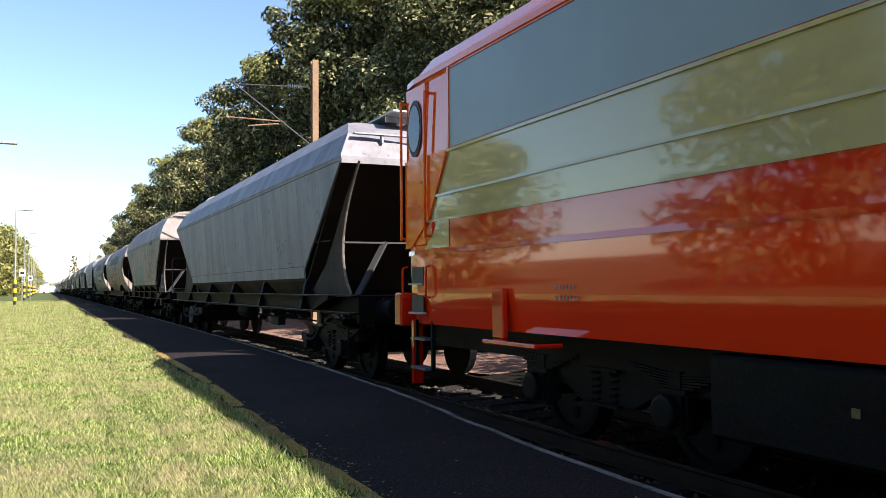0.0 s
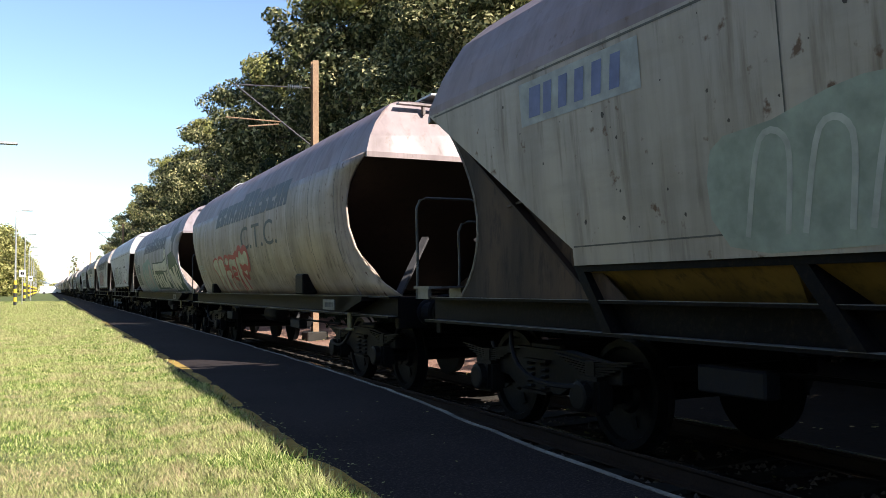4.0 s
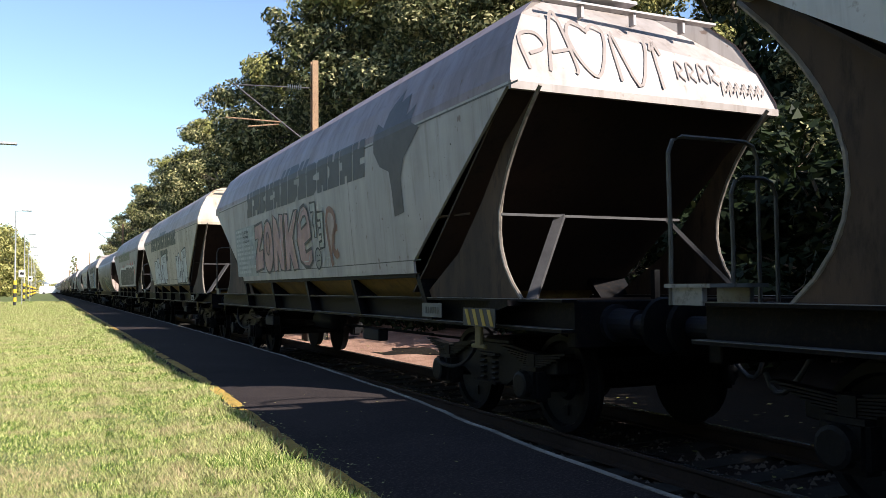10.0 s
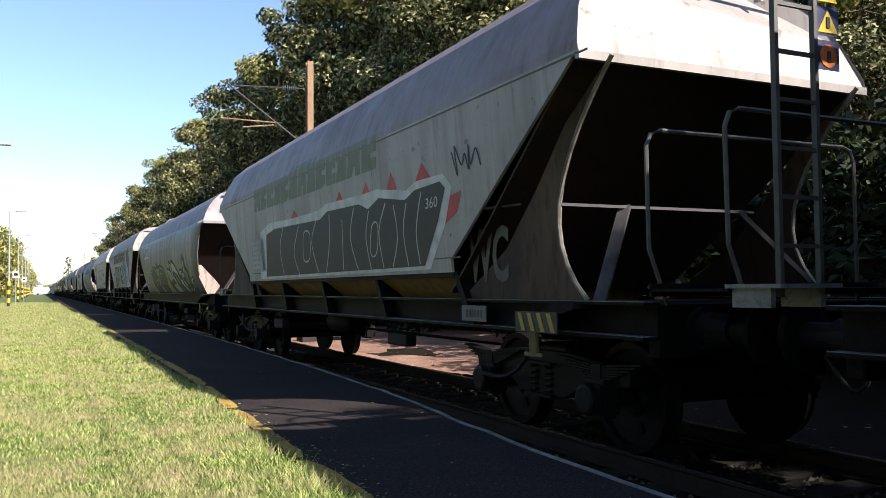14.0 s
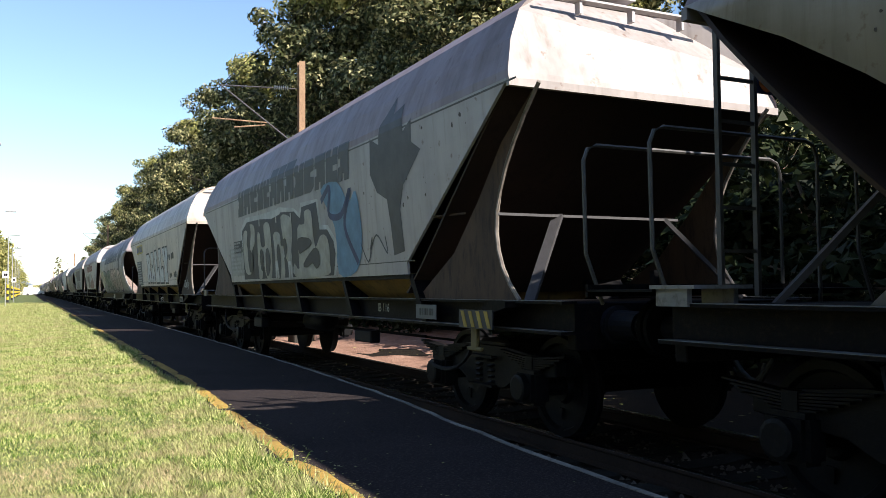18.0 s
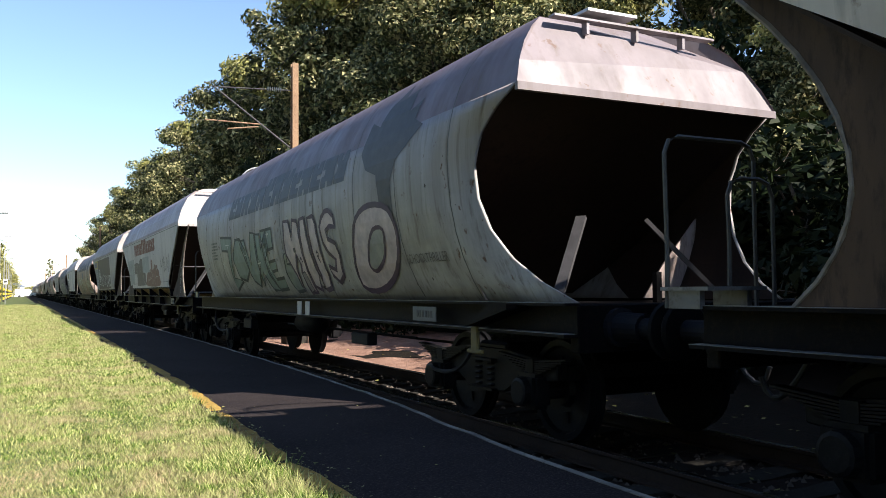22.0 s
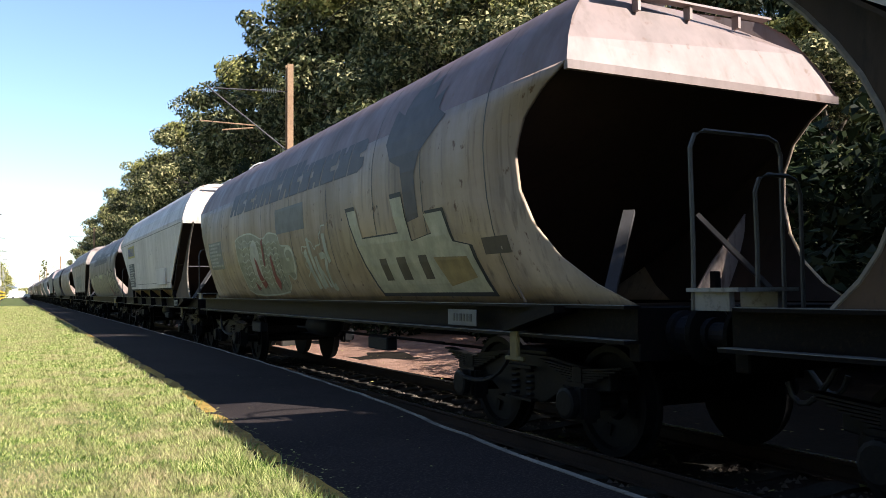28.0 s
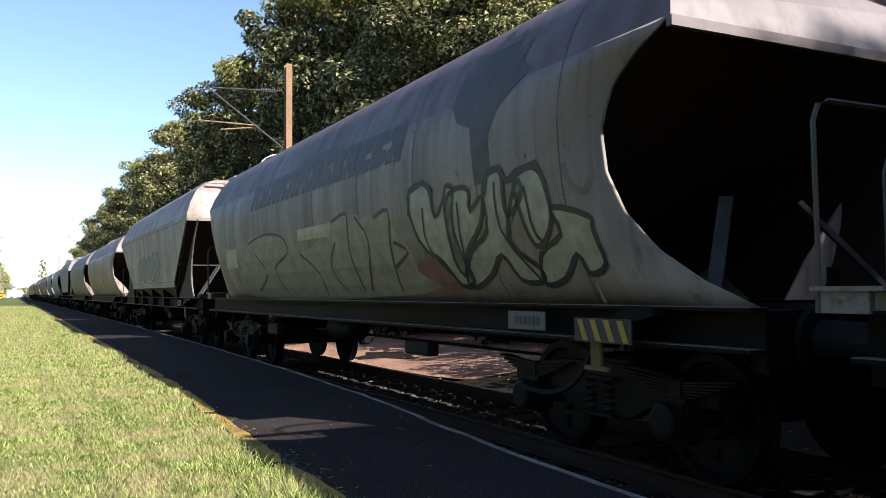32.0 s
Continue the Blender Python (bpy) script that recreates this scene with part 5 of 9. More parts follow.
line(3, [(-3.01, 2.43), (-3.11, 2.58), (-3.31, 2.61), (-3.49, 2.45), (-3.61, 2.03), (-3.62, 1.78), (-3.52, 1.69), (-3.37, 1.75), (-3.24, 1.91)], 0.26, crm, 0.012, False, 3)
line(3, [(0.71, 2.11), (0.63, 1.8), (0.45, 1.54)], 0.07, crm, 0.008, False, 3)
line(3, [(-3.11, 2.6), (-3.18, 2.53)], 0.03, (0.30, 0.05, 0.05), 0.014, False, 1)
line(3, [(0.32, 2.27), (0.18, 2.13)], 0.02, (0.10, 0.09, 0.07), 0.014, False, 1)
line(3, [(-1.31, 1.89), (-1.38, 1.79)], 0.02, (0.10, 0.09, 0.07), 0.014, False, 1)
line(3, [(-1.44, 2.2), (-1.45, 2.07)], 0.02, (0.10, 0.09, 0.07), 0.014, False, 1)
line(3, [(-1.84, 1.89), (-1.96, 1.75)], 0.02, (0.10, 0.09, 0.07), 0.014, False, 1)
line(3, [(-2.67, 2.11), (-2.78, 2.08)], 0.02, (0.10, 0.09, 0.07), 0.014, False, 1)
line(3, [(-3.45, 2.27), (-3.48, 2.11)], 0.02, (0.10, 0.09, 0.07), 0.014, False, 1)
block_word(3, 3.3, -3.2, 2.78, 3.18, (0.055, 0.05, 0.065))
leaf_logo(3, -5.2, 2.4, 3.72, (0.05, 0.045, 0.06))
shape(3, [(-4.3, 1.34), (-4.0, 2.0), (-4.4, 2.03), (-5.0, 1.75), (-4.9, 2.08), (-5.35, 2.1), (-5.6, 1.36), (-5.2, 1.36), (-4.75, 1.62), (-4.75, 1.36)], crm, 0.008)
line(3, [(-5.6, 1.75), (-5.8, 2.1), (-6.05, 1.85), (-5.85, 1.6)], 0.13, crm, 0.008, True)
line(3, [(-5.95, 2.3), (-6.3, 2.05), (-6.45, 1.7), (-6.35, 1.55)], 0.09, crm, 0.008)
words(3, "SYR", (-3.55, -4.1, 1.36, 1.55), crm)
teal = (0.17, 0.245, 0.225)
shape(3, curve_pts([(4.1, 2.3), (3.0, 2.45), (1.9, 2.55), (1.1, 2.3), (1.0, 1.6), (1.3, 1.33), (3.8, 1.35)], 4, True), teal, 0.004)
for j, a in enumerate((3.7, 3.1, 2.5)):
    line(3, [(a, 2.15), (a - 0.15, 1.4), (a - 0.3, 2.0), (a - 0.45, 1.4)], 0.13, (0.30, 0.19, 0.185), 0.006)
    line(3, [(a, 2.15), (a - 0.15, 1.4), (a - 0.3, 2.0), (a - 0.45, 1.4)], 0.09, (0.34, 0.33, 0.30), 0.008)
blob(3, 1.6, 1.9, 0.35, 0.45, (0.36, 0.27, 0.255), 0.008)
text_plate(3, 6.02, 5.22, 2.06, 2.42, (0.025, 0.027, 0.027), (0.26, 0.26, 0.26), 4)
text_plate(3, 6.9, 6.1, 2.02, 2.38, (0.06, 0.06, 0.058), (0.27, 0.27, 0.27), 4)
text_plate(3, 6.75, 5.4, 1.56, 2.0, (0.085, 0.083, 0.072), (0.18, 0.18, 0.16), 5)
words(3, "IHNFD", (6.95, 6.1, 2.46, 2.86), (0.06, 0.05, 0.07), slant=0.1)
words(3, "CLNER", (5.92, 5.42, 1.44, 1.55), (0.34, 0.34, 0.33), slant=0.1)
# light wagon, black outlines
chalk, grey4 = (0.47, 0.46, 0.40), (0.40, 0.41, 0.42)
shape(4, [(3.29, 1.69), (3.18, 2.57), (2.84, 2.58), (2.8, 2.33), (2.61, 2.57), (2.43, 2.57), (2.52, 1.69), (2.83, 1.7), (2.82, 2.19), (3.07, 1.71)], chalk, 0.005)
line(4, [(3.29, 1.69), (3.18, 2.57), (2.84, 2.58), (2.8, 2.33), (2.61, 2.57), (2.43, 2.57), (2.52, 1.69), (2.83, 1.7), (2.82, 2.19), (3.07, 1.71)], 0.07, BLACK, 0.008, True, 1)
shape(4, [(2.38, 2.56), (2.1, 2.57), (2.2, 2.14), (2, 2.16), (2.03, 1.71), (2.48, 1.69)], chalk, 0.006)
line(4, [(2.38, 2.56), (2.1, 2.57), (2.2, 2.14), (2, 2.16), (2.03, 1.71), (2.48, 1.69)], 0.07, BLACK, 0.009, True, 1)
shape(4, [(1.93, 2.58), (1.32, 2.61), (1.28, 2.42), (1.45, 2.22), (1.43, 1.75), (1.92, 1.7), (1.93, 2.14), (2, 2.16)], chalk, 0.007)
line(4, [(1.93, 2.58), (1.32, 2.61), (1.28, 2.42), (1.45, 2.22), (1.43, 1.75), (1.92, 1.7), (1.93, 2.14), (2, 2.16)], 0.08, BLACK, 0.01, True, 1)
line(4, [(3.62, 2.29), (3.27, 2.32), (3.26, 2.21), (3.53, 2.17), (3.31, 2.06), (3.65, 2), (3.26, 2.02), (3.31, 1.9), (3.69, 1.87), (3.67, 1.73), (3.32, 1.69)], 0.06, BLACK, 0.008, False, 1)
line(4, [(1.45, 2.18), (1.07, 2.35), (0.96, 2.26), (1.17, 2.15), (1.03, 2.06), (1.17, 1.75), (1.41, 1.84), (1.2, 2.04), (1.46, 2.1)], 0.06, BLACK, 0.01, True, 1)
shape(4, [(1.78, 2.53), (1.48, 2.55), (1.47, 2.41), (1.78, 2.37)], (0.48, 0.38, 0.17), 0.0105)
line(4, [(1.07, 2.32), (1.02, 2.03), (1.2, 1.79)], 0.03, (0.52, 0.52, 0.50), 0.009, False, 1)
shape(4, curve_pts([(0.59, 1.75), (0.58, 1.97), (0.43, 2.13), (0.44, 2.27), (0.35, 2.41), (0.13, 2.53), (-0.12, 2.54), (-0.27, 2.45), (-0.35, 2.27), (-0.32, 2.13), (-0.17, 2.03), (-0.21, 1.85), (-0.12, 1.72), (0.22, 1.69)], 3, True), grey4, 0.005)
line(4, [(0.59, 1.75), (0.58, 1.97), (0.43, 2.13), (0.44, 2.27), (0.35, 2.41), (0.13, 2.53), (-0.12, 2.54), (-0.27, 2.45), (-0.35, 2.27), (-0.32, 2.13), (-0.17, 2.03), (-0.21, 1.85), (-0.12, 1.72), (0.22, 1.69)], 0.05, BLACK, 0.008, True, 3)
shape(4, curve_pts([(-0.18, 1.73), (-0.25, 1.88), (-0.19, 2.03), (-0.34, 2.16), (-0.35, 2.41), (-0.43, 2.54), (-0.61, 2.57), (-0.76, 2.49), (-0.86, 2.34), (-0.87, 2.13), (-0.76, 1.91), (-0.53, 1.75)], 3, True), grey4, 0.0045)
line(4, [(-0.18, 1.73), (-0.25, 1.88), (-0.19, 2.03), (-0.34, 2.16), (-0.35, 2.41), (-0.43, 2.54), (-0.61, 2.57), (-0.76, 2.49), (-0.86, 2.34), (-0.87, 2.13), (-0.76, 1.91), (-0.53, 1.75)], 0.05, BLACK, 0.0075, True, 3)
shape(4, curve_pts([(0.16, 2.37), (0.1, 2.38), (0.02, 2.21), (0.06, 2.18), (0.15, 2.31)], 3, True), BLACK, 0.011)
line(4, [(0.16, 2.37), (0.1, 2.38), (0.02, 2.21), (0.06, 2.18), (0.15, 2.31)], 0.02, BLACK, 0.014, True, 3)
shape(4, curve_pts([(0.17, 1.97), (0.08, 1.97), (-0.02, 1.87), (0.07, 1.86)], 3, True), BLACK, 0.011)
line(4, [(0.17, 1.97), (0.08, 1.97), (-0.02, 1.87), (0.07, 1.86)], 0.02, BLACK, 0.014, True, 3)
shape(4, curve_pts([(-0.55, 2.24), (-0.6, 2.31), (-0.64, 2.21), (-0.6, 2.07), (-0.54, 2.07)], 3, True), BLACK, 0.011)
line(4, [(-0.55, 2.24), (-0.6, 2.31), (-0.64, 2.21), (-0.6, 2.07), (-0.54, 2.07)], 0.02, BLACK, 0.014, True, 3)
line(4, [(-0.72, 1.87), (-0.73, 1.68), (-1.07, 1.67), (-1.08, 1.91), (-1.02, 2.29), (-1.13, 2.31)], 0.05, BLACK, 0.006, False, 1)
line(4, [(-0.78, 2.47), (-0.95, 2.55), (-1.15, 2.6)], 0.05, BLACK, 0.006, False, 3)
scribble(4, -1.9, 1.66, 1.3, 0.26, 12, (0.34, 0.06, 0.05), 4, 0.03)
text_plate(4, 4.3, 3.75, 2.05, 2.5, (0.05, 0.06, 0.075), (0.3, 0.31, 0.33), 6)
text_plate(4, 4.8, 4.4, 1.8, 2.2, None, (0.38, 0.39, 0.4), 5)
words(4, "CAPACITE 92 m", (4.3, 3.6, 1.82, 1.9), (0.45, 0.46, 0.47))
hand_wheel(4, 4.5, 0.62, 0.2, (0.14, 0.16, 0.2))
hand_wheel(4, 2.4, 0.6, 0.2, (0.14, 0.16, 0.2))
line(4, [(-2.3, 2.75), (-2.7, 2.95), (-3.3, 2.8), (-3.4, 2.55), (-2.9, 2.5), (-2.35, 2.62)], 0.05, BLACK, closed=True)
line(4, [(-2.35, 2.6), (-2.25, 2.2), (-2.4, 1.85), (-2.9, 1.72), (-3.5, 1.8), (-3.8, 2.2), (-3.6, 2.5), (-3.1, 2.55), (-2.8, 2.35), (-3.2, 2.2)], 0.05, BLACK)
line(4, [(-3.9, 1.9), (-4.2, 2.4), (-4.5, 2.0), (-4.1, 1.8)], 0.05, BLACK, closed=True)
# pink piece
rose, wht = (0.40, 0.235, 0.225), (0.50, 0.49, 0.48)
shape(5, [(3.35, 2.58), (2.73, 2.62), (2.73, 2.39), (3.11, 2.08), (2.8, 2.11), (2.83, 1.75), (3.5, 1.69), (3.46, 1.95), (3.1, 2.33), (3.39, 2.31)], rose, 0.007)
line(5, [(3.35, 2.58), (2.73, 2.62), (2.73, 2.39), (3.11, 2.08), (2.8, 2.11), (2.83, 1.75), (3.5, 1.69), (3.46, 1.95), (3.1, 2.33), (3.39, 2.31)], 0.05, (0.04, 0.03, 0.035), 0.01, True, 1)
shape(5, [(1.89, 2.69), (1.64, 2.58), (1.5, 2.25), (1.45, 2.66), (1.2, 2.64), (1.31, 1.67), (1.56, 1.69), (1.73, 2.02), (1.78, 1.69), (2.06, 1.67)], rose, 0.007)
line(5, [(1.89, 2.69), (1.64, 2.58), (1.5, 2.25), (1.45, 2.66), (1.2, 2.64), (1.31, 1.67), (1.56, 1.69), (1.73, 2.02), (1.78, 1.69), (2.06, 1.67)], 0.05, (0.04, 0.03, 0.035), 0.01, True, 1)
shape(5, [(1.11, 2.64), (0.88, 2.62), (0.89, 2.32), (0.48, 2.64), (0.25, 2.64), (0.65, 2.2), (0.42, 1.69), (0.72, 1.67), (0.91, 1.96), (0.94, 1.68), (1.22, 1.67)], rose, 0.007)
line(5, [(1.11, 2.64), (0.88, 2.62), (0.89, 2.32), (0.48, 2.64), (0.25, 2.64), (0.65, 2.2), (0.42, 1.69), (0.72, 1.67), (0.91, 1.96), (0.94, 1.68), (1.22, 1.67)], 0.05, (0.04, 0.03, 0.035), 0.01, True, 1)
shape(5, curve_pts([(2.71, 2.17), (2.58, 2.51), (2.31, 2.62), (2.08, 2.48), (2.02, 2.13), (2.16, 1.79), (2.44, 1.66), (2.69, 1.79)], 3, True), rose, 0.006)
line(5, [(2.71, 2.17), (2.58, 2.51), (2.31, 2.62), (2.08, 2.48), (2.02, 2.13), (2.16, 1.79), (2.44, 1.66), (2.69, 1.79)], 0.05, (0.04, 0.03, 0.035), 0.009, True, 3)
shape(5, curve_pts([(2.5, 2.22), (2.35, 2.41), (2.25, 2.24), (2.34, 2), (2.48, 2.03)], 3, True), (0.30, 0.17, 0.165), 0.01)
line(5, [(2.5, 2.22), (2.35, 2.41), (2.25, 2.24), (2.34, 2), (2.48, 2.03)], 0.035, (0.04, 0.03, 0.035), 0.013, True, 3)
shape(5, [(0.39, 2.13), (0.3, 2.44), (0.06, 2.65), (-0.15, 2.68), (-0.31, 2.59), (-0.4, 2.39), (-0.42, 2.14), (-0.03, 2.06), (-0.07, 1.94), (-0.4, 1.99), (-0.42, 1.8), (-0.23, 1.7), (0.01, 1.71), (0.26, 1.81)], rose, 0.008)
line(5, [(0.39, 2.13), (0.3, 2.44), (0.06, 2.65), (-0.15, 2.68), (-0.31, 2.59), (-0.4, 2.39), (-0.42, 2.14), (-0.03, 2.06), (-0.07, 1.94), (-0.4, 1.99), (-0.42, 1.8), (-0.23, 1.7), (0.01, 1.71), (0.26, 1.81)], 0.055, (0.04, 0.03, 0.035), 0.011, True, 1)
shape(5, [(0.08, 2.42), (-0.07, 2.5), (-0.2, 2.5), (-0.25, 2.39), (0.08, 2.31)], (0.30, 0.31, 0.31), 0.012)
line(5, [(0.08, 2.42), (-0.07, 2.5), (-0.2, 2.5), (-0.25, 2.39), (0.08, 2.31)], 0.04, (0.04, 0.03, 0.035), 0.015, True, 1)
line(5, [(2.63, 2.38), (2.53, 2.54), (2.35, 2.58)], 0.018, wht, 0.014, False, 1)
line(5, [(1.03, 2.59), (1.09, 2.09)], 0.018, wht, 0.014, False, 1)
line(5, [(0.78, 2.31), (0.45, 2.6)], 0.018, wht, 0.014, False, 1)
line(5, [(0.22, 2.41), (0.02, 2.59), (-0.14, 2.63)], 0.018, wht, 0.014, False, 1)
line(5, [(1.38, 2.61), (1.44, 2.12), (1.34, 1.91)], 0.018, wht, 0.014, False, 1)
line(5, [(0.05, 1.79), (-0.2, 1.79), (-0.3, 1.9)], 0.018, wht, 0.014, False, 1)
shape(5, [(-0.45, 2.68), (-0.75, 2.67), (-0.72, 2.13), (-0.61, 2.14), (-0.61, 2.34), (-0.52, 2.32), (-0.64, 2.53), (-0.47, 2.53)], (0.34, 0.34, 0.33), 0.007)
line(5, [(-0.45, 2.68), (-0.75, 2.67), (-0.72, 2.13), (-0.61, 2.14), (-0.61, 2.34), (-0.52, 2.32), (-0.64, 2.53), (-0.47, 2.53)], 0.045, BLACK, 0.01, True, 1)
shape(5, [(-0.81, 2.51), (-1.1, 2.5), (-1.06, 1.97), (-0.83, 1.96), (-0.82, 2.06), (-0.96, 2.07), (-0.96, 2.17), (-0.84, 2.17), (-0.85, 2.27), (-0.96, 2.27), (-0.96, 2.38), (-0.82, 2.38)], (0.34, 0.34, 0.33), 0.007)
line(5, [(-0.81, 2.51), (-1.1, 2.5), (-1.06, 1.97), (-0.83, 1.96), (-0.82, 2.06), (-0.96, 2.07), (-0.96, 2.17), (-0.84, 2.17), (-0.85, 2.27), (-0.96, 2.27), (-0.96, 2.38), (-0.82, 2.38)], 0.045, BLACK, 0.01, True, 1)
shape(5, curve_pts([(-0.56, 1.85), (-0.62, 1.95), (-0.74, 1.97), (-0.84, 1.91), (-0.86, 1.79), (-0.8, 1.7), (-0.69, 1.66), (-0.58, 1.72)], 3, True), (0.26, 0.25, 0.24), 0.007)
line(5, [(-0.56, 1.85), (-0.62, 1.95), (-0.74, 1.97), (-0.84, 1.91), (-0.86, 1.79), (-0.8, 1.7), (-0.69, 1.66), (-0.58, 1.72)], 0.03, BLACK, 0.01, True, 3)
line(5, [(-0.64, 1.86), (-0.71, 1.86)], 0.02, BLACK, 0.011, False, 1)
line(5, [(-0.75, 1.86), (-0.81, 1.87)], 0.02, BLACK, 0.011, False, 1)
line(5, [(-0.64, 1.78), (-0.8, 1.79)], 0.02, BLACK, 0.011, False, 1)
words(5, "G.U.L.", (-0.8, -1.14, 2.56, 2.6), (0.50, 0.50, 0.50), slant=0.2)
brn = (0.20, 0.085, 0.06)
shape(5, curve_pts([(-1.23, 2.31), (-1.31, 2.48), (-1.48, 2.49), (-1.62, 2.4), (-1.62, 2.24), (-1.51, 2.13), (-1.44, 1.93), (-1.35, 1.86), (-1.28, 2.06)], 3, True), (0.36, 0.26, 0.23), 0.005)
line(5, [(-1.23, 2.31), (-1.31, 2.48), (-1.48, 2.49), (-1.62, 2.39), (-1.62, 2.23), (-1.51, 2.14), (-1.63, 2.21), (-1.72, 2.22)], 0.09, brn, 0.008, False, 3)
line(5, [(-1.23, 2.31), (-1.28, 2.06), (-1.34, 1.84), (-1.39, 1.69)], 0.1, brn, 0.008, False, 3)
line(5, [(-1.51, 2.13), (-1.47, 1.93), (-1.6, 1.84), (-1.69, 1.88)], 0.12, brn, 0.008, False, 3)
block_word(5, 3.95, -3.0, 2.78, 3.26, (0.05, 0.048, 0.055))
leaf_logo(5, -4.0, 2.2, 3.7, (0.06, 0.05, 0.055))
text_plate(5, 5.25, 3.3, 1.62, 2.62, (0.27, 0.29, 0.29), (0.4, 0.41, 0.42), 10)
text_plate(5, 4.5, 3.98, 2.22, 2.55, (0.04, 0.045, 0.05), (0.25, 0.25, 0.25), 5)
words(5, "1973", (-1.0, -1.38, 1.68, 1.83), (0.42, 0.42, 0.40))
# white blocks
block_word(6, 4.3, -2.4, 2.78, 3.24, (0.06, 0.065, 0.05))
block_word(6, 1.65, -0.3, 2.3, 2.72, (0.06, 0.065, 0.05), 3, tall=())
whi = (0.50, 0.51, 0.50)
def at6(y, d, f):
    """The same stencil a second time, narrower and further forward."""
    return y if f == 1.0 else d + (y - 3.5) * f


for d, f in ((0.0, 1.0), (-2.15, 0.63)):
    for pts in ([(3.45, 1.58), (3.5, 2.38), (2.75, 2.38), (2.55, 2.46), (2.2, 2.46), (2.1, 2.3), (1.92, 2.25), (1.9, 1.58)], [(1.72, 1.58), (1.76, 2.2), (1.5, 2.22), (1.45, 2.48), (0.75, 2.55), (0.1, 2.56), (0.08, 1.72), (0.4, 1.72), (0.42, 1.58)]):
        yc = sum(p for p, _ in pts) / len(pts)
        shape(6, [(at6(yc + (p - yc) * 1.07, d, f), 2.05 + (z - 2.05) * 1.09) for p, z in pts], BLACK, 0.004)
        shape(6, [(at6(p, d, f), z) for p, z in pts], whi, 0.008)
    for y, z, a, b in ((3.1, 2.25, 0.09, 0.1), (2.45, 2.25, 0.09, 0.12), (2.2, 1.82, 0.1, 0.1), (1.2, 2.05, 0.08, 0.17), (1.55, 1.85, 0.07, 0.15), (0.85, 1.66, 0.1, 0.09)):
        shape(6, [(at6(y + u * a, d, f), z + v * b) for u, v in ((-1, -1), (-1, 1), (1, 1), (1, -1))], BLACK, 0.011)
    line(6, [(at6(p, d, f), z) for p, z in [(2.62, 2.4), (2.66, 2.0), (2.6, 1.6)]], 0.035, BLACK, 0.011)
    line(6, [(at6(p, d, f), z) for p, z in [(0.98, 2.5), (0.95, 1.6)]], 0.035, BLACK, 0.011, smooth=1)
    line(6, oval(at6(0.8, d, f), 2.38, 0.1 * f, 0.09), 0.03, BLACK, 0.011, True, 1)
    line(6, [(at6(p, d, f), z) for p, z in [(0.65, 2.3), (0.65, 2.47), (0.45, 2.48), (0.45, 2.31)]], 0.03, BLACK, 0.011, True, 1)
    line(6, [(at6(p, d, f), z) for p, z in [(0.32, 2.32), (0.24, 2.5), (0.16, 2.33)]], 0.03, BLACK, 0.011, True, 1)
    words(6, "0119", (at6(3.42, d, f), at6(2.98, d, f), 1.6, 1.74), BLACK, 0.011)
for j in range(3):
    blob(6, 3.95 - j * 0.15, 1.63 + j * 0.015, 0.06, 0.06 + 0.015 * j, whi)
for s_ in range(5):
    scribble(6, 0.0 - s_ * 0.5, 1.75, 0.35, 0.5, 3, (0.20, 0.12, 0.08), 60 + s_, 0.012)
text_plate(6, 5.3, 4.2, 1.66, 2.1, None, (0.27, 0.265, 0.235), 5)
# black piece
shape(7, [(3.59, 2.43), (2.89, 2.54), (1, 2.51), (-0.05, 2.52), (-0.42, 2.58), (-1.94, 2.56), (-2.43, 2.57), (-3.33, 2.46), (-3.58, 2.53), (-4.29, 2.53), (-4.47, 2.38), (-4.25, 2.02), (-3.8, 1.57), (3.86, 1.56)], (0.52, 0.52, 0.52), 0.004)
shape(7, [(3.16, 2.35), (2.57, 2.42), (1.02, 2.4), (-0.07, 2.38), (-0.44, 2.47), (-1.78, 2.45), (-2.09, 2.36), (-2.48, 2.46), (-3.27, 2.36), (-3.56, 2.44), (-4.21, 2.46), (-4.32, 2.38), (-4.09, 2.06), (-3.67, 1.61), (3.38, 1.6)], (0.018, 0.018, 0.024), 0.007)
line(7, [(1.98, 2.4), (2.27, 2.06), (2.14, 1.6)], 0.022, (0.45, 0.45, 0.45), 0.01, False, 3)
line(7, [(1.03, 2.37), (1.43, 1.95), (1.18, 1.59)], 0.022, (0.45, 0.45, 0.45), 0.01, False, 3)
line(7, [(0.11, 2.37), (0.41, 2.06), (0.17, 1.61)], 0.022, (0.45, 0.45, 0.45), 0.01, False, 3)
line(7, [(-0.54, 2.42), (-0.45, 2.02), (-0.2, 1.62)], 0.022, (0.45, 0.45, 0.45), 0.01, False, 3)
line(7, [(-1.08, 2.31), (-0.97, 1.63)], 0.022, (0.45, 0.45, 0.45), 0.01, False, 3)
line(7, [(-1.58, 2.42), (-1.35, 2.04), (-1.56, 1.62)], 0.022, (0.45, 0.45, 0.45), 0.01, False, 3)
line(7, [(-2.12, 2.34), (-1.94, 2.01), (-2.04, 1.61)], 0.022, (0.45, 0.45, 0.45), 0.01, False, 3)
line(7, [(-2.69, 2.38), (-2.4, 2.05), (-2.47, 1.62)], 0.022, (0.45, 0.45, 0.45), 0.01, False, 3)
line(7, [(-2.93, 2.33), (-2.98, 1.96), (-2.76, 1.62)], 0.022, (0.45, 0.45, 0.45), 0.01, False, 3)
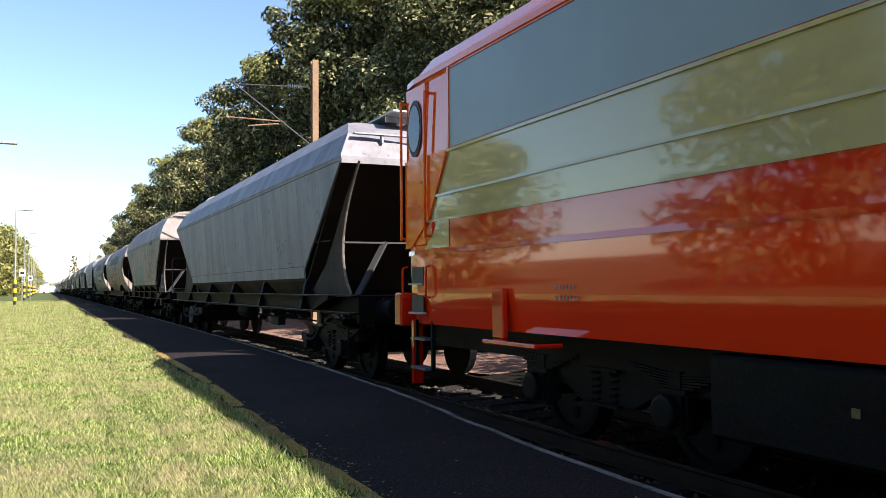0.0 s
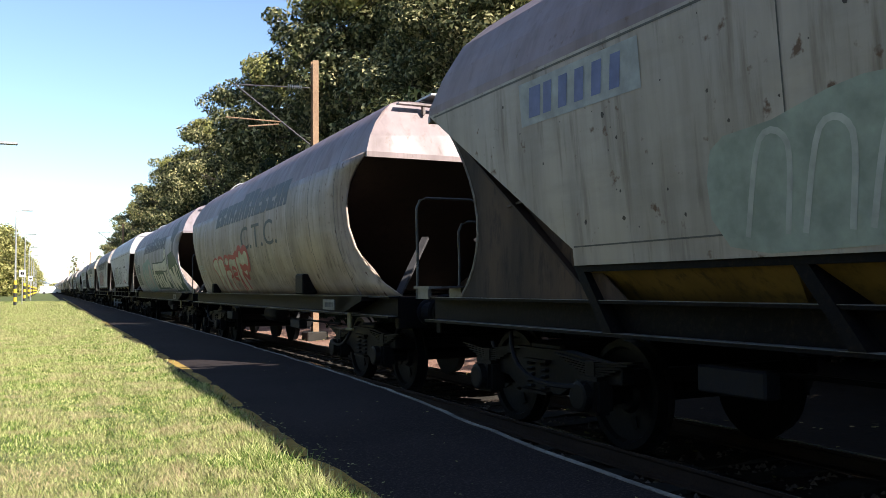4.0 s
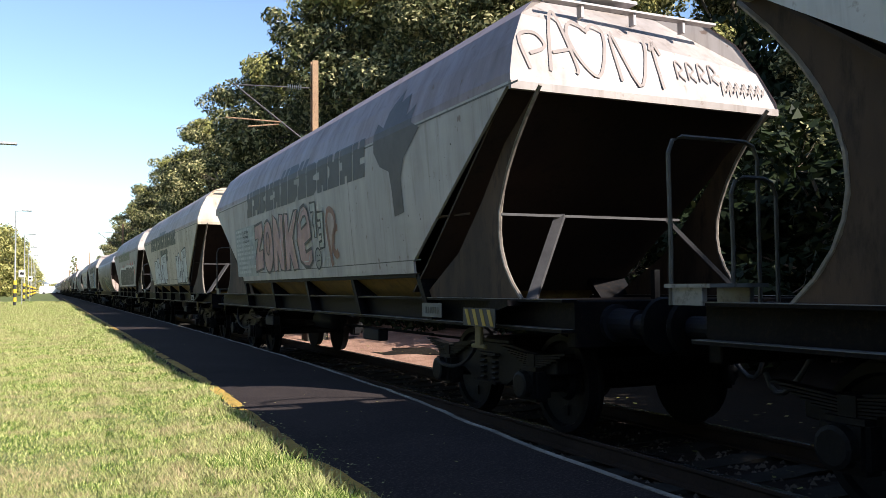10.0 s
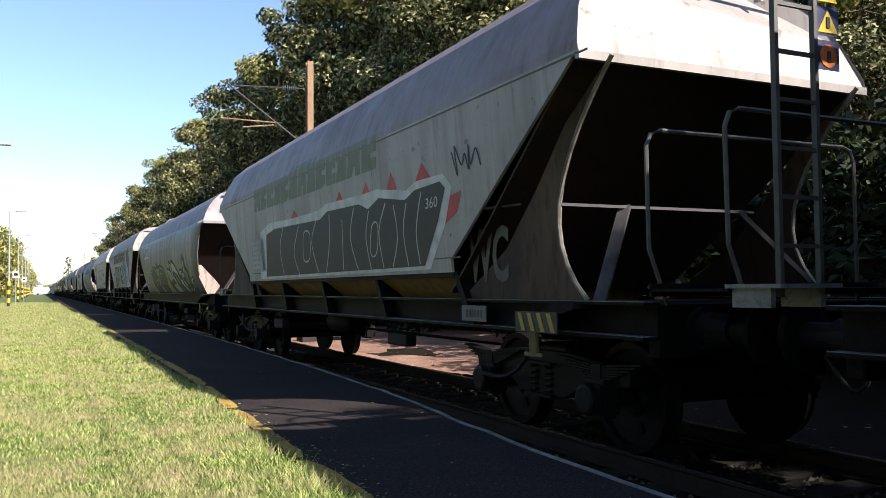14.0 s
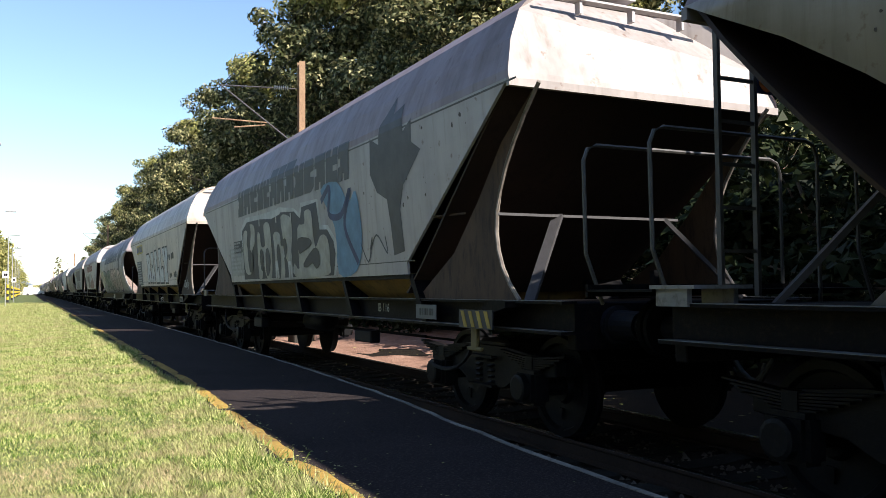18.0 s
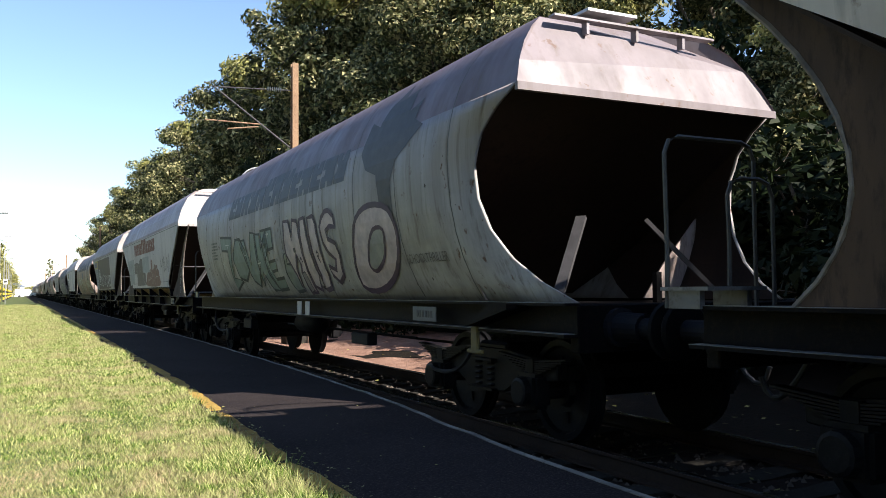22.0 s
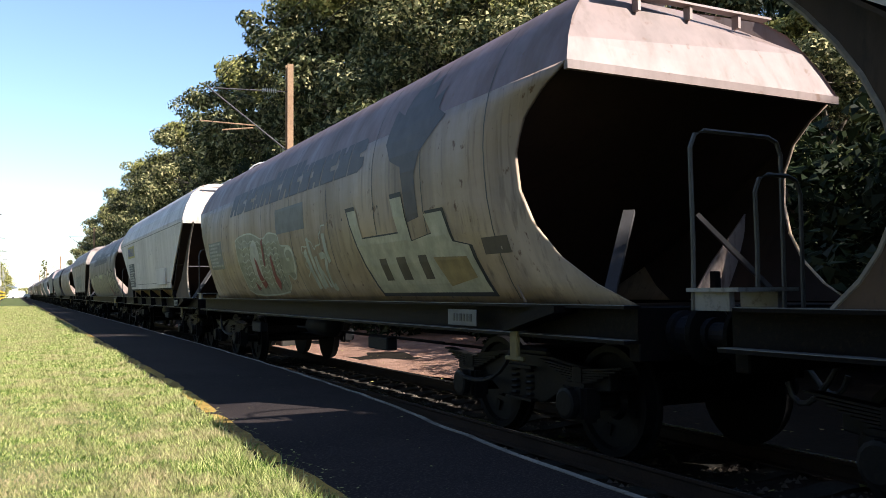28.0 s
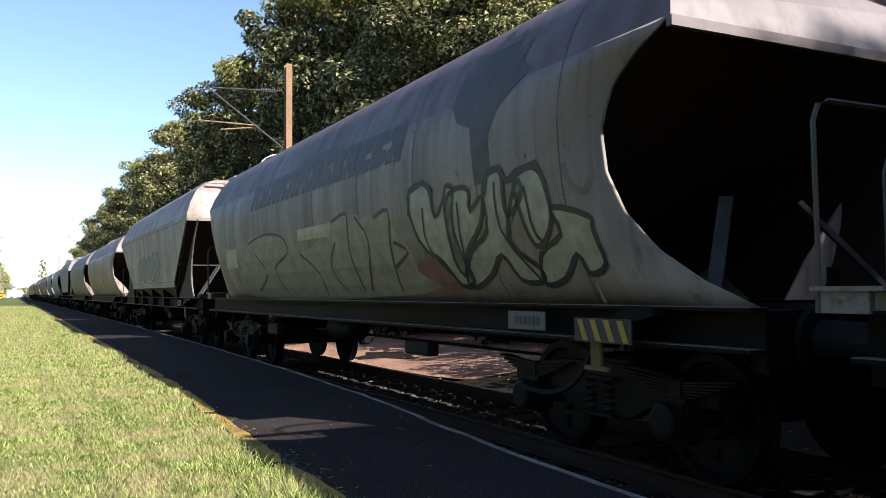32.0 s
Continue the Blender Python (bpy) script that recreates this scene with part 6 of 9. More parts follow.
line(7, [(-3.31, 2.32), (-3.16, 2.01), (-3.23, 1.62)], 0.022, (0.45, 0.45, 0.45), 0.01, False, 3)
line(7, [(-3.73, 2.4), (-3.52, 1.99), (-3.56, 1.63)], 0.022, (0.45, 0.45, 0.45), 0.01, False, 3)
line(7, [(0.79, 2.23), (0.47, 2.21), (0.57, 1.84), (0.89, 1.83)], 0.02, (0.45, 0.45, 0.45), 0.011, True, 3)
line(7, [(-2.18, 2.14), (-2.39, 2.15), (-2.28, 1.81), (-2.07, 1.8)], 0.02, (0.45, 0.45, 0.45), 0.011, True, 3)
shape(7, [(-0.73, 2.47), (-1.04, 2.7), (-1.24, 2.48)], (0.45, 0.05, 0.05), 0.0035)
shape(7, [(-1.85, 2.52), (-2.08, 2.69), (-2.25, 2.51)], (0.45, 0.05, 0.05), 0.0035)
shape(7, [(-2.69, 2.47), (-2.92, 2.72), (-3.05, 2.51)], (0.45, 0.05, 0.05), 0.0035)
shape(7, [(-3.53, 2.48), (-3.8, 2.71), (-4.02, 2.51)], (0.45, 0.05, 0.05), 0.0035)
shape(7, [(-4.37, 2.29), (-4.66, 2.32), (-4.54, 2.12), (-4.2, 2)], (0.45, 0.05, 0.05), 0.0035)
shape(7, [(1.6, 2.44), (1.25, 2.64), (0.95, 2.46)], (0.45, 0.05, 0.05), 0.0035)
scribble(7, -4.51, 2.46, 0.55, 0.3, 9, BLACK, 71, 0.025)
words(7, "360", (-3.83, -4.13, 2.21, 2.32), (0.5, 0.5, 0.5), 0.012, slant=0.2)
words(7, "WC", (-4.5, -5.3, 1.42, 1.95), (0.05, 0.042, 0.038), plane=-1.345, fat=0.03)
block_word(7, 3.95, -2.5, 2.82, 3.22, (0.13, 0.145, 0.10))
text_plate(7, 4.4, 3.4, 1.7, 2.3, (0.27, 0.28, 0.28), (0.35, 0.36, 0.36), 6)
# smooth dark wagon
sootg, olive, paleln = (0.016, 0.017, 0.014), (0.055, 0.056, 0.042), (0.40, 0.40, 0.37)
shape(8, [(3.77, 2.02), (3.46, 2.05), (2.97, 2.18), (2.48, 2.16), (2.14, 2.11), (1.95, 2.18), (1.63, 2.17), (1.34, 2.18), (1.14, 2.13), (1.14, 2.23), (0.94, 2.16), (0.53, 2.14), (0.23, 2.05), (0.11, 1.92), (0.14, 1.66), (0.34, 1.43), (0.64, 1.3), (3.63, 1.29), (3.75, 1.55)], olive, 0.005)
line(8, [(3.77, 2.02), (3.46, 2.05), (2.97, 2.18), (2.48, 2.16), (2.14, 2.11), (1.95, 2.18), (1.63, 2.17), (1.34, 2.18), (1.14, 2.13), (1.14, 2.23), (0.94, 2.16), (0.53, 2.14), (0.23, 2.05), (0.11, 1.92), (0.14, 1.66), (0.34, 1.43), (0.64, 1.3), (3.63, 1.29), (3.75, 1.55)], 0.09, sootg, 0.008, True, 1)
shape(8, curve_pts([(4.01, 1.69), (3.68, 1.75), (3.58, 1.55), (3.62, 1.29), (4.09, 1.3)], 3, True), (0.33, 0.25, 0.075), 0.0045)
shape(8, [(2.09, 2.13), (1.79, 2.16), (1.76, 1.93), (1.81, 1.69), (1.61, 1.51), (1.62, 1.3), (2.03, 1.29), (2.17, 1.41), (2.06, 1.7), (2.14, 1.87)], (0.30, 0.225, 0.185), 0.009)
line(8, [(2.09, 2.13), (1.79, 2.16), (1.76, 1.93), (1.81, 1.69), (1.61, 1.51), (1.62, 1.3), (2.03, 1.29), (2.17, 1.41), (2.06, 1.7), (2.14, 1.87)], 0.03, sootg, 0.012, True, 1)
shape(8, curve_pts([(2.05, 1.85), (1.92, 1.85), (1.94, 1.73), (2.06, 1.71)], 3, True), sootg, 0.013)
shape(8, curve_pts([(1.91, 1.62), (1.75, 1.61), (1.79, 1.48), (1.95, 1.45)], 3, True), sootg, 0.013)
line(8, [(3.69, 2), (3.45, 2.03), (2.96, 2.15), (2.5, 2.12), (2.53, 2.07), (2.15, 2.08)], 0.02, paleln, 0.014, False, 1)
line(8, [(1.12, 2.15), (1.14, 2.1), (0.9, 2.09), (0.53, 2.11), (0.35, 2.02)], 0.02, paleln, 0.014, False, 1)
line(8, [(1.34, 1.77), (1.26, 1.93), (0.87, 1.92)], 0.02, paleln, 0.014, False, 1)
line(8, [(1.66, 1.93), (1.65, 2.05), (1.5, 2.1), (1.44, 2.02), (1.48, 1.91), (1.42, 1.83), (1.5, 1.71)], 0.02, paleln, 0.014, False, 1)
line(8, [(2.57, 1.71), (2.17, 1.74)], 0.02, paleln, 0.014, False, 1)
line(8, [(2.92, 1.73), (2.87, 1.59), (3.34, 1.45)], 0.02, paleln, 0.014, False, 1)
line(8, [(3.61, 1.96), (3.57, 1.65), (3.36, 1.32)], 0.02, paleln, 0.014, False, 1)
line(8, [(1.06, 1.47), (0.92, 1.31)], 0.02, paleln, 0.014, False, 1)
line(8, [(2.52, 1.52), (2.21, 1.53)], 0.02, paleln, 0.014, False, 1)
line(8, [(1.98, 2.21), (1.83, 2.3), (1.76, 2.27)], 0.05, sootg, 0.006, False, 1)
line(8, [(2.09, 2.25), (1.96, 2.28)], 0.04, sootg, 0.006, False, 1)
mint, leafg, palem = (0.20, 0.29, 0.235), (0.075, 0.15, 0.065), (0.36, 0.38, 0.31)
shape(8, [(-2.57, 2.15), (-2.54, 2.12), (-2.46, 2.1), (-2.38, 2.1), (-2.32, 2.14), (-2.31, 2.18), (-2.34, 2.22), (-2.42, 2.23), (-2.5, 2.22), (-2.56, 2.19)], (0.33, 0.26, 0.085), 0.003)
shape(8, [(-2.77, 2.12), (-2.75, 2.1), (-2.7, 2.09), (-2.65, 2.09), (-2.61, 2.11), (-2.61, 2.14), (-2.63, 2.16), (-2.68, 2.18), (-2.73, 2.17), (-2.76, 2.15)], (0.33, 0.26, 0.085), 0.003)
shape(8, [(-3.15, 2.06), (-3.12, 2.02), (-3.05, 2), (-2.97, 2.01), (-2.91, 2.04), (-2.9, 2.08), (-2.93, 2.12), (-3, 2.14), (-3.08, 2.13), (-3.14, 2.1)], (0.33, 0.26, 0.085), 0.003)
shape(8, [(-3.44, 2.14), (-3.42, 2.11), (-3.38, 2.1), (-3.34, 2.11), (-3.31, 2.13), (-3.3, 2.15), (-3.32, 2.17), (-3.36, 2.18), (-3.4, 2.18), (-3.43, 2.16)], (0.33, 0.26, 0.085), 0.003)
shape(8, [(-3.69, 2.05), (-3.66, 2.01), (-3.59, 1.98), (-3.51, 1.99), (-3.45, 2.03), (-3.44, 2.07), (-3.47, 2.12), (-3.54, 2.14), (-3.62, 2.13), (-3.68, 2.09)], (0.33, 0.26, 0.085), 0.003)
shape(8, [(-4.45, 2.07), (-4.42, 2.03), (-4.36, 2.02), (-4.3, 2.02), (-4.26, 2.05), (-4.24, 2.09), (-4.27, 2.13), (-4.33, 2.15), (-4.39, 2.14), (-4.43, 2.11)], (0.33, 0.26, 0.085), 0.003)
shape(8, [(-4.48, 2.11), (-4.47, 2.1), (-4.46, 2.09), (-4.44, 2.1), (-4.42, 2.11), (-4.42, 2.12), (-4.43, 2.13), (-4.44, 2.14), (-4.46, 2.14), (-4.48, 2.13)], (0.33, 0.26, 0.085), 0.003)
shape(8, [(-4.97, 1.79), (-4.93, 1.73), (-4.85, 1.7), (-4.78, 1.71), (-4.72, 1.75), (-4.72, 1.8), (-4.76, 1.86), (-4.83, 1.89), (-4.91, 1.88), (-4.96, 1.84)], (0.33, 0.26, 0.085), 0.003)
shape(8, [(-5.07, 1.91), (-5.05, 1.88), (-5.01, 1.86), (-4.97, 1.87), (-4.95, 1.89), (-4.94, 1.92), (-4.96, 1.95), (-5, 1.96), (-5.04, 1.96), (-5.07, 1.94)], (0.33, 0.26, 0.085), 0.003)
shape(8, [(-0.99, 2.13), (-0.95, 2.09), (-0.85, 2.07), (-0.75, 2.07), (-0.67, 2.11), (-0.65, 2.15), (-0.7, 2.19), (-0.8, 2.21), (-0.9, 2.2), (-0.98, 2.17)], (0.33, 0.26, 0.085), 0.003)
shape(8, [(-0.38, 1.86), (-0.32, 1.82), (-0.22, 1.8), (-0.12, 1.8), (-0.05, 1.83), (-0.04, 1.87), (-0.1, 1.91), (-0.2, 1.93), (-0.31, 1.93), (-0.37, 1.9)], (0.33, 0.26, 0.085), 0.003)
shape(8, curve_pts([(0.02, 1.72), (-0.36, 1.68), (-0.6, 1.45), (-0.52, 1.3), (0.4, 1.34)], 3, True), (0.34, 0.25, 0.06), 0.003)
shape(8, [(-0.35, 1.96), (-0.58, 2.1), (-1.01, 2.04), (-1.13, 2.11), (-1.03, 2.26), (-1.2, 2.3), (-1.48, 2.24), (-1.6, 2.32), (-1.95, 2.28), (-2.32, 2.16), (-2.58, 2.01), (-2.83, 1.9), (-3.06, 1.99), (-3.48, 1.99), (-3.76, 2.02), (-3.87, 2.37), (-3.95, 2.39), (-4.23, 2.28), (-4.21, 2.11), (-4.39, 2), (-4.59, 1.91), (-4.51, 1.61), (-4.6, 1.6), (-4.71, 1.69), (-5.08, 1.77), (-5.21, 1.71), (-5.25, 1.61), (-5.13, 1.32), (-0.91, 1.29), (-0.54, 1.4), (-0.37, 1.7)], sootg, 0.005)
shape(8, [(-0.48, 1.98), (-0.67, 2.03), (-1.19, 1.96), (-1.54, 1.71), (-1.13, 1.68), (-0.76, 1.59), (-0.55, 1.8)], mint, 0.009)
line(8, [(-0.48, 1.98), (-0.67, 2.03), (-1.19, 1.96), (-1.54, 1.71), (-1.13, 1.68), (-0.76, 1.59), (-0.55, 1.8)], 0.03, sootg, 0.012, True, 1)
shape(8, [(-1.17, 2.22), (-1.37, 2.2), (-1.59, 1.8), (-1.89, 1.7), (-2.07, 1.48), (-2.21, 1.31), (-1.35, 1.3), (-1.04, 1.54), (-1.82, 1.57), (-1.47, 1.76)], palem, 0.009)
line(8, [(-1.17, 2.22), (-1.37, 2.2), (-1.59, 1.8), (-1.89, 1.7), (-2.07, 1.48), (-2.21, 1.31), (-1.35, 1.3), (-1.04, 1.54), (-1.82, 1.57), (-1.47, 1.76)], 0.03, sootg, 0.012, True, 1)
shape(8, [(-1.5, 2.14), (-1.67, 2.24), (-2.08, 2.16), (-2.57, 1.95), (-2.74, 1.71), (-2.7, 1.63), (-2.44, 1.84), (-1.85, 1.96), (-1.68, 1.89)], palem, 0.009)
line(8, [(-1.5, 2.14), (-1.67, 2.24), (-2.08, 2.16), (-2.57, 1.95), (-2.74, 1.71), (-2.7, 1.63), (-2.44, 1.84), (-1.85, 1.96), (-1.68, 1.89)], 0.03, sootg, 0.012, True, 1)
shape(8, [(-1.81, 1.88), (-2.15, 1.88), (-2.46, 1.72), (-2.6, 1.56), (-2.79, 1.32), (-2.44, 1.32), (-2.3, 1.56)], leafg, 0.009)
line(8, [(-1.81, 1.88), (-2.15, 1.88), (-2.46, 1.72), (-2.6, 1.56), (-2.79, 1.32), (-2.44, 1.32), (-2.3, 1.56)], 0.03, sootg, 0.012, True, 1)
shape(8, [(-2.92, 1.87), (-3.11, 1.95), (-3.79, 1.93), (-3.39, 1.89), (-3.11, 1.8), (-3.78, 1.53), (-3.65, 1.43), (-3.2, 1.73)], palem, 0.009)
line(8, [(-2.92, 1.87), (-3.11, 1.95), (-3.79, 1.93), (-3.39, 1.89), (-3.11, 1.8), (-3.78, 1.53), (-3.65, 1.43), (-3.2, 1.73)], 0.03, sootg, 0.012, True, 1)
shape(8, [(-3.18, 1.82), (-3.5, 1.89), (-3.79, 1.87), (-3.71, 1.74), (-3.42, 1.7)], mint, 0.009)
line(8, [(-3.18, 1.82), (-3.5, 1.89), (-3.79, 1.87), (-3.71, 1.74), (-3.42, 1.7)], 0.03, sootg, 0.012, True, 1)
shape(8, [(-2.82, 1.67), (-3.06, 1.7), (-3.57, 1.4), (-3.66, 1.31), (-3.17, 1.33), (-2.87, 1.55)], palem, 0.009)
line(8, [(-2.82, 1.67), (-3.06, 1.7), (-3.57, 1.4), (-3.66, 1.31), (-3.17, 1.33), (-2.87, 1.55)], 0.03, sootg, 0.012, True, 1)
shape(8, [(-3.79, 1.93), (-3.93, 2.24), (-4.02, 2.17), (-4, 2.01), (-4.34, 1.84), (-4.36, 1.58), (-4.29, 1.57), (-4.22, 1.8), (-3.94, 1.94), (-3.81, 1.73)], palem, 0.009)
line(8, [(-3.79, 1.93), (-3.93, 2.24), (-4.02, 2.17), (-4, 2.01), (-4.34, 1.84), (-4.36, 1.58), (-4.29, 1.57), (-4.22, 1.8), (-3.94, 1.94), (-3.81, 1.73)], 0.03, sootg, 0.012, True, 1)
shape(8, [(-3.94, 1.92), (-4.19, 1.79), (-4.28, 1.52), (-4.2, 1.34), (-3.91, 1.32), (-3.92, 1.63), (-3.84, 1.73)], leafg, 0.009)
line(8, [(-3.94, 1.92), (-4.19, 1.79), (-4.28, 1.52), (-4.2, 1.34), (-3.91, 1.32), (-3.92, 1.63), (-3.84, 1.73)], 0.03, sootg, 0.012, True, 1)
shape(8, [(-3.81, 1.45), (-3.85, 1.3), (-4.23, 1.32), (-4.7, 1.43), (-4.72, 1.49), (-4.27, 1.38), (-4.26, 1.43)], palem, 0.009)
line(8, [(-3.81, 1.45), (-3.85, 1.3), (-4.23, 1.32), (-4.7, 1.43), (-4.72, 1.49), (-4.27, 1.38), (-4.26, 1.43)], 0.03, sootg, 0.012, True, 1)
shape(8, [(-4.73, 1.51), (-4.89, 1.59), (-5.15, 1.62), (-5.26, 1.58), (-5.15, 1.4), (-4.95, 1.44), (-4.64, 1.34), (-4.52, 1.33)], leafg, 0.009)
line(8, [(-4.73, 1.51), (-4.89, 1.59), (-5.15, 1.62), (-5.26, 1.58), (-5.15, 1.4), (-4.95, 1.44), (-4.64, 1.34), (-4.52, 1.33)], 0.03, sootg, 0.012, True, 1)
shape(8, [(-4.67, 1.57), (-4.71, 1.64), (-5.14, 1.7), (-5.14, 1.66), (-4.82, 1.6), (-4.72, 1.49), (-4.6, 1.46)], palem, 0.009)
line(8, [(-4.67, 1.57), (-4.71, 1.64), (-5.14, 1.7), (-5.14, 1.66), (-4.82, 1.6), (-4.72, 1.49), (-4.6, 1.46)], 0.03, sootg, 0.012, True, 1)
line(8, [(-0.55, 2), (-1.08, 1.94)], 0.022, (0.46, 0.48, 0.43), 0.014, False, 1)
line(8, [(-1.7, 2.2), (-2.22, 2.08), (-2.62, 1.89)], 0.022, (0.46, 0.48, 0.43), 0.014, False, 1)
line(8, [(-3.02, 1.88), (-3.4, 1.92)], 0.022, (0.46, 0.48, 0.43), 0.014, False, 1)
line(8, [(-3.94, 2.2), (-3.91, 1.99)], 0.022, (0.46, 0.48, 0.43), 0.014, False, 1)
line(8, [(-4, 1.98), (-4.27, 1.84)], 0.022, (0.46, 0.48, 0.43), 0.014, False, 1)
line(8, [(-4.73, 1.63), (-5.09, 1.69)], 0.022, (0.46, 0.48, 0.43), 0.014, False, 1)
sign_board(8, 5.55, 4.15, 2.55, 3.0, (0.42, 0.43, 0.45), (0.05, 0.06, 0.1))
text_plate(8, 5.6, 4.4, 1.6, 2.1, None, (0.3, 0.3, 0.3), 6)
for y, z in ((2.95, 0.65), (1.62, 0.67), (-0.15, 0.60)):
    hand_wheel(8, y, z, 0.18, (0.03, 0.036, 0.045), solid=y < 1)
# bulky grey and blue piece
leg, ink9 = (0.34, 0.325, 0.29), (0.028, 0.028, 0.04)
shape(9, [(3.6, 2.53), (3.12, 2.73), (2.04, 2.7), (0.87, 2.7), (0.73, 2.72), (-0.07, 2.64), (-0.38, 2.54), (-0.49, 2.68), (-1.33, 2.66), (-1.4, 2.28), (-1.7, 2.26), (-2, 2.04), (-2.01, 1.81), (-1.86, 1.56), (3.78, 1.56)], (0.45, 0.45, 0.44), 0.0035)
shape(9, [(3.47, 2.5), (3.02, 2.64), (2, 2.62), (1.27, 2.57), (0.74, 2.6), (0.65, 2.63), (-0.12, 2.58), (-0.42, 2.45), (-0.53, 2.61), (-1.26, 2.62), (-1.33, 2.22), (-1.66, 2.2), (-1.89, 2.02), (-1.93, 1.85), (-1.79, 1.56), (3.57, 1.57)], ink9, 0.006)
shape(9, curve_pts([(3.35, 2.44), (3.04, 2.47), (3.14, 2.22), (2.98, 2.1), (2.76, 2.43), (2.79, 2.58), (2.47, 2.52), (2.54, 2.22), (2.76, 2.09), (2.91, 1.7), (3.36, 1.69), (3.47, 1.98)], 3, True), leg, 0.01)
shape(9, curve_pts([(2.29, 2.34), (2.09, 2.36), (2.07, 2.15), (1.79, 2.15), (1.79, 2.5), (1.4, 2.49), (1.37, 2.07), (1.49, 1.59), (1.85, 1.59), (1.98, 1.81), (2.16, 1.59), (2.39, 1.59)], 3, True), leg, 0.01)
shape(9, curve_pts([(1.18, 2.3), (0.92, 2.33), (0.75, 2.25), (0.77, 2.1), (0.59, 2.12), (0.65, 2.56), (0.11, 2.51), (0.05, 2.28), (0.18, 1.97), (0.2, 1.57), (0.42, 1.57), (0.44, 1.81), (0.62, 1.89), (0.67, 1.58), (1.15, 1.58), (1.18, 2.06)], 3, True), leg, 0.01)
shape(9, curve_pts([(-0.25, 2.31), (-0.63, 2.35), (-0.67, 2.53), (-0.99, 2.51), (-1.02, 2.17), (-1.09, 1.98), (-1.32, 2.12), (-1.56, 2.13), (-1.69, 2), (-1.67, 1.74), (-1.54, 1.57), (0.04, 1.57), (0.07, 1.78), (-0.18, 1.7)], 3, True), leg, 0.01)
shape(9, curve_pts([(-0.26, 2.14), (-0.72, 2.13), (-0.92, 2.07), (-0.83, 2.01), (-0.42, 1.94), (-0.26, 1.94)], 3, True), ink9, 0.014)
line(9, [(-0.26, 2.14), (-0.72, 2.13), (-0.92, 2.07), (-0.83, 2.01), (-0.42, 1.94), (-0.26, 1.94)], 0.02, (0.02, 0.02, 0.022), 0.017, True, 3)
shape(9, curve_pts([(-0.44, 1.75), (-1, 1.96), (-1.22, 1.91), (-1.23, 1.74), (-1.05, 1.68), (-0.89, 1.76), (-0.62, 1.71)], 3, True), ink9, 0.014)
line(9, [(-0.44, 1.75), (-1, 1.96), (-1.22, 1.91), (-1.23, 1.74), (-1.05, 1.68), (-0.89, 1.76), (-0.62, 1.71)], 0.02, (0.02, 0.02, 0.022), 0.017, True, 3)
shape(9, curve_pts([(3.08, 2.11), (2.76, 2.04), (2.81, 1.75), (3.05, 1.73)], 3, True), ink9, 0.014)
line(9, [(3.08, 2.11), (2.76, 2.04), (2.81, 1.75), (3.05, 1.73)], 0.02, (0.02, 0.02, 0.022), 0.017, True, 3)
shape(9, curve_pts([(2.16, 2.04), (1.99, 2.07), (1.95, 1.92), (2.07, 1.72), (2.18, 1.77)], 3, True), ink9, 0.014)
line(9, [(2.16, 2.04), (1.99, 2.07), (1.95, 1.92), (2.07, 1.72), (2.18, 1.77)], 0.02, (0.02, 0.02, 0.022), 0.017, True, 3)
shape(9, curve_pts([(1.77, 2.01), (1.58, 2.08), (1.49, 1.87), (1.65, 1.64), (1.82, 1.66)], 3, True), ink9, 0.014)
line(9, [(1.77, 2.01), (1.58, 2.08), (1.49, 1.87), (1.65, 1.64), (1.82, 1.66)], 0.02, (0.02, 0.02, 0.022), 0.017, True, 3)
shape(9, curve_pts([(1.01, 2.04), (0.87, 2.11), (0.81, 1.95), (0.91, 1.6), (1.02, 1.59)], 3, True), ink9, 0.014)
line(9, [(1.01, 2.04), (0.87, 2.11), (0.81, 1.95), (0.91, 1.6), (1.02, 1.59)], 0.02, (0.02, 0.02, 0.022), 0.017, True, 3)
shape(9, curve_pts([(0.59, 2.14), (0.44, 2.18), (0.4, 2.03), (0.53, 1.89)], 3, True), ink9, 0.014)
line(9, [(0.59, 2.14), (0.44, 2.18), (0.4, 2.03), (0.53, 1.89)], 0.02, (0.02, 0.02, 0.022), 0.017, True, 3)
shape(9, [(1.17, 1.85), (1.02, 1.86), (0.98, 1.56), (1.08, 1.56), (1.08, 1.76), (1.15, 1.56), (1.23, 1.56)], (0.48, 0.48, 0.47), 0.017)
shape(9, [(0.39, 1.82), (0.21, 1.82), (0.21, 1.56), (0.27, 1.56), (0.27, 1.76), (0.33, 1.76), (0.36, 1.56), (0.42, 1.56)], (0.48, 0.48, 0.47), 0.017)
line(9, [(2.05, 2.64), (2.07, 2.5)], 0.05, (0.45, 0.45, 0.44), 0.016, False, 1)
line(9, [(0.92, 2.6), (0.93, 2.48)], 0.05, (0.45, 0.45, 0.44), 0.016, False, 1)
line(9, [(0.05, 2.57), (0.06, 2.46)], 0.05, (0.45, 0.45, 0.44), 0.016, False, 1)
block_word(9, 3.7, -2.7, 2.78, 3.26, (0.05, 0.048, 0.05))
leaf_logo(9, -4.1, 1.75, 3.55, (0.06, 0.055, 0.06), 1.3)
blu, blu2 = (0.10, 0.21, 0.33), (0.025, 0.04, 0.11)
shape(9, curve_pts([(-1.5, 2.75), (-2.2, 2.8), (-2.6, 2.5), (-2.9, 2.6), (-3.0, 2.0), (-2.7, 1.6), (-2.0, 1.58), (-2.0, 2.2)], 3, True), blu, 0.006)
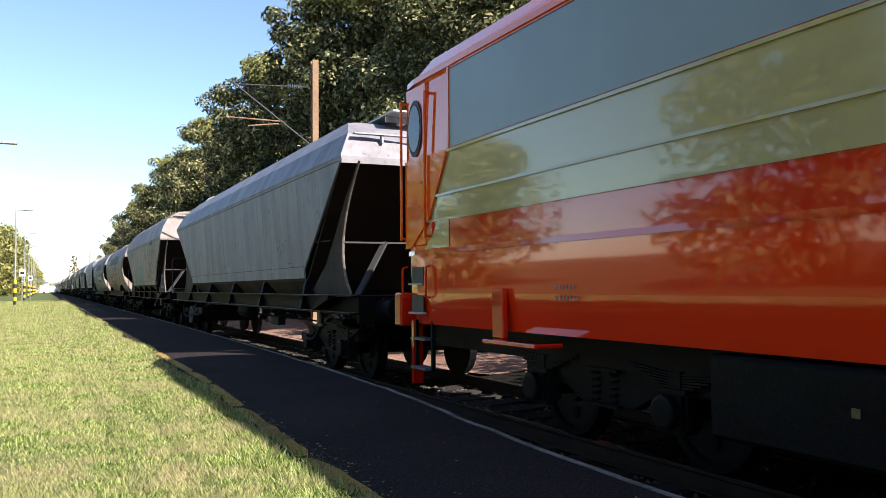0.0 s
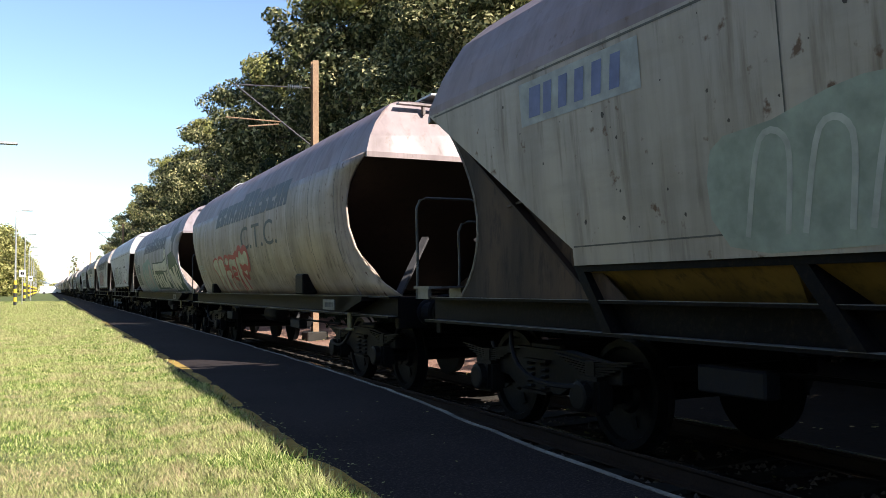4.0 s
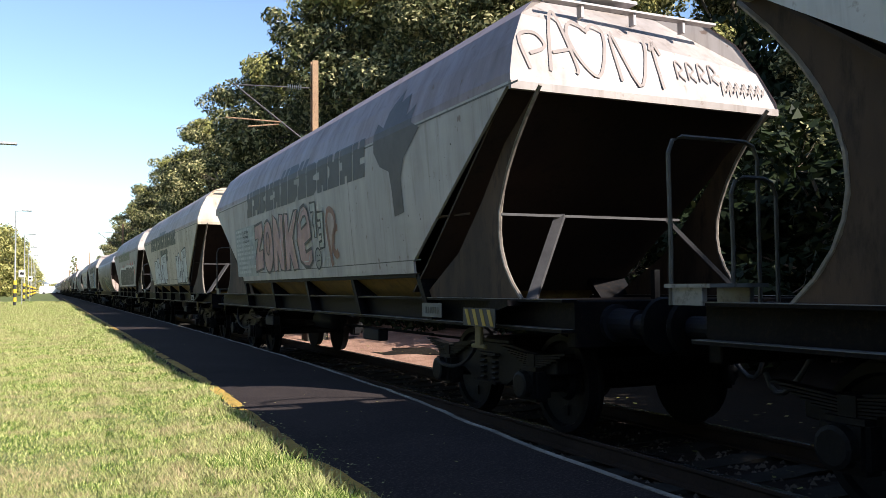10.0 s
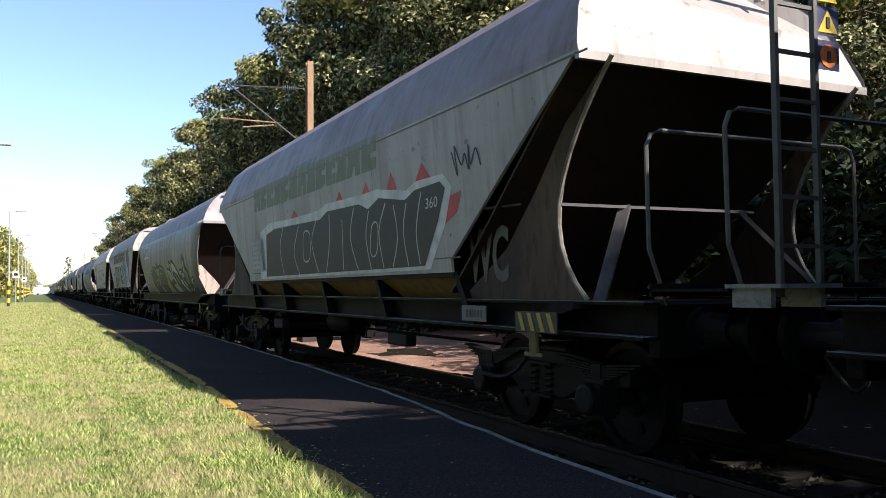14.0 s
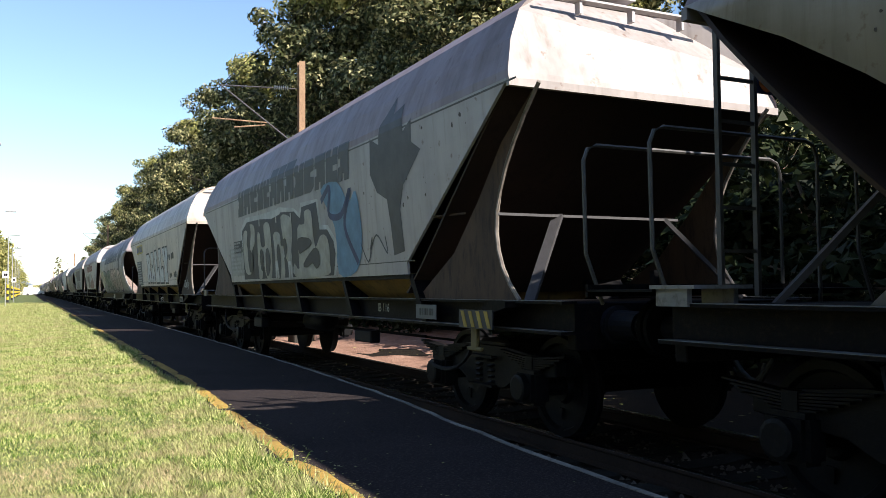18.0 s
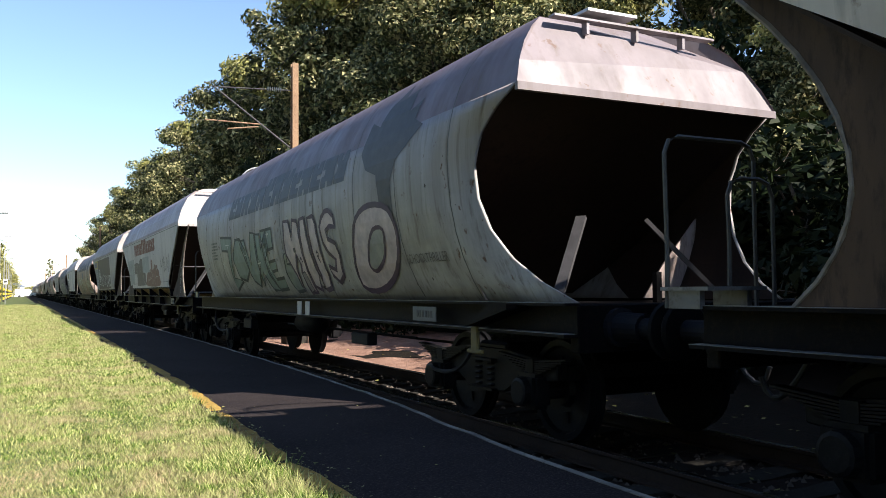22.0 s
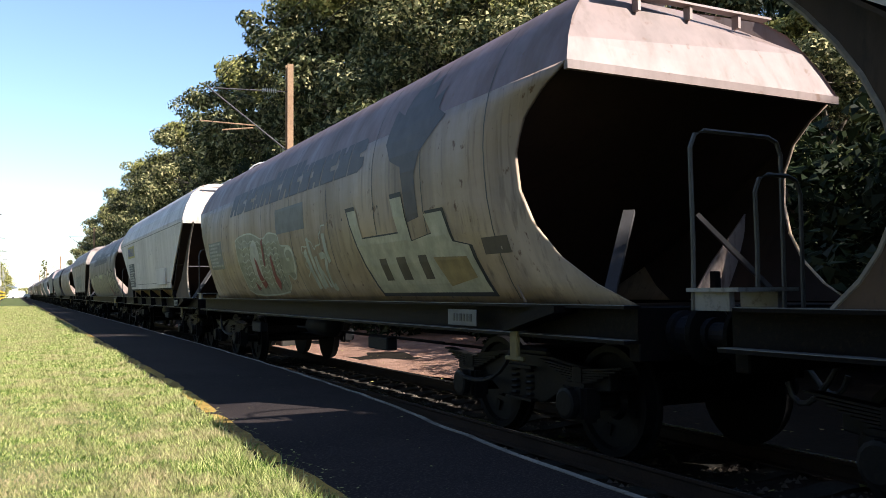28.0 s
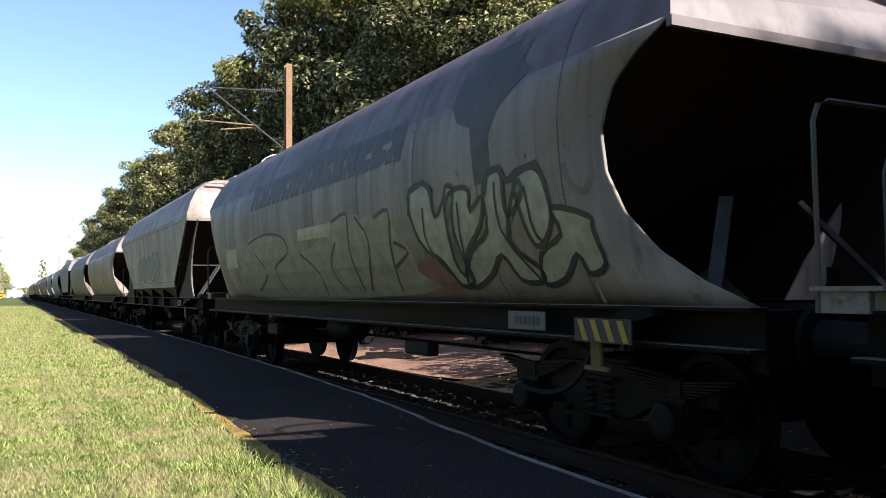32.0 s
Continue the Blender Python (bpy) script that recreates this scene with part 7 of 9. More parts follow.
line(9, [(-1.5, 2.6), (-1.9, 2.75), (-1.8, 2.4), (-2.3, 2.35), (-2.7, 2.65), (-2.4, 2.2), (-2.8, 1.7)], 0.09, blu2, 0.01)
scribble(9, -2.9, 1.68, 0.9, 0.4, 6, BLACK_SOFT, 9, 0.025)
text_plate(9, 4.7, 3.4, 1.65, 2.2, (0.29, 0.29, 0.28), (0.35, 0.35, 0.35), 6)
text_plate(9, 4.28, 3.55, 2.1, 2.33, (0.05, 0.05, 0.055), (0.3, 0.3, 0.3), 3)
words(9, "IB 116", (-3.4, -3.75, 1.1, 1.2), (0.25, 0.25, 0.2), plane=-1.43)
# white slab letters
sign_board(10, 4.75, 2.95, 2.72, 3.04, (0.42, 0.33, 0.08), (0.04, 0.07, 0.24))
text_plate(10, 4.9, 3.5, 1.57, 2.45, (0.06, 0.065, 0.075), (0.35, 0.35, 0.36), 9)
SLAB = dict(
    L=[(0, 1), (0.62, 1), (0.62, 0.78), (0.5, 0.7), (0.5, 0.42), (0.6, 0.32), (0.72, 0.44), (1, 0.44), (1, 0), (0, 0), (0, 0.28), (0.1, 0.36), (0.1, 0.68), (0, 0.76)],
    R=[(0, 1), (0.75, 1), (0.95, 0.88), (0.95, 0.62), (0.8, 0.48), (1, 0.3), (1, 0), (0.62, 0), (0.6, 0.22), (0.5, 0.3), (0.4, 0.22), (0.4, 0), (0, 0), (0, 0.25), (0.1, 0.35), (0.1, 0.7), (0, 0.78)],
    A=[(0.2, 1), (0.8, 1), (0.8, 0.6), (0.9, 0.35), (1, 0.3), (1, 0), (0.6, 0), (0.58, 0.2), (0.42, 0.2), (0.4, 0), (0, 0), (0, 0.3), (0.1, 0.35), (0.2, 0.6)],
    Y=[(0, 1), (0.42, 1), (0.42, 0.8), (0.5, 0.7), (0.58, 0.8), (0.58, 1), (1, 1), (1, 0.72), (0.85, 0.62), (0.72, 0.42), (0.72, 0.3), (0.8, 0.25), (0.8, 0), (0.2, 0), (0.2, 0.25), (0.28, 0.3), (0.28, 0.42), (0.15, 0.62), (0, 0.72)])
for ch_, yl_, yr_, z0_, z1_ in (("R", 1.97, 1.06, 1.66, 2.6), ("A", 0.9, 0.1, 1.65, 2.62), ("L", -0.12, -0.95, 1.64, 2.64), ("L", -1.08, -1.92, 1.63, 2.66), ("Y", -2.0, -2.95, 1.62, 2.66)):
    pts = [(yl_ + (yr_ - yl_) * u, z0_ + (z1_ - z0_) * v) for u, v in SLAB[ch_]]
    line(10, pts, 0.12, (0.02, 0.02, 0.022), 0.005, True, 1)
    shape(10, pts, (0.50, 0.50, 0.50), 0.009)
    if ch_ in "RA":
        blob(10, (yl_ + yr_) / 2 + 0.02, z0_ + (z1_ - z0_) * (0.74 if ch_ == "R" else 0.55), 0.07, 0.07, (0.02, 0.02, 0.022), 0.013, 8)
for y, z, r in ((-3.3, 2.36, 0.14), (-3.75, 2.36, 0.14), (-4.0, 2.38, 0.15), (-3.2, 1.82, 0.13), (-3.45, 1.83, 0.1), (-4.0, 1.83, 0.1), (-4.25, 1.83, 0.15)):
    blob(10, y, z, r, r * 0.7, (0.03, 0.03, 0.032))
words(10, "Rally", (-5.05, -5.8, 1.38, 1.66), (0.40, 0.39, 0.36), plane=-1.345, slant=0.3)
words(10, "L.R.P.D.", (-0.98, -1.75, 1.05, 1.17), (0.34, 0.34, 0.33), plane=-1.43)
# pink HUSO
teal11, ink11, flesh = (0.17, 0.215, 0.19), (0.032, 0.036, 0.036), (0.47, 0.375, 0.36)
shape(11, [(4.44, 2.47), (3.45, 2.41), (3.57, 2.17), (3.85, 1.64), (3.25, 1.57), (4.07, 1.39), (3.92, 1.81), (3.86, 2.17), (4.38, 2.2)], teal11, 0.006)
line(11, [(4.44, 2.47), (3.45, 2.41), (3.57, 2.17), (3.85, 1.64), (3.25, 1.57), (4.07, 1.39), (3.92, 1.81), (3.86, 2.17), (4.38, 2.2)], 0.055, ink11, 0.009, True, 1)
shape(11, [(3.51, 2.01), (3.14, 2.35), (2.77, 2.35), (2.46, 2.14), (2.46, 1.75), (2.95, 1.57), (3.38, 1.63)], teal11, 0.006)
line(11, [(3.51, 2.01), (3.14, 2.35), (2.77, 2.35), (2.46, 2.14), (2.46, 1.75), (2.95, 1.57), (3.38, 1.63)], 0.055, ink11, 0.009, True, 1)
shape(11, [(2.84, 2.32), (2.44, 2.31), (2.2, 1.84), (1.95, 2.42), (1.62, 2.38), (1.64, 1.81), (2.09, 1.46), (2.4, 1.56), (2.56, 1.95)], teal11, 0.006)
line(11, [(2.84, 2.32), (2.44, 2.31), (2.2, 1.84), (1.95, 2.42), (1.62, 2.38), (1.64, 1.81), (2.09, 1.46), (2.4, 1.56), (2.56, 1.95)], 0.055, ink11, 0.009, True, 1)
shape(11, [(1.67, 2.37), (1.32, 2.35), (1.34, 2.09), (0.87, 2.4), (0.86, 2.09), (1.22, 1.87), (0.96, 1.39), (1.35, 1.39), (1.56, 1.72), (1.8, 1.46)], teal11, 0.006)
line(11, [(1.67, 2.37), (1.32, 2.35), (1.34, 2.09), (0.87, 2.4), (0.86, 2.09), (1.22, 1.87), (0.96, 1.39), (1.35, 1.39), (1.56, 1.72), (1.8, 1.46)], 0.055, ink11, 0.009, True, 1)
shape(11, [(1.23, 2.4), (0.54, 2.4), (0.54, 2.08), (0.95, 2.06), (0.98, 1.86), (0.58, 1.88), (0.62, 1.72), (0.96, 1.7), (0.89, 1.57), (0.4, 1.59), (0.46, 1.41), (0.96, 1.39), (1.21, 1.66)], teal11, 0.006)
line(11, [(1.23, 2.4), (0.54, 2.4), (0.54, 2.08), (0.95, 2.06), (0.98, 1.86), (0.58, 1.88), (0.62, 1.72), (0.96, 1.7), (0.89, 1.57), (0.4, 1.59), (0.46, 1.41), (0.96, 1.39), (1.21, 1.66)], 0.055, ink11, 0.009, True, 1)
line(11, [(3.98, 2.29), (3.69, 2.28)], 0.02, (0.45, 0.46, 0.44), 0.012, False, 1)
line(11, [(3.82, 2.33), (3.81, 2.22)], 0.02, (0.45, 0.46, 0.44), 0.012, False, 1)
line(11, [(4.5, 1.95), (4.26, 1.85)], 0.02, (0.45, 0.46, 0.44), 0.012, False, 1)
line(11, [(4.23, 2.02), (4.5, 1.84)], 0.02, (0.45, 0.46, 0.44), 0.012, False, 1)
line(11, [(2.6, 2.13), (2.58, 2.03), (2.41, 2.04)], 0.02, (0.45, 0.46, 0.44), 0.012, False, 1)
line(11, [(1.74, 1.86), (1.51, 1.87)], 0.02, (0.45, 0.46, 0.44), 0.012, False, 1)
line(11, [(1.62, 1.92), (1.65, 1.79)], 0.02, (0.45, 0.46, 0.44), 0.012, False, 1)
line(11, [(1.18, 2.21), (1.08, 2.11), (1.03, 1.7)], 0.02, (0.45, 0.46, 0.44), 0.012, False, 1)
line(11, [(0.88, 2.32), (0.7, 2.32)], 0.02, (0.45, 0.46, 0.44), 0.012, False, 1)
line(11, [(0.8, 2.35), (0.8, 2.25)], 0.02, (0.45, 0.46, 0.44), 0.012, False, 1)
shape(11, [(0.03, 1.95), (-0.12, 1.97), (-0.02, 1.8), (-0.24, 1.79), (-0.34, 1.65), (-0.33, 1.44), (-0.38, 1.38), (0.02, 1.36), (0.13, 1.52), (0.16, 1.67)], (0.20, 0.22, 0.19), 0.0045)
line(11, [(0.03, 1.95), (-0.12, 1.97), (-0.02, 1.8), (-0.24, 1.79), (-0.34, 1.65), (-0.33, 1.44), (-0.38, 1.38), (0.02, 1.36), (0.13, 1.52), (0.16, 1.67)], 0.05, ink11, 0.0075, True, 1)
shape(11, [(-0.21, 2.45), (-0.48, 2.44), (-0.57, 2.16), (-0.68, 2.44), (-0.91, 2.41), (-0.96, 2.21), (-0.97, 1.96), (-0.96, 1.35), (-0.65, 1.34), (-0.66, 1.64), (-0.76, 1.76), (-0.66, 1.93), (-0.47, 1.71), (-0.42, 1.36), (-0.34, 1.65), (-0.24, 1.79), (-0.12, 1.97)], flesh, 0.008)
line(11, [(-0.21, 2.45), (-0.48, 2.44), (-0.57, 2.16), (-0.68, 2.44), (-0.91, 2.41), (-0.96, 2.21), (-0.97, 1.96), (-0.96, 1.35), (-0.65, 1.34), (-0.66, 1.64), (-0.76, 1.76), (-0.66, 1.93), (-0.47, 1.71), (-0.42, 1.36), (-0.34, 1.65), (-0.24, 1.79), (-0.12, 1.97)], 0.07, (0.06, 0.03, 0.055), 0.011, True, 1)
shape(11, [(-1.05, 2.42), (-1.27, 2.43), (-1.32, 2.19), (-1.39, 1.72), (-1.42, 1.58), (-1.33, 1.5), (-1.23, 1.38), (-1.02, 1.44), (-1, 1.75), (-1.02, 2.11)], flesh, 0.008)
line(11, [(-1.05, 2.42), (-1.27, 2.43), (-1.32, 2.19), (-1.39, 1.72), (-1.42, 1.58), (-1.33, 1.5), (-1.23, 1.38), (-1.02, 1.44), (-1, 1.75), (-1.02, 2.11)], 0.07, (0.06, 0.03, 0.055), 0.011, True, 1)
shape(11, [(-1.43, 2.41), (-1.68, 2.42), (-1.77, 2.31), (-1.81, 1.96), (-1.83, 1.59), (-1.71, 1.41), (-1.45, 1.38), (-1.34, 1.44), (-1.51, 1.61), (-1.46, 1.94)], flesh, 0.008)
line(11, [(-1.43, 2.41), (-1.68, 2.42), (-1.77, 2.31), (-1.81, 1.96), (-1.83, 1.59), (-1.71, 1.41), (-1.45, 1.38), (-1.34, 1.44), (-1.51, 1.61), (-1.46, 1.94)], 0.07, (0.06, 0.03, 0.055), 0.011, True, 1)
shape(11, [(-1.95, 2.25), (-2.05, 2.36), (-2.23, 2.44), (-2.37, 2.44), (-2.53, 2.35), (-2.56, 2.21), (-2.37, 2.23), (-2.19, 2.18), (-2.21, 2.07), (-2.48, 2), (-2.54, 1.84), (-2.42, 1.57), (-2.18, 1.48), (-2, 1.59), (-1.99, 1.71), (-2.22, 1.65), (-2.34, 1.79), (-2.15, 1.88), (-2, 2.02)], flesh, 0.008)
line(11, [(-1.95, 2.25), (-2.05, 2.36), (-2.23, 2.44), (-2.37, 2.44), (-2.53, 2.35), (-2.56, 2.21), (-2.37, 2.23), (-2.19, 2.18), (-2.21, 2.07), (-2.48, 2), (-2.54, 1.84), (-2.42, 1.57), (-2.18, 1.48), (-2, 1.59), (-1.99, 1.71), (-2.22, 1.65), (-2.34, 1.79), (-2.15, 1.88), (-2, 2.02)], 0.07, (0.06, 0.03, 0.055), 0.011, True, 1)
shape(11, [(-0.66, 1.64), (-0.83, 1.66), (-0.88, 1.38), (-0.7, 1.35)], (0.30, 0.26, 0.24), 0.013)
line(11, [(-0.66, 1.64), (-0.83, 1.66), (-0.88, 1.38), (-0.7, 1.35)], 0.03, (0.05, 0.03, 0.045), 0.016, True, 1)
shape(11, [(-1.33, 1.5), (-1.44, 1.61), (-1.45, 1.44), (-1.35, 1.42)], (0.30, 0.26, 0.24), 0.013)
line(11, [(-1.33, 1.5), (-1.44, 1.61), (-1.45, 1.44), (-1.35, 1.42)], 0.03, (0.05, 0.03, 0.045), 0.016, True, 1)
line(11, [(-0.79, 1.85), (-0.85, 1.87), (-0.87, 1.8)], 0.035, (0.05, 0.03, 0.045), 0.013, False, 1)
line(11, [(-1.63, 1.9), (-1.66, 1.93), (-1.7, 1.9), (-1.67, 1.86), (-1.62, 1.87), (-1.69, 1.77)], 0.035, (0.05, 0.03, 0.045), 0.013, False, 1)
shape(11, [(-0.57, 2.02), (-0.68, 2.03), (-0.68, 1.96), (-0.57, 1.95)], (0.045, 0.035, 0.045), 0.013)
block_word(11, 3.65, -3.0, 2.76, 3.16, (0.055, 0.055, 0.065))
leaf_logo(11, -4.3, 2.1, 3.75, (0.05, 0.045, 0.05), 1.5)
shape(11, curve_pts([(-3.1, 1.88), (-3.36, 2.25), (-3.82, 2.37), (-4.37, 2.28), (-4.52, 1.95), (-4.2, 1.58), (-3.53, 1.38), (-2.95, 1.43)], 3, True), flesh, 0.009)
line(11, [(-3.1, 1.88), (-3.36, 2.25), (-3.82, 2.37), (-4.37, 2.28), (-4.52, 1.95), (-4.2, 1.58), (-3.53, 1.38), (-2.95, 1.43)], 0.07, (0.06, 0.03, 0.055), 0.012, True, 3)
shape(11, curve_pts([(-3.6, 1.86), (-3.86, 2.08), (-4.16, 2.06), (-4.05, 1.78), (-3.68, 1.61), (-3.49, 1.66)], 3, True), (0.26, 0.25, 0.225), 0.013)
line(11, [(-3.6, 1.86), (-3.86, 2.08), (-4.16, 2.06), (-4.05, 1.78), (-3.68, 1.61), (-3.49, 1.66)], 0.05, (0.06, 0.03, 0.055), 0.016, True, 3)
words(11, "SCHOCKTHRILLER", (-4.6, -5.6, 1.66, 1.76), (0.12, 0.105, 0.09))
text_plate(11, 5.4, 4.65, 2.0, 2.42, None, (0.09, 0.1, 0.09), 6)
for y in (-0.75, -1.15):
    part("sill_stripe", boxes((-1.424, -1.412, y - 0.1, y + 0.09, 1.02, 1.22)), ink((0.40, 0.38, 0.36)), WAGONS[11])
# red-brown letters and blotches
shape(12, [(5.25, 2.55), (3.22, 2.57), (3.39, 1.7), (4.76, 1.63)], (0.27, 0.275, 0.265), 0.004)
shape(12, [(0.93, 2.55), (-0.72, 2.54), (-0.69, 2.02), (0.98, 2.04)], (0.30, 0.305, 0.30), 0.0075)
shape(12, [(3.18, 2.39), (2.63, 2.43), (1.78, 2.37), (1.7, 2.47), (1.38, 2.53), (0.91, 2.5), (0.98, 2.04), (0.34, 2.03), (0.32, 1.61), (2.6, 1.6), (2.58, 2.02), (3.24, 2.04)], (0.12, 0.10, 0.085), 0.005)
rustp = (0.19, 0.095, 0.068)
shape(12, curve_pts([(0.17, 1.6), (0.07, 1.83), (-0.17, 2.01), (-0.45, 2.04), (-0.69, 2.03), (-0.78, 2.12), (-1.04, 2.12), (-1.1, 2.35), (-1.23, 2.43), (-1.48, 2.32), (-1.38, 2.1), (-1.6, 2.1), (-1.75, 2.21), (-1.96, 2.24), (-1.98, 2.11), (-2.07, 2.21), (-2.24, 2.2), (-2.43, 2.2), (-2.5, 2.09), (-2.68, 2.05), (-2.76, 1.89), (-2.73, 1.57)], 3, True), rustp, 0.005)
line(12, [(-0.27, 1.67), (-0.34, 1.8), (-0.49, 1.88)], 0.028, (0.33, 0.28, 0.245), 0.009, False, 3)
line(12, [(-0.75, 2.08), (-1.1, 2.02), (-1.15, 1.91), (-1.07, 1.81), (-0.75, 1.85)], 0.028, (0.33, 0.28, 0.245), 0.009, False, 3)
line(12, [(-1.3, 2.33), (-1.4, 2.3), (-1.28, 2.08), (-1.33, 2.04)], 0.028, (0.33, 0.28, 0.245), 0.009, False, 3)
line(12, [(-1.22, 1.93), (-1.36, 1.88), (-1.47, 1.61)], 0.028, (0.33, 0.28, 0.245), 0.009, False, 3)
line(12, [(-1.62, 1.98), (-1.64, 1.78), (-1.78, 1.62)], 0.028, (0.33, 0.28, 0.245), 0.009, False, 3)
line(12, [(-1.71, 2.11), (-1.87, 2.16)], 0.028, (0.33, 0.28, 0.245), 0.009, False, 3)
line(12, [(-1.78, 1.77), (-1.83, 1.91)], 0.028, (0.33, 0.28, 0.245), 0.009, False, 3)
line(12, [(-1.97, 1.81), (-2.21, 1.86), (-2.48, 1.84)], 0.028, (0.33, 0.28, 0.245), 0.009, False, 3)
line(12, [(-2.16, 2.05), (-2.43, 2.12), (-2.28, 2.01)], 0.028, (0.33, 0.28, 0.245), 0.009, False, 3)
line(12, [(-1.09, 1.73), (-1.16, 1.65)], 0.028, (0.33, 0.28, 0.245), 0.009, False, 3)
line(12, [(-0.42, 1.76), (-0.74, 1.8)], 0.028, (0.33, 0.28, 0.245), 0.009, False, 3)
line(12, [(2.25, 2.34), (2.37, 1.97), (2.45, 1.6)], 0.022, (0.34, 0.32, 0.28), 0.009, False, 3)
line(12, [(1.69, 2.29), (1.61, 2.19), (1.68, 2.04)], 0.022, (0.34, 0.32, 0.28), 0.009, False, 3)
line(12, [(0.92, 1.9), (0.75, 1.99), (0.89, 1.79), (0.47, 1.62)], 0.022, (0.34, 0.32, 0.28), 0.009, False, 3)
line(12, [(0.54, 2.02), (0.48, 1.81)], 0.022, (0.34, 0.32, 0.28), 0.009, False, 3)
line(12, [(2.79, 2.33), (2.75, 2.09)], 0.022, (0.34, 0.32, 0.28), 0.009, False, 3)
line(12, [(2.2, 1.96), (2.2, 1.76)], 0.022, (0.34, 0.32, 0.28), 0.009, False, 3)
rb = (0.17, 0.055, 0.045)
block_word(12, 2.95, -2.2, 2.66, 3.04, rb)
scribble(12, -3.2, 1.9, 1.5, 0.6, 8, (0.07, 0.07, 0.07), 12, 0.035)
for q, z in zip("LAPD", (2.02, 1.8, 1.58, 1.36)):
    words(12, q, (-5.82, -5.94, z, z + 0.17), (0.33, 0.33, 0.31), plane=-1.345)
# dark patch and white letters; a brown cog further on
sign_board(13, 5.3, 3.6, 2.66, 3.06, (0.45, 0.36, 0.06), (0.03, 0.05, 0.26))
shape(13, [(4.9, 1.57), (5.25, 2.6), (3.55, 2.6), (3.55, 1.57)], (0.19, 0.20, 0.22), 0.004, "data_panel")
text_plate(13, 4.6, 3.6, 1.62, 2.45, None, (0.36, 0.37, 0.38), 9)
words(13, "CAPACITE 94 m", (4.2, 3.62, 1.96, 2.05), (0.42, 0.43, 0.44), 0.009)
shape(13, [(3.5, 1.57), (3.5, 3.05), (-0.8, 3.05), (-3.0, 3.05), (-2.9, 1.57)], (0.07, 0.055, 0.05), 0.004)
piece(13, "CO0LiO!", (3.3, -0.6, 1.7, 2.3), (0.42, 0.42, 0.41), (0.03, 0.03, 0.03), 0.05)
words(13, "LAPD.", (-1.0, -3.4, 1.66, 2.2), (0.42, 0.42, 0.41), fat=0.01)
blob(13, 2.6, 2.25, 0.35, 0.35, (0.42, 0.42, 0.41), 0.009, 20)
for a in range(10):
    blob(13, 2.6 + 0.24 * math.cos(a * 0.628), 2.25 + 0.24 * math.sin(a * 0.628), 0.05, 0.05, BLACK, 0.013, 8)
words(13, "LAPD.LAC", (0.5, -1.2, 1.06, 1.2), (0.34, 0.34, 0.33), plane=-1.43)
# ochre wagon
moss, chalky = (0.27, 0.255, 0.185), (0.46, 0.45, 0.36)
shape(14, curve_pts([(3.48, 2.22), (3.4, 2.35), (2.9, 2.4), (2.42, 2.4), (2.08, 2.35), (1.61, 2.26), (1.25, 2.33), (0.92, 2.31), (0.69, 2.26), (0.61, 2.11), (0.39, 2.09), (0.1, 2.05), (-0.01, 1.86), (0.15, 1.65), (0.39, 1.57), (0.61, 1.66), (0.96, 1.38), (3.21, 1.35), (3.42, 1.67)], 3, True), moss, 0.005)
line(14, [(3.48, 2.22), (3.4, 2.35), (2.9, 2.4), (2.42, 2.4), (2.08, 2.35), (1.61, 2.26), (1.25, 2.33), (0.92, 2.31), (0.69, 2.26), (0.61, 2.11), (0.39, 2.09), (0.1, 2.05), (-0.01, 1.86), (0.15, 1.65), (0.39, 1.57), (0.61, 1.66), (0.96, 1.38), (3.21, 1.35), (3.42, 1.67)], 0.025, chalky, 0.008, True, 3)
line(14, [(3.29, 2.33), (3.05, 2.25), (2.79, 2.3), (2.57, 2.23), (2.34, 2.27), (2.14, 2.2), (1.94, 2.24), (1.76, 2.18), (1.57, 2.22), (1.41, 2.16), (1.23, 2.2), (1.09, 2.15), (0.92, 2.18), (0.79, 2.13)], 0.016, chalky, 0.008, False, 3)
line(14, [(3.25, 2.21), (3.01, 2.14), (2.75, 2.18), (2.55, 2.12), (2.31, 2.16), (2.12, 2.1), (1.91, 2.14), (1.74, 2.08), (1.55, 2.12), (1.39, 2.07), (1.22, 2.11), (1.08, 2.06), (0.91, 2.09), (0.78, 2.04)], 0.016, chalky, 0.008, False, 3)
line(14, [(3.22, 2.09), (3, 2.02), (2.74, 2.07), (2.53, 2.01), (2.3, 2.05), (2.11, 2), (1.9, 2.04), (1.73, 1.99), (1.54, 2.03), (1.38, 1.98), (1.21, 2.02), (1.06, 1.97), (0.9, 2), (0.77, 1.96)], 0.016, chalky, 0.008, False, 3)
line(14, [(3.21, 1.97), (2.98, 1.91), (2.72, 1.96), (2.52, 1.9), (2.28, 1.95), (2.1, 1.9), (1.88, 1.94), (1.72, 1.89), (1.52, 1.93), (1.38, 1.88), (1.19, 1.92), (1.06, 1.88), (0.89, 1.92), (0.77, 1.87)], 0.016, chalky, 0.008, False, 3)
line(14, [(3.2, 1.86), (2.99, 1.8), (2.72, 1.85), (2.53, 1.8), (2.28, 1.85), (2.11, 1.79), (1.89, 1.84), (1.73, 1.79), (1.53, 1.84), (1.38, 1.79), (1.2, 1.83), (1.06, 1.79), (0.89, 1.83), (0.77, 1.79)], 0.016, chalky, 0.008, False, 3)
line(14, [(3.21, 1.74), (3, 1.69), (2.73, 1.74), (2.53, 1.69), (2.29, 1.74), (2.11, 1.69), (1.89, 1.74), (1.73, 1.7), (1.53, 1.74), (1.38, 1.7), (1.2, 1.74), (1.07, 1.7), (0.9, 1.74), (0.77, 1.7)], 0.016, chalky, 0.008, False, 3)
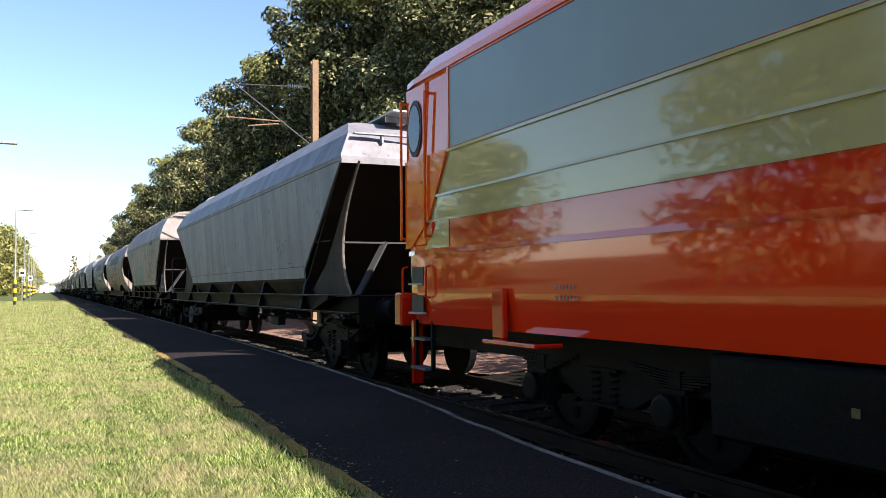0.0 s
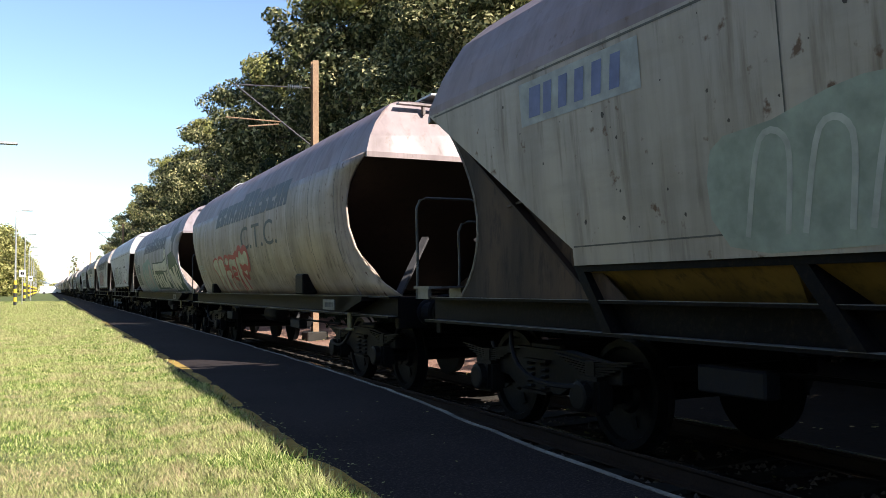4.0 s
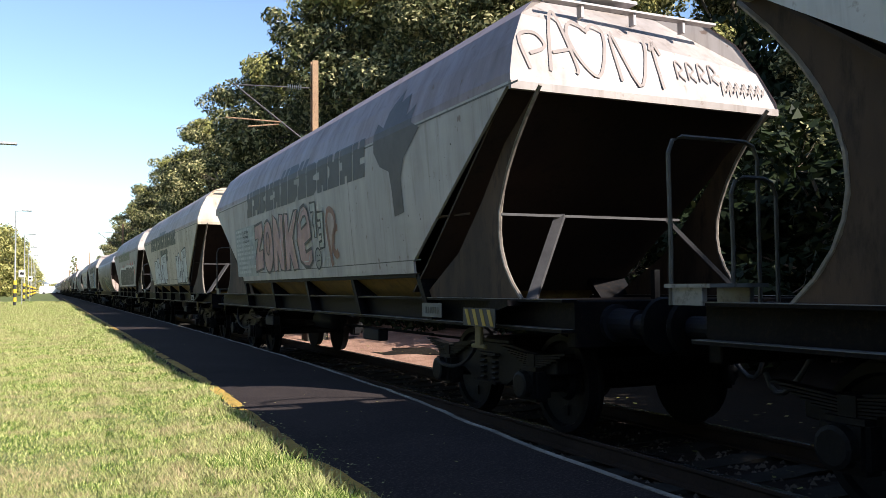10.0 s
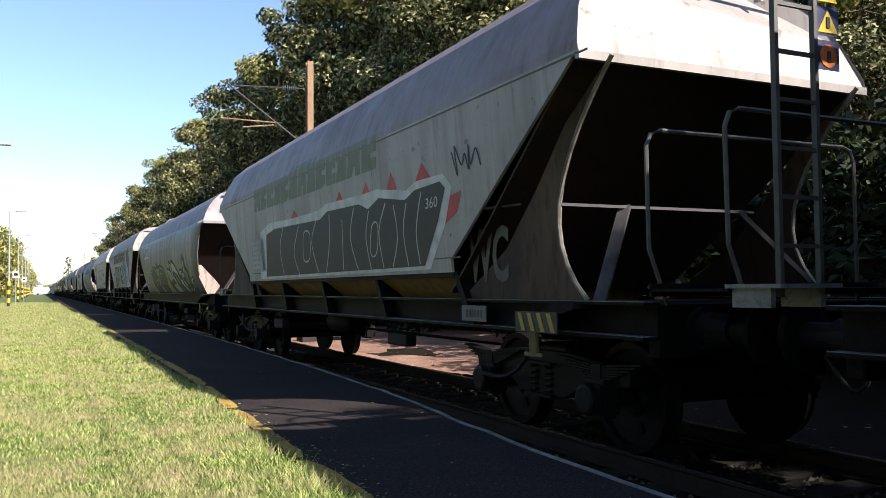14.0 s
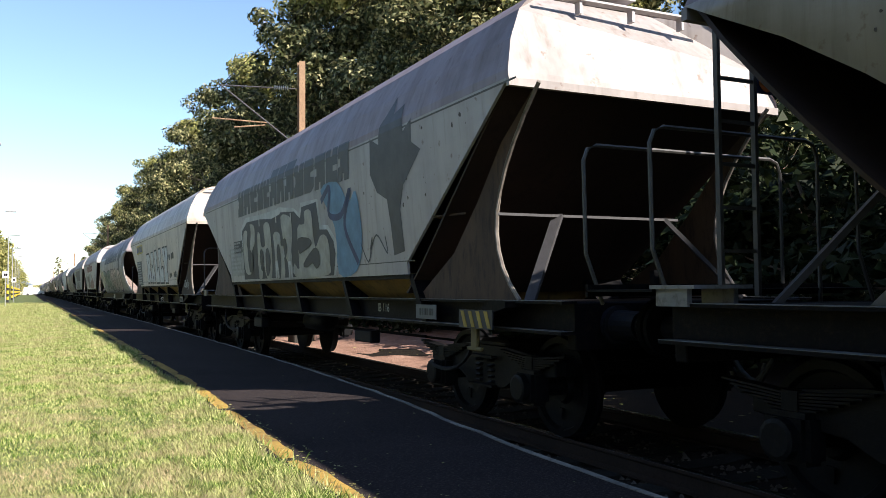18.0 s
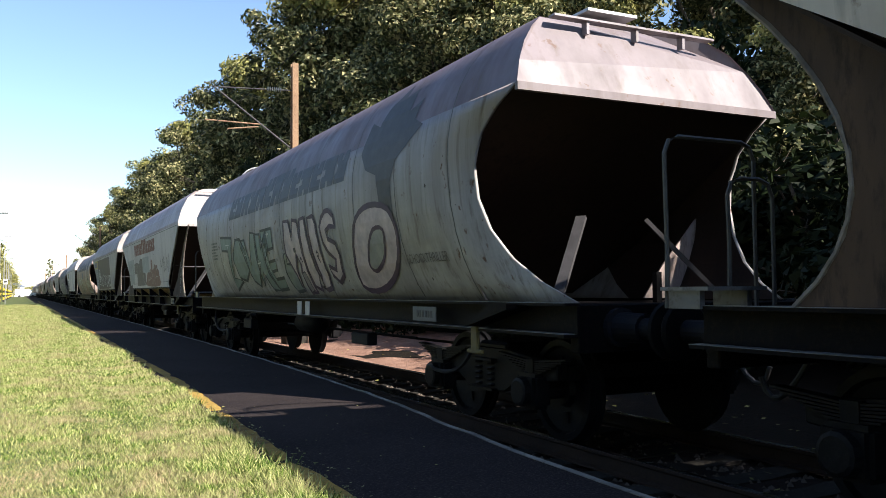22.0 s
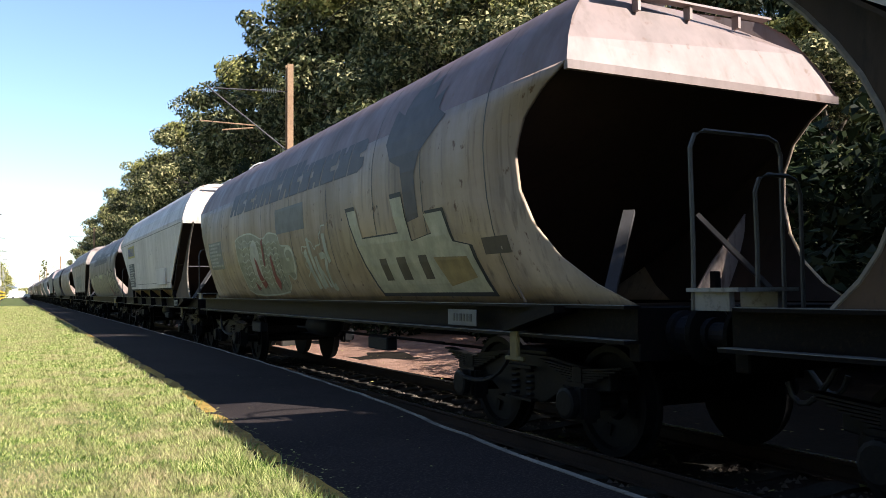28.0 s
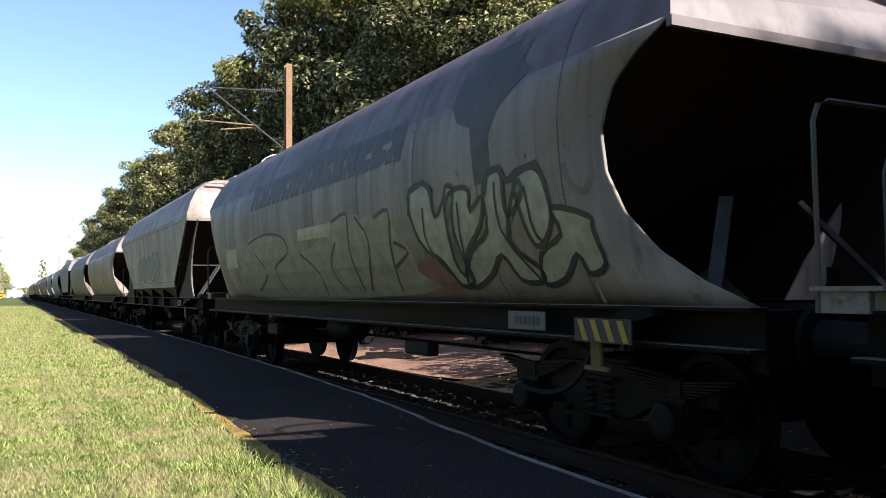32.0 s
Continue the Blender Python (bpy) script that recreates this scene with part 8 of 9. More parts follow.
line(14, [(3.24, 1.63), (3.04, 1.57), (2.75, 1.63), (2.56, 1.58), (2.31, 1.64), (2.14, 1.59), (1.9, 1.64), (1.75, 1.6), (1.54, 1.65), (1.4, 1.61), (1.21, 1.65), (1.08, 1.61), (0.9, 1.66), (0.79, 1.62)], 0.016, chalky, 0.008, False, 3)
line(14, [(3.28, 1.51), (3.07, 1.46), (2.78, 1.52), (2.6, 1.47), (2.34, 1.53), (2.17, 1.49), (1.93, 1.54), (1.78, 1.5), (1.57, 1.55), (1.43, 1.51), (1.23, 1.56), (1.1, 1.52), (0.92, 1.57), (0.81, 1.53)], 0.016, chalky, 0.008, False, 3)
line(14, [(2.97, 2.32), (3.02, 1.85), (3.1, 1.4)], 0.02, (0.07, 0.06, 0.045), 0.009, False, 3)
line(14, [(2.53, 2.27), (2.59, 1.83), (2.66, 1.4)], 0.02, (0.07, 0.06, 0.045), 0.009, False, 3)
line(14, [(1.93, 2.21), (2, 1.8), (2.06, 1.4)], 0.02, (0.07, 0.06, 0.045), 0.009, False, 3)
line(14, [(1.45, 2.16), (1.51, 1.78), (1.57, 1.4)], 0.02, (0.07, 0.06, 0.045), 0.009, False, 3)
line(14, [(1.02, 2.12), (1.08, 1.76), (1.13, 1.4)], 0.02, (0.07, 0.06, 0.045), 0.009, False, 3)
line(14, [(0.78, 2.1), (0.84, 1.75), (0.89, 1.4)], 0.02, (0.07, 0.06, 0.045), 0.009, False, 3)
shape(14, curve_pts([(2.52, 2.01), (2.34, 2.21), (2.13, 2.26), (1.96, 2.11), (2, 1.8), (2.1, 1.59), (2.34, 1.58), (2.52, 1.74)], 3, True), (0.42, 0.41, 0.36), 0.011)
line(14, [(2.52, 2.01), (2.34, 2.21), (2.13, 2.26), (1.96, 2.11), (2, 1.8), (2.1, 1.59), (2.34, 1.58), (2.52, 1.74)], 0.02, chalky, 0.014, True, 3)
shape(14, [(2.28, 1.99), (2.17, 1.9), (2.1, 1.64), (1.98, 1.51), (2.27, 1.44), (2.35, 1.6)], (0.20, 0.03, 0.028), 0.014)
shape(14, [(1.69, 2.23), (1.58, 2.27), (1.65, 1.86), (1.78, 1.79)], (0.20, 0.03, 0.028), 0.014)
shape(14, [(1.31, 1.95), (1.2, 1.98), (1.22, 1.65), (1.15, 1.53), (1.37, 1.4), (1.43, 1.54)], (0.20, 0.03, 0.028), 0.014)
shape(14, [(2.75, 1.56), (2.52, 1.45), (2.76, 1.4)], (0.20, 0.03, 0.028), 0.014)
line(14, [(0.27, 1.88), (0.39, 1.88), (0.42, 1.99), (0.25, 2.05), (0.06, 1.98), (0.06, 1.8), (0.21, 1.65)], 0.05, chalky, 0.012, False, 3)
line(14, [(-0.37, 1.6), (-0.55, 1.68), (-0.44, 1.77), (-0.53, 1.85), (-0.43, 1.96), (-0.47, 2.03), (-0.61, 2.02), (-0.71, 2.03), (-0.74, 2.1), (-0.91, 2.07), (-0.96, 2), (-1.02, 1.97), (-1.09, 2.01), (-1.25, 2.02), (-1.3, 2.06), (-1.28, 2.14), (-1.39, 2.19), (-1.43, 2.26), (-1.58, 2.26)], 0.02, chalky, 0.008, False, 3)
line(14, [(-0.56, 1.97), (-0.63, 1.7), (-0.68, 1.42)], 0.14, (0.40, 0.40, 0.33), 0.007, False, 3)
line(14, [(-0.74, 2.14), (-0.82, 1.72), (-0.87, 1.42)], 0.11, (0.40, 0.40, 0.33), 0.007, False, 3)
line(14, [(-0.96, 1.87), (-0.98, 1.66), (-0.97, 1.44)], 0.12, (0.40, 0.40, 0.33), 0.007, False, 3)
line(14, [(-1, 1.73), (-1.1, 1.6), (-1.17, 1.44)], 0.07, (0.40, 0.40, 0.33), 0.007, False, 3)
line(14, [(-1.15, 1.86), (-1.37, 1.86), (-1.27, 1.64), (-1.27, 1.44), (-1.4, 1.46)], 0.09, (0.40, 0.40, 0.33), 0.007, False, 3)
line(14, [(-1.45, 2.16), (-1.46, 1.94), (-1.5, 1.77)], 0.12, (0.40, 0.40, 0.33), 0.007, False, 3)
block_word(14, 3.9, -3.0, 2.8, 3.2, (0.06, 0.05, 0.055))
leaf_logo(14, -4.3, 2.1, 3.74, (0.06, 0.05, 0.055))
lt = (0.40, 0.37, 0.27)
for pts in ([(-2.45, 2.35), (-2.75, 2.35), (-2.85, 2.0), (-3.9, 2.0), (-3.8, 2.38), (-4.1, 2.38), (-4.2, 1.9), (-4.7, 1.95), (-4.6, 2.15), (-5.0, 2.15), (-5.1, 1.85), (-5.4, 1.8), (-5.5, 1.36), (-2.9, 1.36)],):
    shape(14, [(-4.0 + (p + 4.0) * 1.04, 1.8 + (z - 1.8) * 1.09) for p, z in pts if True], BLACK, 0.004)
    shape(14, pts, lt, 0.008)
for y, a in ((-3.3, 0.1), (-3.8, 0.12), (-4.35, 0.1)):
    shape(14, [(y - a, 1.5), (y - a, 1.75), (y + a, 1.75), (y + a, 1.5)], (0.09, 0.07, 0.05), 0.011)
shape(14, [(-4.75, 1.42), (-4.6, 1.72), (-5.3, 1.7), (-5.35, 1.5)], (0.28, 0.2, 0.09), 0.011)
shape(14, [(0.75, 2.28), (0.75, 2.66), (-0.7, 2.66), (-0.7, 2.28)], (0.13, 0.13, 0.135))
shape(14, [(-5.65, 1.7), (-5.65, 1.85), (-6.1, 1.85), (-6.1, 1.7)], (0.08, 0.06, 0.05))
text_plate(14, 5.9, 4.7, 1.85, 2.4, (0.17, 0.17, 0.16), (0.33, 0.33, 0.3), 7)
# clean cream wagon
sign_board(15, 4.58, 2.75, 2.62, 3.03, (0.40, 0.34, 0.10), (0.04, 0.06, 0.26))
text_plate(15, 4.5, 3.02, 1.6, 2.42, (0.06, 0.065, 0.075), (0.34, 0.34, 0.35), 9)
part("grey_panel", boxes((-1.515, -1.45, -3.7, -2.2, 1.62, 2.08), bevel=0.012), M["clean_cream_paint"], WAGONS[15])
scribble(15, 2.6, 1.76, 2.4, 0.24, 14, (0.44, 0.43, 0.42), 15, 0.015)
# rounded graffiti
stone, inkb = (0.33, 0.31, 0.24), (0.03, 0.028, 0.025)
shape(16, curve_pts([(-3.15, 2.35), (-3.41, 2.45), (-3.65, 2.39), (-3.72, 2.1), (-3.93, 2.22), (-4.03, 2.36), (-4.16, 2.3), (-4.06, 2.03), (-4.07, 1.75), (-4.13, 1.47), (-3.84, 1.42), (-3.65, 1.67), (-3.39, 1.77), (-3.22, 1.98)], 3, True), stone, 0.006)
line(16, [(-3.15, 2.35), (-3.41, 2.45), (-3.65, 2.39), (-3.72, 2.1), (-3.93, 2.22), (-4.03, 2.36), (-4.16, 2.3), (-4.06, 2.03), (-4.07, 1.75), (-4.13, 1.47), (-3.84, 1.42), (-3.65, 1.67), (-3.39, 1.77), (-3.22, 1.98)], 0.05, inkb, 0.009, True, 3)
shape(16, curve_pts([(-3.98, 2.22), (-4.25, 2.32), (-4.45, 2.27), (-4.43, 2.09), (-4.69, 2.2), (-4.56, 1.95), (-4.21, 1.74), (-4.01, 1.52), (-3.91, 1.61), (-3.92, 1.85)], 3, True), stone, 0.006)
line(16, [(-3.98, 2.22), (-4.25, 2.32), (-4.45, 2.27), (-4.43, 2.09), (-4.69, 2.2), (-4.56, 1.95), (-4.21, 1.74), (-4.01, 1.52), (-3.91, 1.61), (-3.92, 1.85)], 0.05, inkb, 0.009, True, 3)
shape(16, curve_pts([(-4.72, 2.28), (-4.9, 2.41), (-5.05, 2.33), (-5.04, 2), (-5.32, 2.14), (-5.27, 2.26), (-4.99, 1.8), (-5.32, 1.54), (-5.25, 1.44), (-4.96, 1.46), (-4.8, 1.68), (-4.49, 1.51), (-4.11, 1.4), (-3.99, 1.47), (-4.3, 1.74), (-4.67, 1.9)], 3, True), stone, 0.006)
line(16, [(-4.72, 2.28), (-4.9, 2.41), (-5.05, 2.33), (-5.04, 2), (-5.32, 2.14), (-5.27, 2.26), (-4.99, 1.8), (-5.32, 1.54), (-5.25, 1.44), (-4.96, 1.46), (-4.8, 1.68), (-4.49, 1.51), (-4.11, 1.4), (-3.99, 1.47), (-4.3, 1.74), (-4.67, 1.9)], 0.05, inkb, 0.009, True, 3)
shape(16, curve_pts([(-5.23, 2.27), (-5.51, 2.35), (-5.66, 2.22), (-5.68, 1.92), (-5.45, 1.73), (-5.33, 1.78), (-5.27, 1.98)], 3, True), stone, 0.006)
line(16, [(-5.23, 2.27), (-5.51, 2.35), (-5.66, 2.22), (-5.68, 1.92), (-5.45, 1.73), (-5.33, 1.78), (-5.27, 1.98)], 0.05, inkb, 0.009, True, 3)
shape(16, curve_pts([(-5.71, 2.01), (-6.15, 1.91), (-6.16, 1.81), (-6.18, 1.56), (-5.95, 1.49), (-5.88, 1.64), (-5.61, 1.46), (-5.3, 1.42), (-5.4, 1.66), (-5.75, 1.8)], 3, True), stone, 0.006)
line(16, [(-5.71, 2.01), (-6.15, 1.91), (-6.16, 1.81), (-6.18, 1.56), (-5.95, 1.49), (-5.88, 1.64), (-5.61, 1.46), (-5.3, 1.42), (-5.4, 1.66), (-5.75, 1.8)], 0.05, inkb, 0.009, True, 3)
line(16, [(-3.13, 2.14), (-3.19, 2.39), (-3.53, 2.46), (-3.73, 2.34)], 0.06, inkb, 0.01, False, 1)
line(16, [(-4.73, 2.2), (-4.81, 2.38), (-5.02, 2.41), (-5.12, 2.28), (-5.28, 2.34), (-5.58, 2.37), (-5.69, 2.18)], 0.06, inkb, 0.01, False, 1)
line(16, [(-3.48, 2.21), (-3.44, 1.82), (-3.85, 1.43)], 0.03, inkb, 0.011, False, 3)
line(16, [(-4.22, 2.2), (-4.14, 1.79), (-4.09, 1.47)], 0.03, inkb, 0.011, False, 3)
line(16, [(-4.92, 2.3), (-4.91, 1.88), (-5.26, 1.46)], 0.03, inkb, 0.011, False, 3)
line(16, [(-5.38, 2.21), (-5.4, 1.86), (-5.47, 1.77)], 0.03, inkb, 0.011, False, 3)
shape(16, curve_pts([(3.83, 2.22), (2.47, 2.32), (1.5, 2.25), (1.28, 1.95), (0.31, 1.98), (-0.86, 2.31), (-1.57, 2.31), (-2.18, 2.22), (-2.68, 2.27), (-2.72, 2.01), (-2.95, 1.84), (-2.99, 1.58), (-2.78, 1.34), (4.41, 1.3)], 3, True), (0.25, 0.225, 0.17), 0.0045)
line(16, [(3.65, 2.21), (2.63, 2.31), (1.59, 2.23), (1.4, 1.96), (2.3, 1.75), (2.1, 1.35)], 0.045, (0.055, 0.05, 0.045), 0.008, False, 3)
line(16, [(3.27, 2.03), (2.83, 1.68), (3.84, 1.39)], 0.045, (0.055, 0.05, 0.045), 0.008, False, 3)
line(16, [(-0.76, 2.27), (-1.32, 2.33), (-1.23, 1.92), (-1.22, 1.37)], 0.045, (0.055, 0.05, 0.045), 0.008, False, 3)
line(16, [(-0.77, 2), (-0.38, 1.69), (-0.6, 1.36)], 0.045, (0.055, 0.05, 0.045), 0.008, False, 3)
line(16, [(-1.59, 2.27), (-1.9, 1.95), (-1.46, 1.37)], 0.045, (0.055, 0.05, 0.045), 0.008, False, 3)
line(16, [(-2.18, 2.21), (-2.61, 2.26), (-2.5, 1.86), (-2.36, 1.37)], 0.045, (0.055, 0.05, 0.045), 0.008, False, 3)
line(16, [(0.8, 1.93), (0.2, 1.64), (0.25, 1.33)], 0.045, (0.055, 0.05, 0.045), 0.008, False, 3)
line(16, [(-2.61, 1.91), (-2.91, 1.79), (-2.47, 1.64)], 0.045, (0.055, 0.05, 0.045), 0.008, False, 3)
shape(16, curve_pts([(-3.09, 1.68), (-3.67, 1.69), (-3.89, 1.47), (-3.65, 1.35), (-2.84, 1.34)], 3, True), (0.20, 0.09, 0.07), 0.0042)
shape(16, [(0.73, 2.27), (-0.7, 2.27), (-0.64, 2.1), (0.76, 2.11)], (0.40, 0.38, 0.25), 0.006)
shape(16, [(5.32, 2.18), (4.51, 2.18), (4.67, 1.84), (5.59, 1.83)], (0.40, 0.38, 0.29), 0.006)
line(16, [(-5.94, 2.32), (-6.01, 2.15), (-6.17, 2.09), (-6.29, 2.22)], 0.05, (0.16, 0.12, 0.10), 0.006, False, 3)
block_word(16, 3.4, -3.0, 2.76, 3.18, (0.05, 0.045, 0.055))
leaf_logo(16, -4.7, 2.3, 3.78, (0.05, 0.045, 0.05), 1.2)
# pale wagon behind
bubbles(17, 2.5, -2.2, 1.75, 2.5, 5, (0.24, 0.235, 0.22), (0.09, 0.09, 0.09), 7)


def end_line(i, pts, width, col, lift=0.012):
    """A sprayed line of (x, z) points on the upright front end sheet."""
    k = SHAPES[i]
    c = curve_pts(pts, 4)
    bm = bmesh.new()
    rows = []
    for j, q in enumerate(c):
        d = c[min(j + 1, len(c) - 1)] - c[max(j - 1, 0)]
        s = Vector((-d.y, d.x)).normalized() * width / 2
        rows.append([bm.verts.new((p.x, -k["half"] + roof_back(k, p.y) - lift, p.y)) for p in (q + s, q - s)])
    for u, v in zip(rows, rows[1:]):
        bm.faces.new((u[0], u[1], v[1], v[0]))
    return part("graffiti_line", bm, ink(col), WAGONS[i])


tag = (0.13, 0.095, 0.085)
for pts in ([(-1.33, 3.3), (-1.38, 3.62), (-1.2, 3.68), (-1.12, 3.55), (-1.3, 3.46)], [(-1.12, 3.3), (-1.0, 3.85), (-0.92, 3.9), (-0.82, 3.4), (-0.84, 3.3)], [(-1.05, 3.5), (-0.86, 3.55)],
            [(-0.62, 3.78), (-0.75, 3.86), (-0.84, 3.72), (-0.76, 3.45), (-0.6, 3.3), (-0.46, 3.55), (-0.42, 3.78), (-0.52, 3.86), (-0.62, 3.76)],
            [(-0.34, 3.28), (-0.33, 3.8), (-0.15, 3.25), (0.02, 3.55), (0.06, 3.78)], [(0.14, 3.25), (0.15, 3.75), (0.22, 3.62)], [(0.1, 3.66), (0.15, 3.78)]):
    end_line(5, pts, 0.035, tag)
for j in range(4):
    x = 0.36 + j * 0.14
    end_line(5, [(x, 3.38), (x + 0.02, 3.58), (x + 0.09, 3.5), (x + 0.03, 3.44), (x + 0.1, 3.37)], 0.022, tag)
for j in range(6):
    x = 0.9 + j * 0.095
    end_line(5, [(x, 3.26), (x + 0.02, 3.42), (x + 0.05, 3.3), (x + 0.09, 3.38)], 0.018, tag)


# ---- locomotive ----
M["loco_red"] = plain("glossy_red_loco_paint", (0.66, 0.02, 0.005), 0.07, vary=0.03, s=0.3)
M["loco_orange"] = plain("glossy_orange_loco_paint", (0.95, 0.11, 0.002), 0.12, vary=0.03, s=0.3)
# the skirt's red is brightened: the lit grass's reflection is in the colour
M["loco_skirt"] = plain("glossy_red_loco_paint_with_grass_glow", (0.88, 0.045, 0.006), 0.07, vary=0.03, s=0.3)
M["loco_cream"] = plain("olive_cream_loco_paint", (0.44, 0.36, 0.17), 0.12, vary=0.03, s=0.3)
M["laminate"] = plain("grey_ribbed_laminate", (0.24, 0.29, 0.31), 0.3, vary=0.06, s=1.0)
M["glass"] = plain("dark_window_glass", (0.03, 0.05, 0.08), 0.05, vary=0.1)
for q in ("loco_red", "loco_skirt", "loco_orange", "loco_cream"):
    b = M[q].node_tree.nodes["Principled BSDF"]
    b.inputs["Specular IOR Level"].default_value = 0.3
    b.inputs["Coat Weight"].default_value, b.inputs["Coat Roughness"].default_value, b.inputs["Coat IOR"].default_value = 1.0, 0.03, 1.5
LOCO_HALF = 7.7


def loco_section(y):
    """Half width of the body at a place along it; the cab ends draw in."""
    a = abs(y)
    if a < 6.9:
        return 1.45
    return 1.45 - 0.50 * ((a - 6.9) / 0.8) ** 2.2


def loco_band(z0, z1, w0, w1, ext=0.0):
    """A belt of the body round both sides and ends."""
    bm = bmesh.new()
    ys = [-LOCO_HALF, -7.6, -7.4, -7.15, -6.9] + [-6 + i for i in range(13)] + [6.9, 7.15, 7.4, 7.6, LOCO_HALF]
    rows = []
    for z, w in ((z0, w0), (z1, w1)):
        left = [bm.verts.new((-(loco_section(y) + w), y * (1 + ext * (abs(y) > 7.3)), z)) for y in ys]
        right = [bm.verts.new((loco_section(y) + w, y * (1 + ext * (abs(y) > 7.3)), z)) for y in reversed(ys)]
        rows.append(left + right)
    n = len(rows[0])
    for i in range(n):
        bm.faces.new((rows[0][i], rows[0][(i + 1) % n], rows[1][(i + 1) % n], rows[1][i]))
    bm.faces.new(rows[0])
    bm.faces.new(rows[1])
    return bm


def build_loco():
    lo = thing("electric_locomotive", "red, orange and cream electric locomotive with glossy ribbed body", "locomotive")
    red, ora, cre = M["loco_red"], M["loco_orange"], M["loco_cream"]
    part("skirt", loco_band(0.96, 1.30, -0.07, -0.012), M["loco_skirt"], lo)
    part("skirt", loco_band(1.30, 1.72, -0.012, 0), M["loco_skirt"], lo)
    part("lower_rib", loco_band(1.72, 1.77, 0.025, 0.02), red, lo)
    part("lower_side", loco_band(1.77, 2.06, 0.0, 0.0), red, lo)
    part("belt_rib", loco_band(2.06, 2.085, 0.018, 0.018), cre, lo)
    part("middle_side", loco_band(2.085, 2.32, 0.0, 0.005), cre, lo)
    part("middle_rib", loco_band(2.32, 2.345, 0.022, 0.02), cre, lo)
    part("waist_side", loco_band(2.345, 2.76, 0.0, 0.0), cre, lo)
    part("window_rib", loco_band(2.76, 2.79, 0.02, 0.02), cre, lo)
    part("upper_side", loco_band(2.79, 3.64, 0.0, -0.02), ora, lo)
    for z0, z1, a, b in ((3.64, 3.70, 0.03, 0.03), (3.70, 3.96, 0.0, -0.22), (3.96, 4.12, -0.22, -0.52), (4.12, 4.18, -0.52, -0.85)):
        part("roof", loco_band(z0, z1, a, b), ora, lo)
    for s in (-1, 1):
        bm = bmesh.new()
        rows = []
        for i in range(129):
            y = -6.0 + i * 12.0 / 128
            d = 0.011 if i % 2 and y * s > -1.0 else 0.0
            rows.append([bm.verts.new((s * (1.456 + d + 0.004), y, z)) for z in (2.8, 3.62)])
        for a, b in zip(rows, rows[1:]):
            bm.faces.new((a[0], b[0], b[1], a[1]))
        part("window_band", bm, M["laminate"], lo, "grey ribbed translucent panels")
        part("window_frame", boxes(*[(s * 1.45 - 0.022, s * 1.45 + 0.022, y - 0.02, y + 0.02, 2.79, 3.64) for y in (-6.02, 6.02)], (s * 1.44 - 0.02, s * 1.44 + 0.02, -6.0, 6.0, 3.61, 3.645)), ora, lo)
        for e in (-1, 1):
            d = part("cab_door", boxes((s * 1.43 - 0.03, s * 1.43 + 0.03, e * 6.88 - 0.27, e * 6.88 + 0.27, 1.82, 3.62), bevel=0.012), ora, lo, "orange cab door with a round window")
            ring, pane = bmesh.new(), bmesh.new()
            for b, y0, y1, r in ((ring, 0.0, 0.05, 0.25), (pane, 0.045, 0.056, 0.205)):
                lathe(b, [(y0, r), (y1, r)], 28, Matrix.Translation((s * 1.425, e * 6.88, 3.14)) @ Matrix.Rotation(math.radians(-90 * s), 4, "Z") @ Matrix.Diagonal((0.78, 1, 1.28, 1)))
            part("window_ring", ring, M["black"], d)
            part("window_pane", pane, M["glass"], d)
            part("door_handle", boxes((s * 1.47 - 0.015, s * 1.47 + 0.015, e * 6.7 - 0.07, e * 6.7 + 0.02, 2.5, 2.53), (s * 1.46 - 0.012, s * 1.46 + 0.012, e * 6.72 - 0.1, e * 6.72 + 0.06, 2.45, 2.62)), red, d)
            for o in (-0.33, 0.33):
                part("hand_rail", tubes([[(s * 1.5, e * 6.88 + o, 1.9), (s * 1.5, e * 6.88 + o, 3.5)], [(s * 1.42, e * 6.88 + o, 1.92), (s * 1.5, e * 6.88 + o, 1.92)], [(s * 1.42, e * 6.88 + o, 3.48), (s * 1.5, e * 6.88 + o, 3.48)]], 0.016, 6), ora, lo)
            # painted flashes on the cab sides
            for col, poly in ((ora, [(6.08, 2.79), (6.08, 2.72), (6.5, 2.1), (7.0, 1.8), (7.15, 1.8), (7.15, 2.79)]), (cre, [(6.04, 1.78), (6.62, 1.78), (6.3, 2.06), (6.04, 2.06)])):
                bm = bmesh.new()
                prism(bm, [(e * a, z) for a, z in poly], "x", s * 1.452 - 0.002, s * (1.475 if col is ora else 1.458))
                part("paint_flash", bm, col, lo)
            # flat black plates stand for the shade inside the step openings
            for z in (1.5, 1.18):
                f = part("step_recess", boxes((s * 1.452 - 0.004, s * 1.452 + 0.004, e * 6.86 - 0.16, e * 6.86 + 0.16, z - 0.09, z + 0.09)), M["black"], lo)
                part("step_edge", boxes((s * 1.46 - 0.03, s * 1.46 + 0.03, e * 6.86 - 0.18, e * 6.86 + 0.18, z - 0.11, z - 0.09)), M["galv"], f)
            for z in (0.78, 0.46):
                part("ladder_step", boxes((s * 1.36 - 0.1, s * 1.36 + 0.06, e * 6.86 - 0.2, e * 6.86 + 0.2, z, z + 0.025)), M["flange"], lo)
            part("ladder_side", boxes(*[(s * 1.38 - 0.01, s * 1.38 + 0.03, e * 6.86 + o - 0.02, e * 6.86 + o + 0.02, 0.44, 1.0) for o in (-0.22, 0.22)]), M["bogie"], lo)
            part("guard_iron", boxes((s * 1.25 - 0.06, s * 1.25 + 0.06, e * 7.35 - 0.03, e * 7.35 + 0.03, 0.25, 0.98)), red, lo)
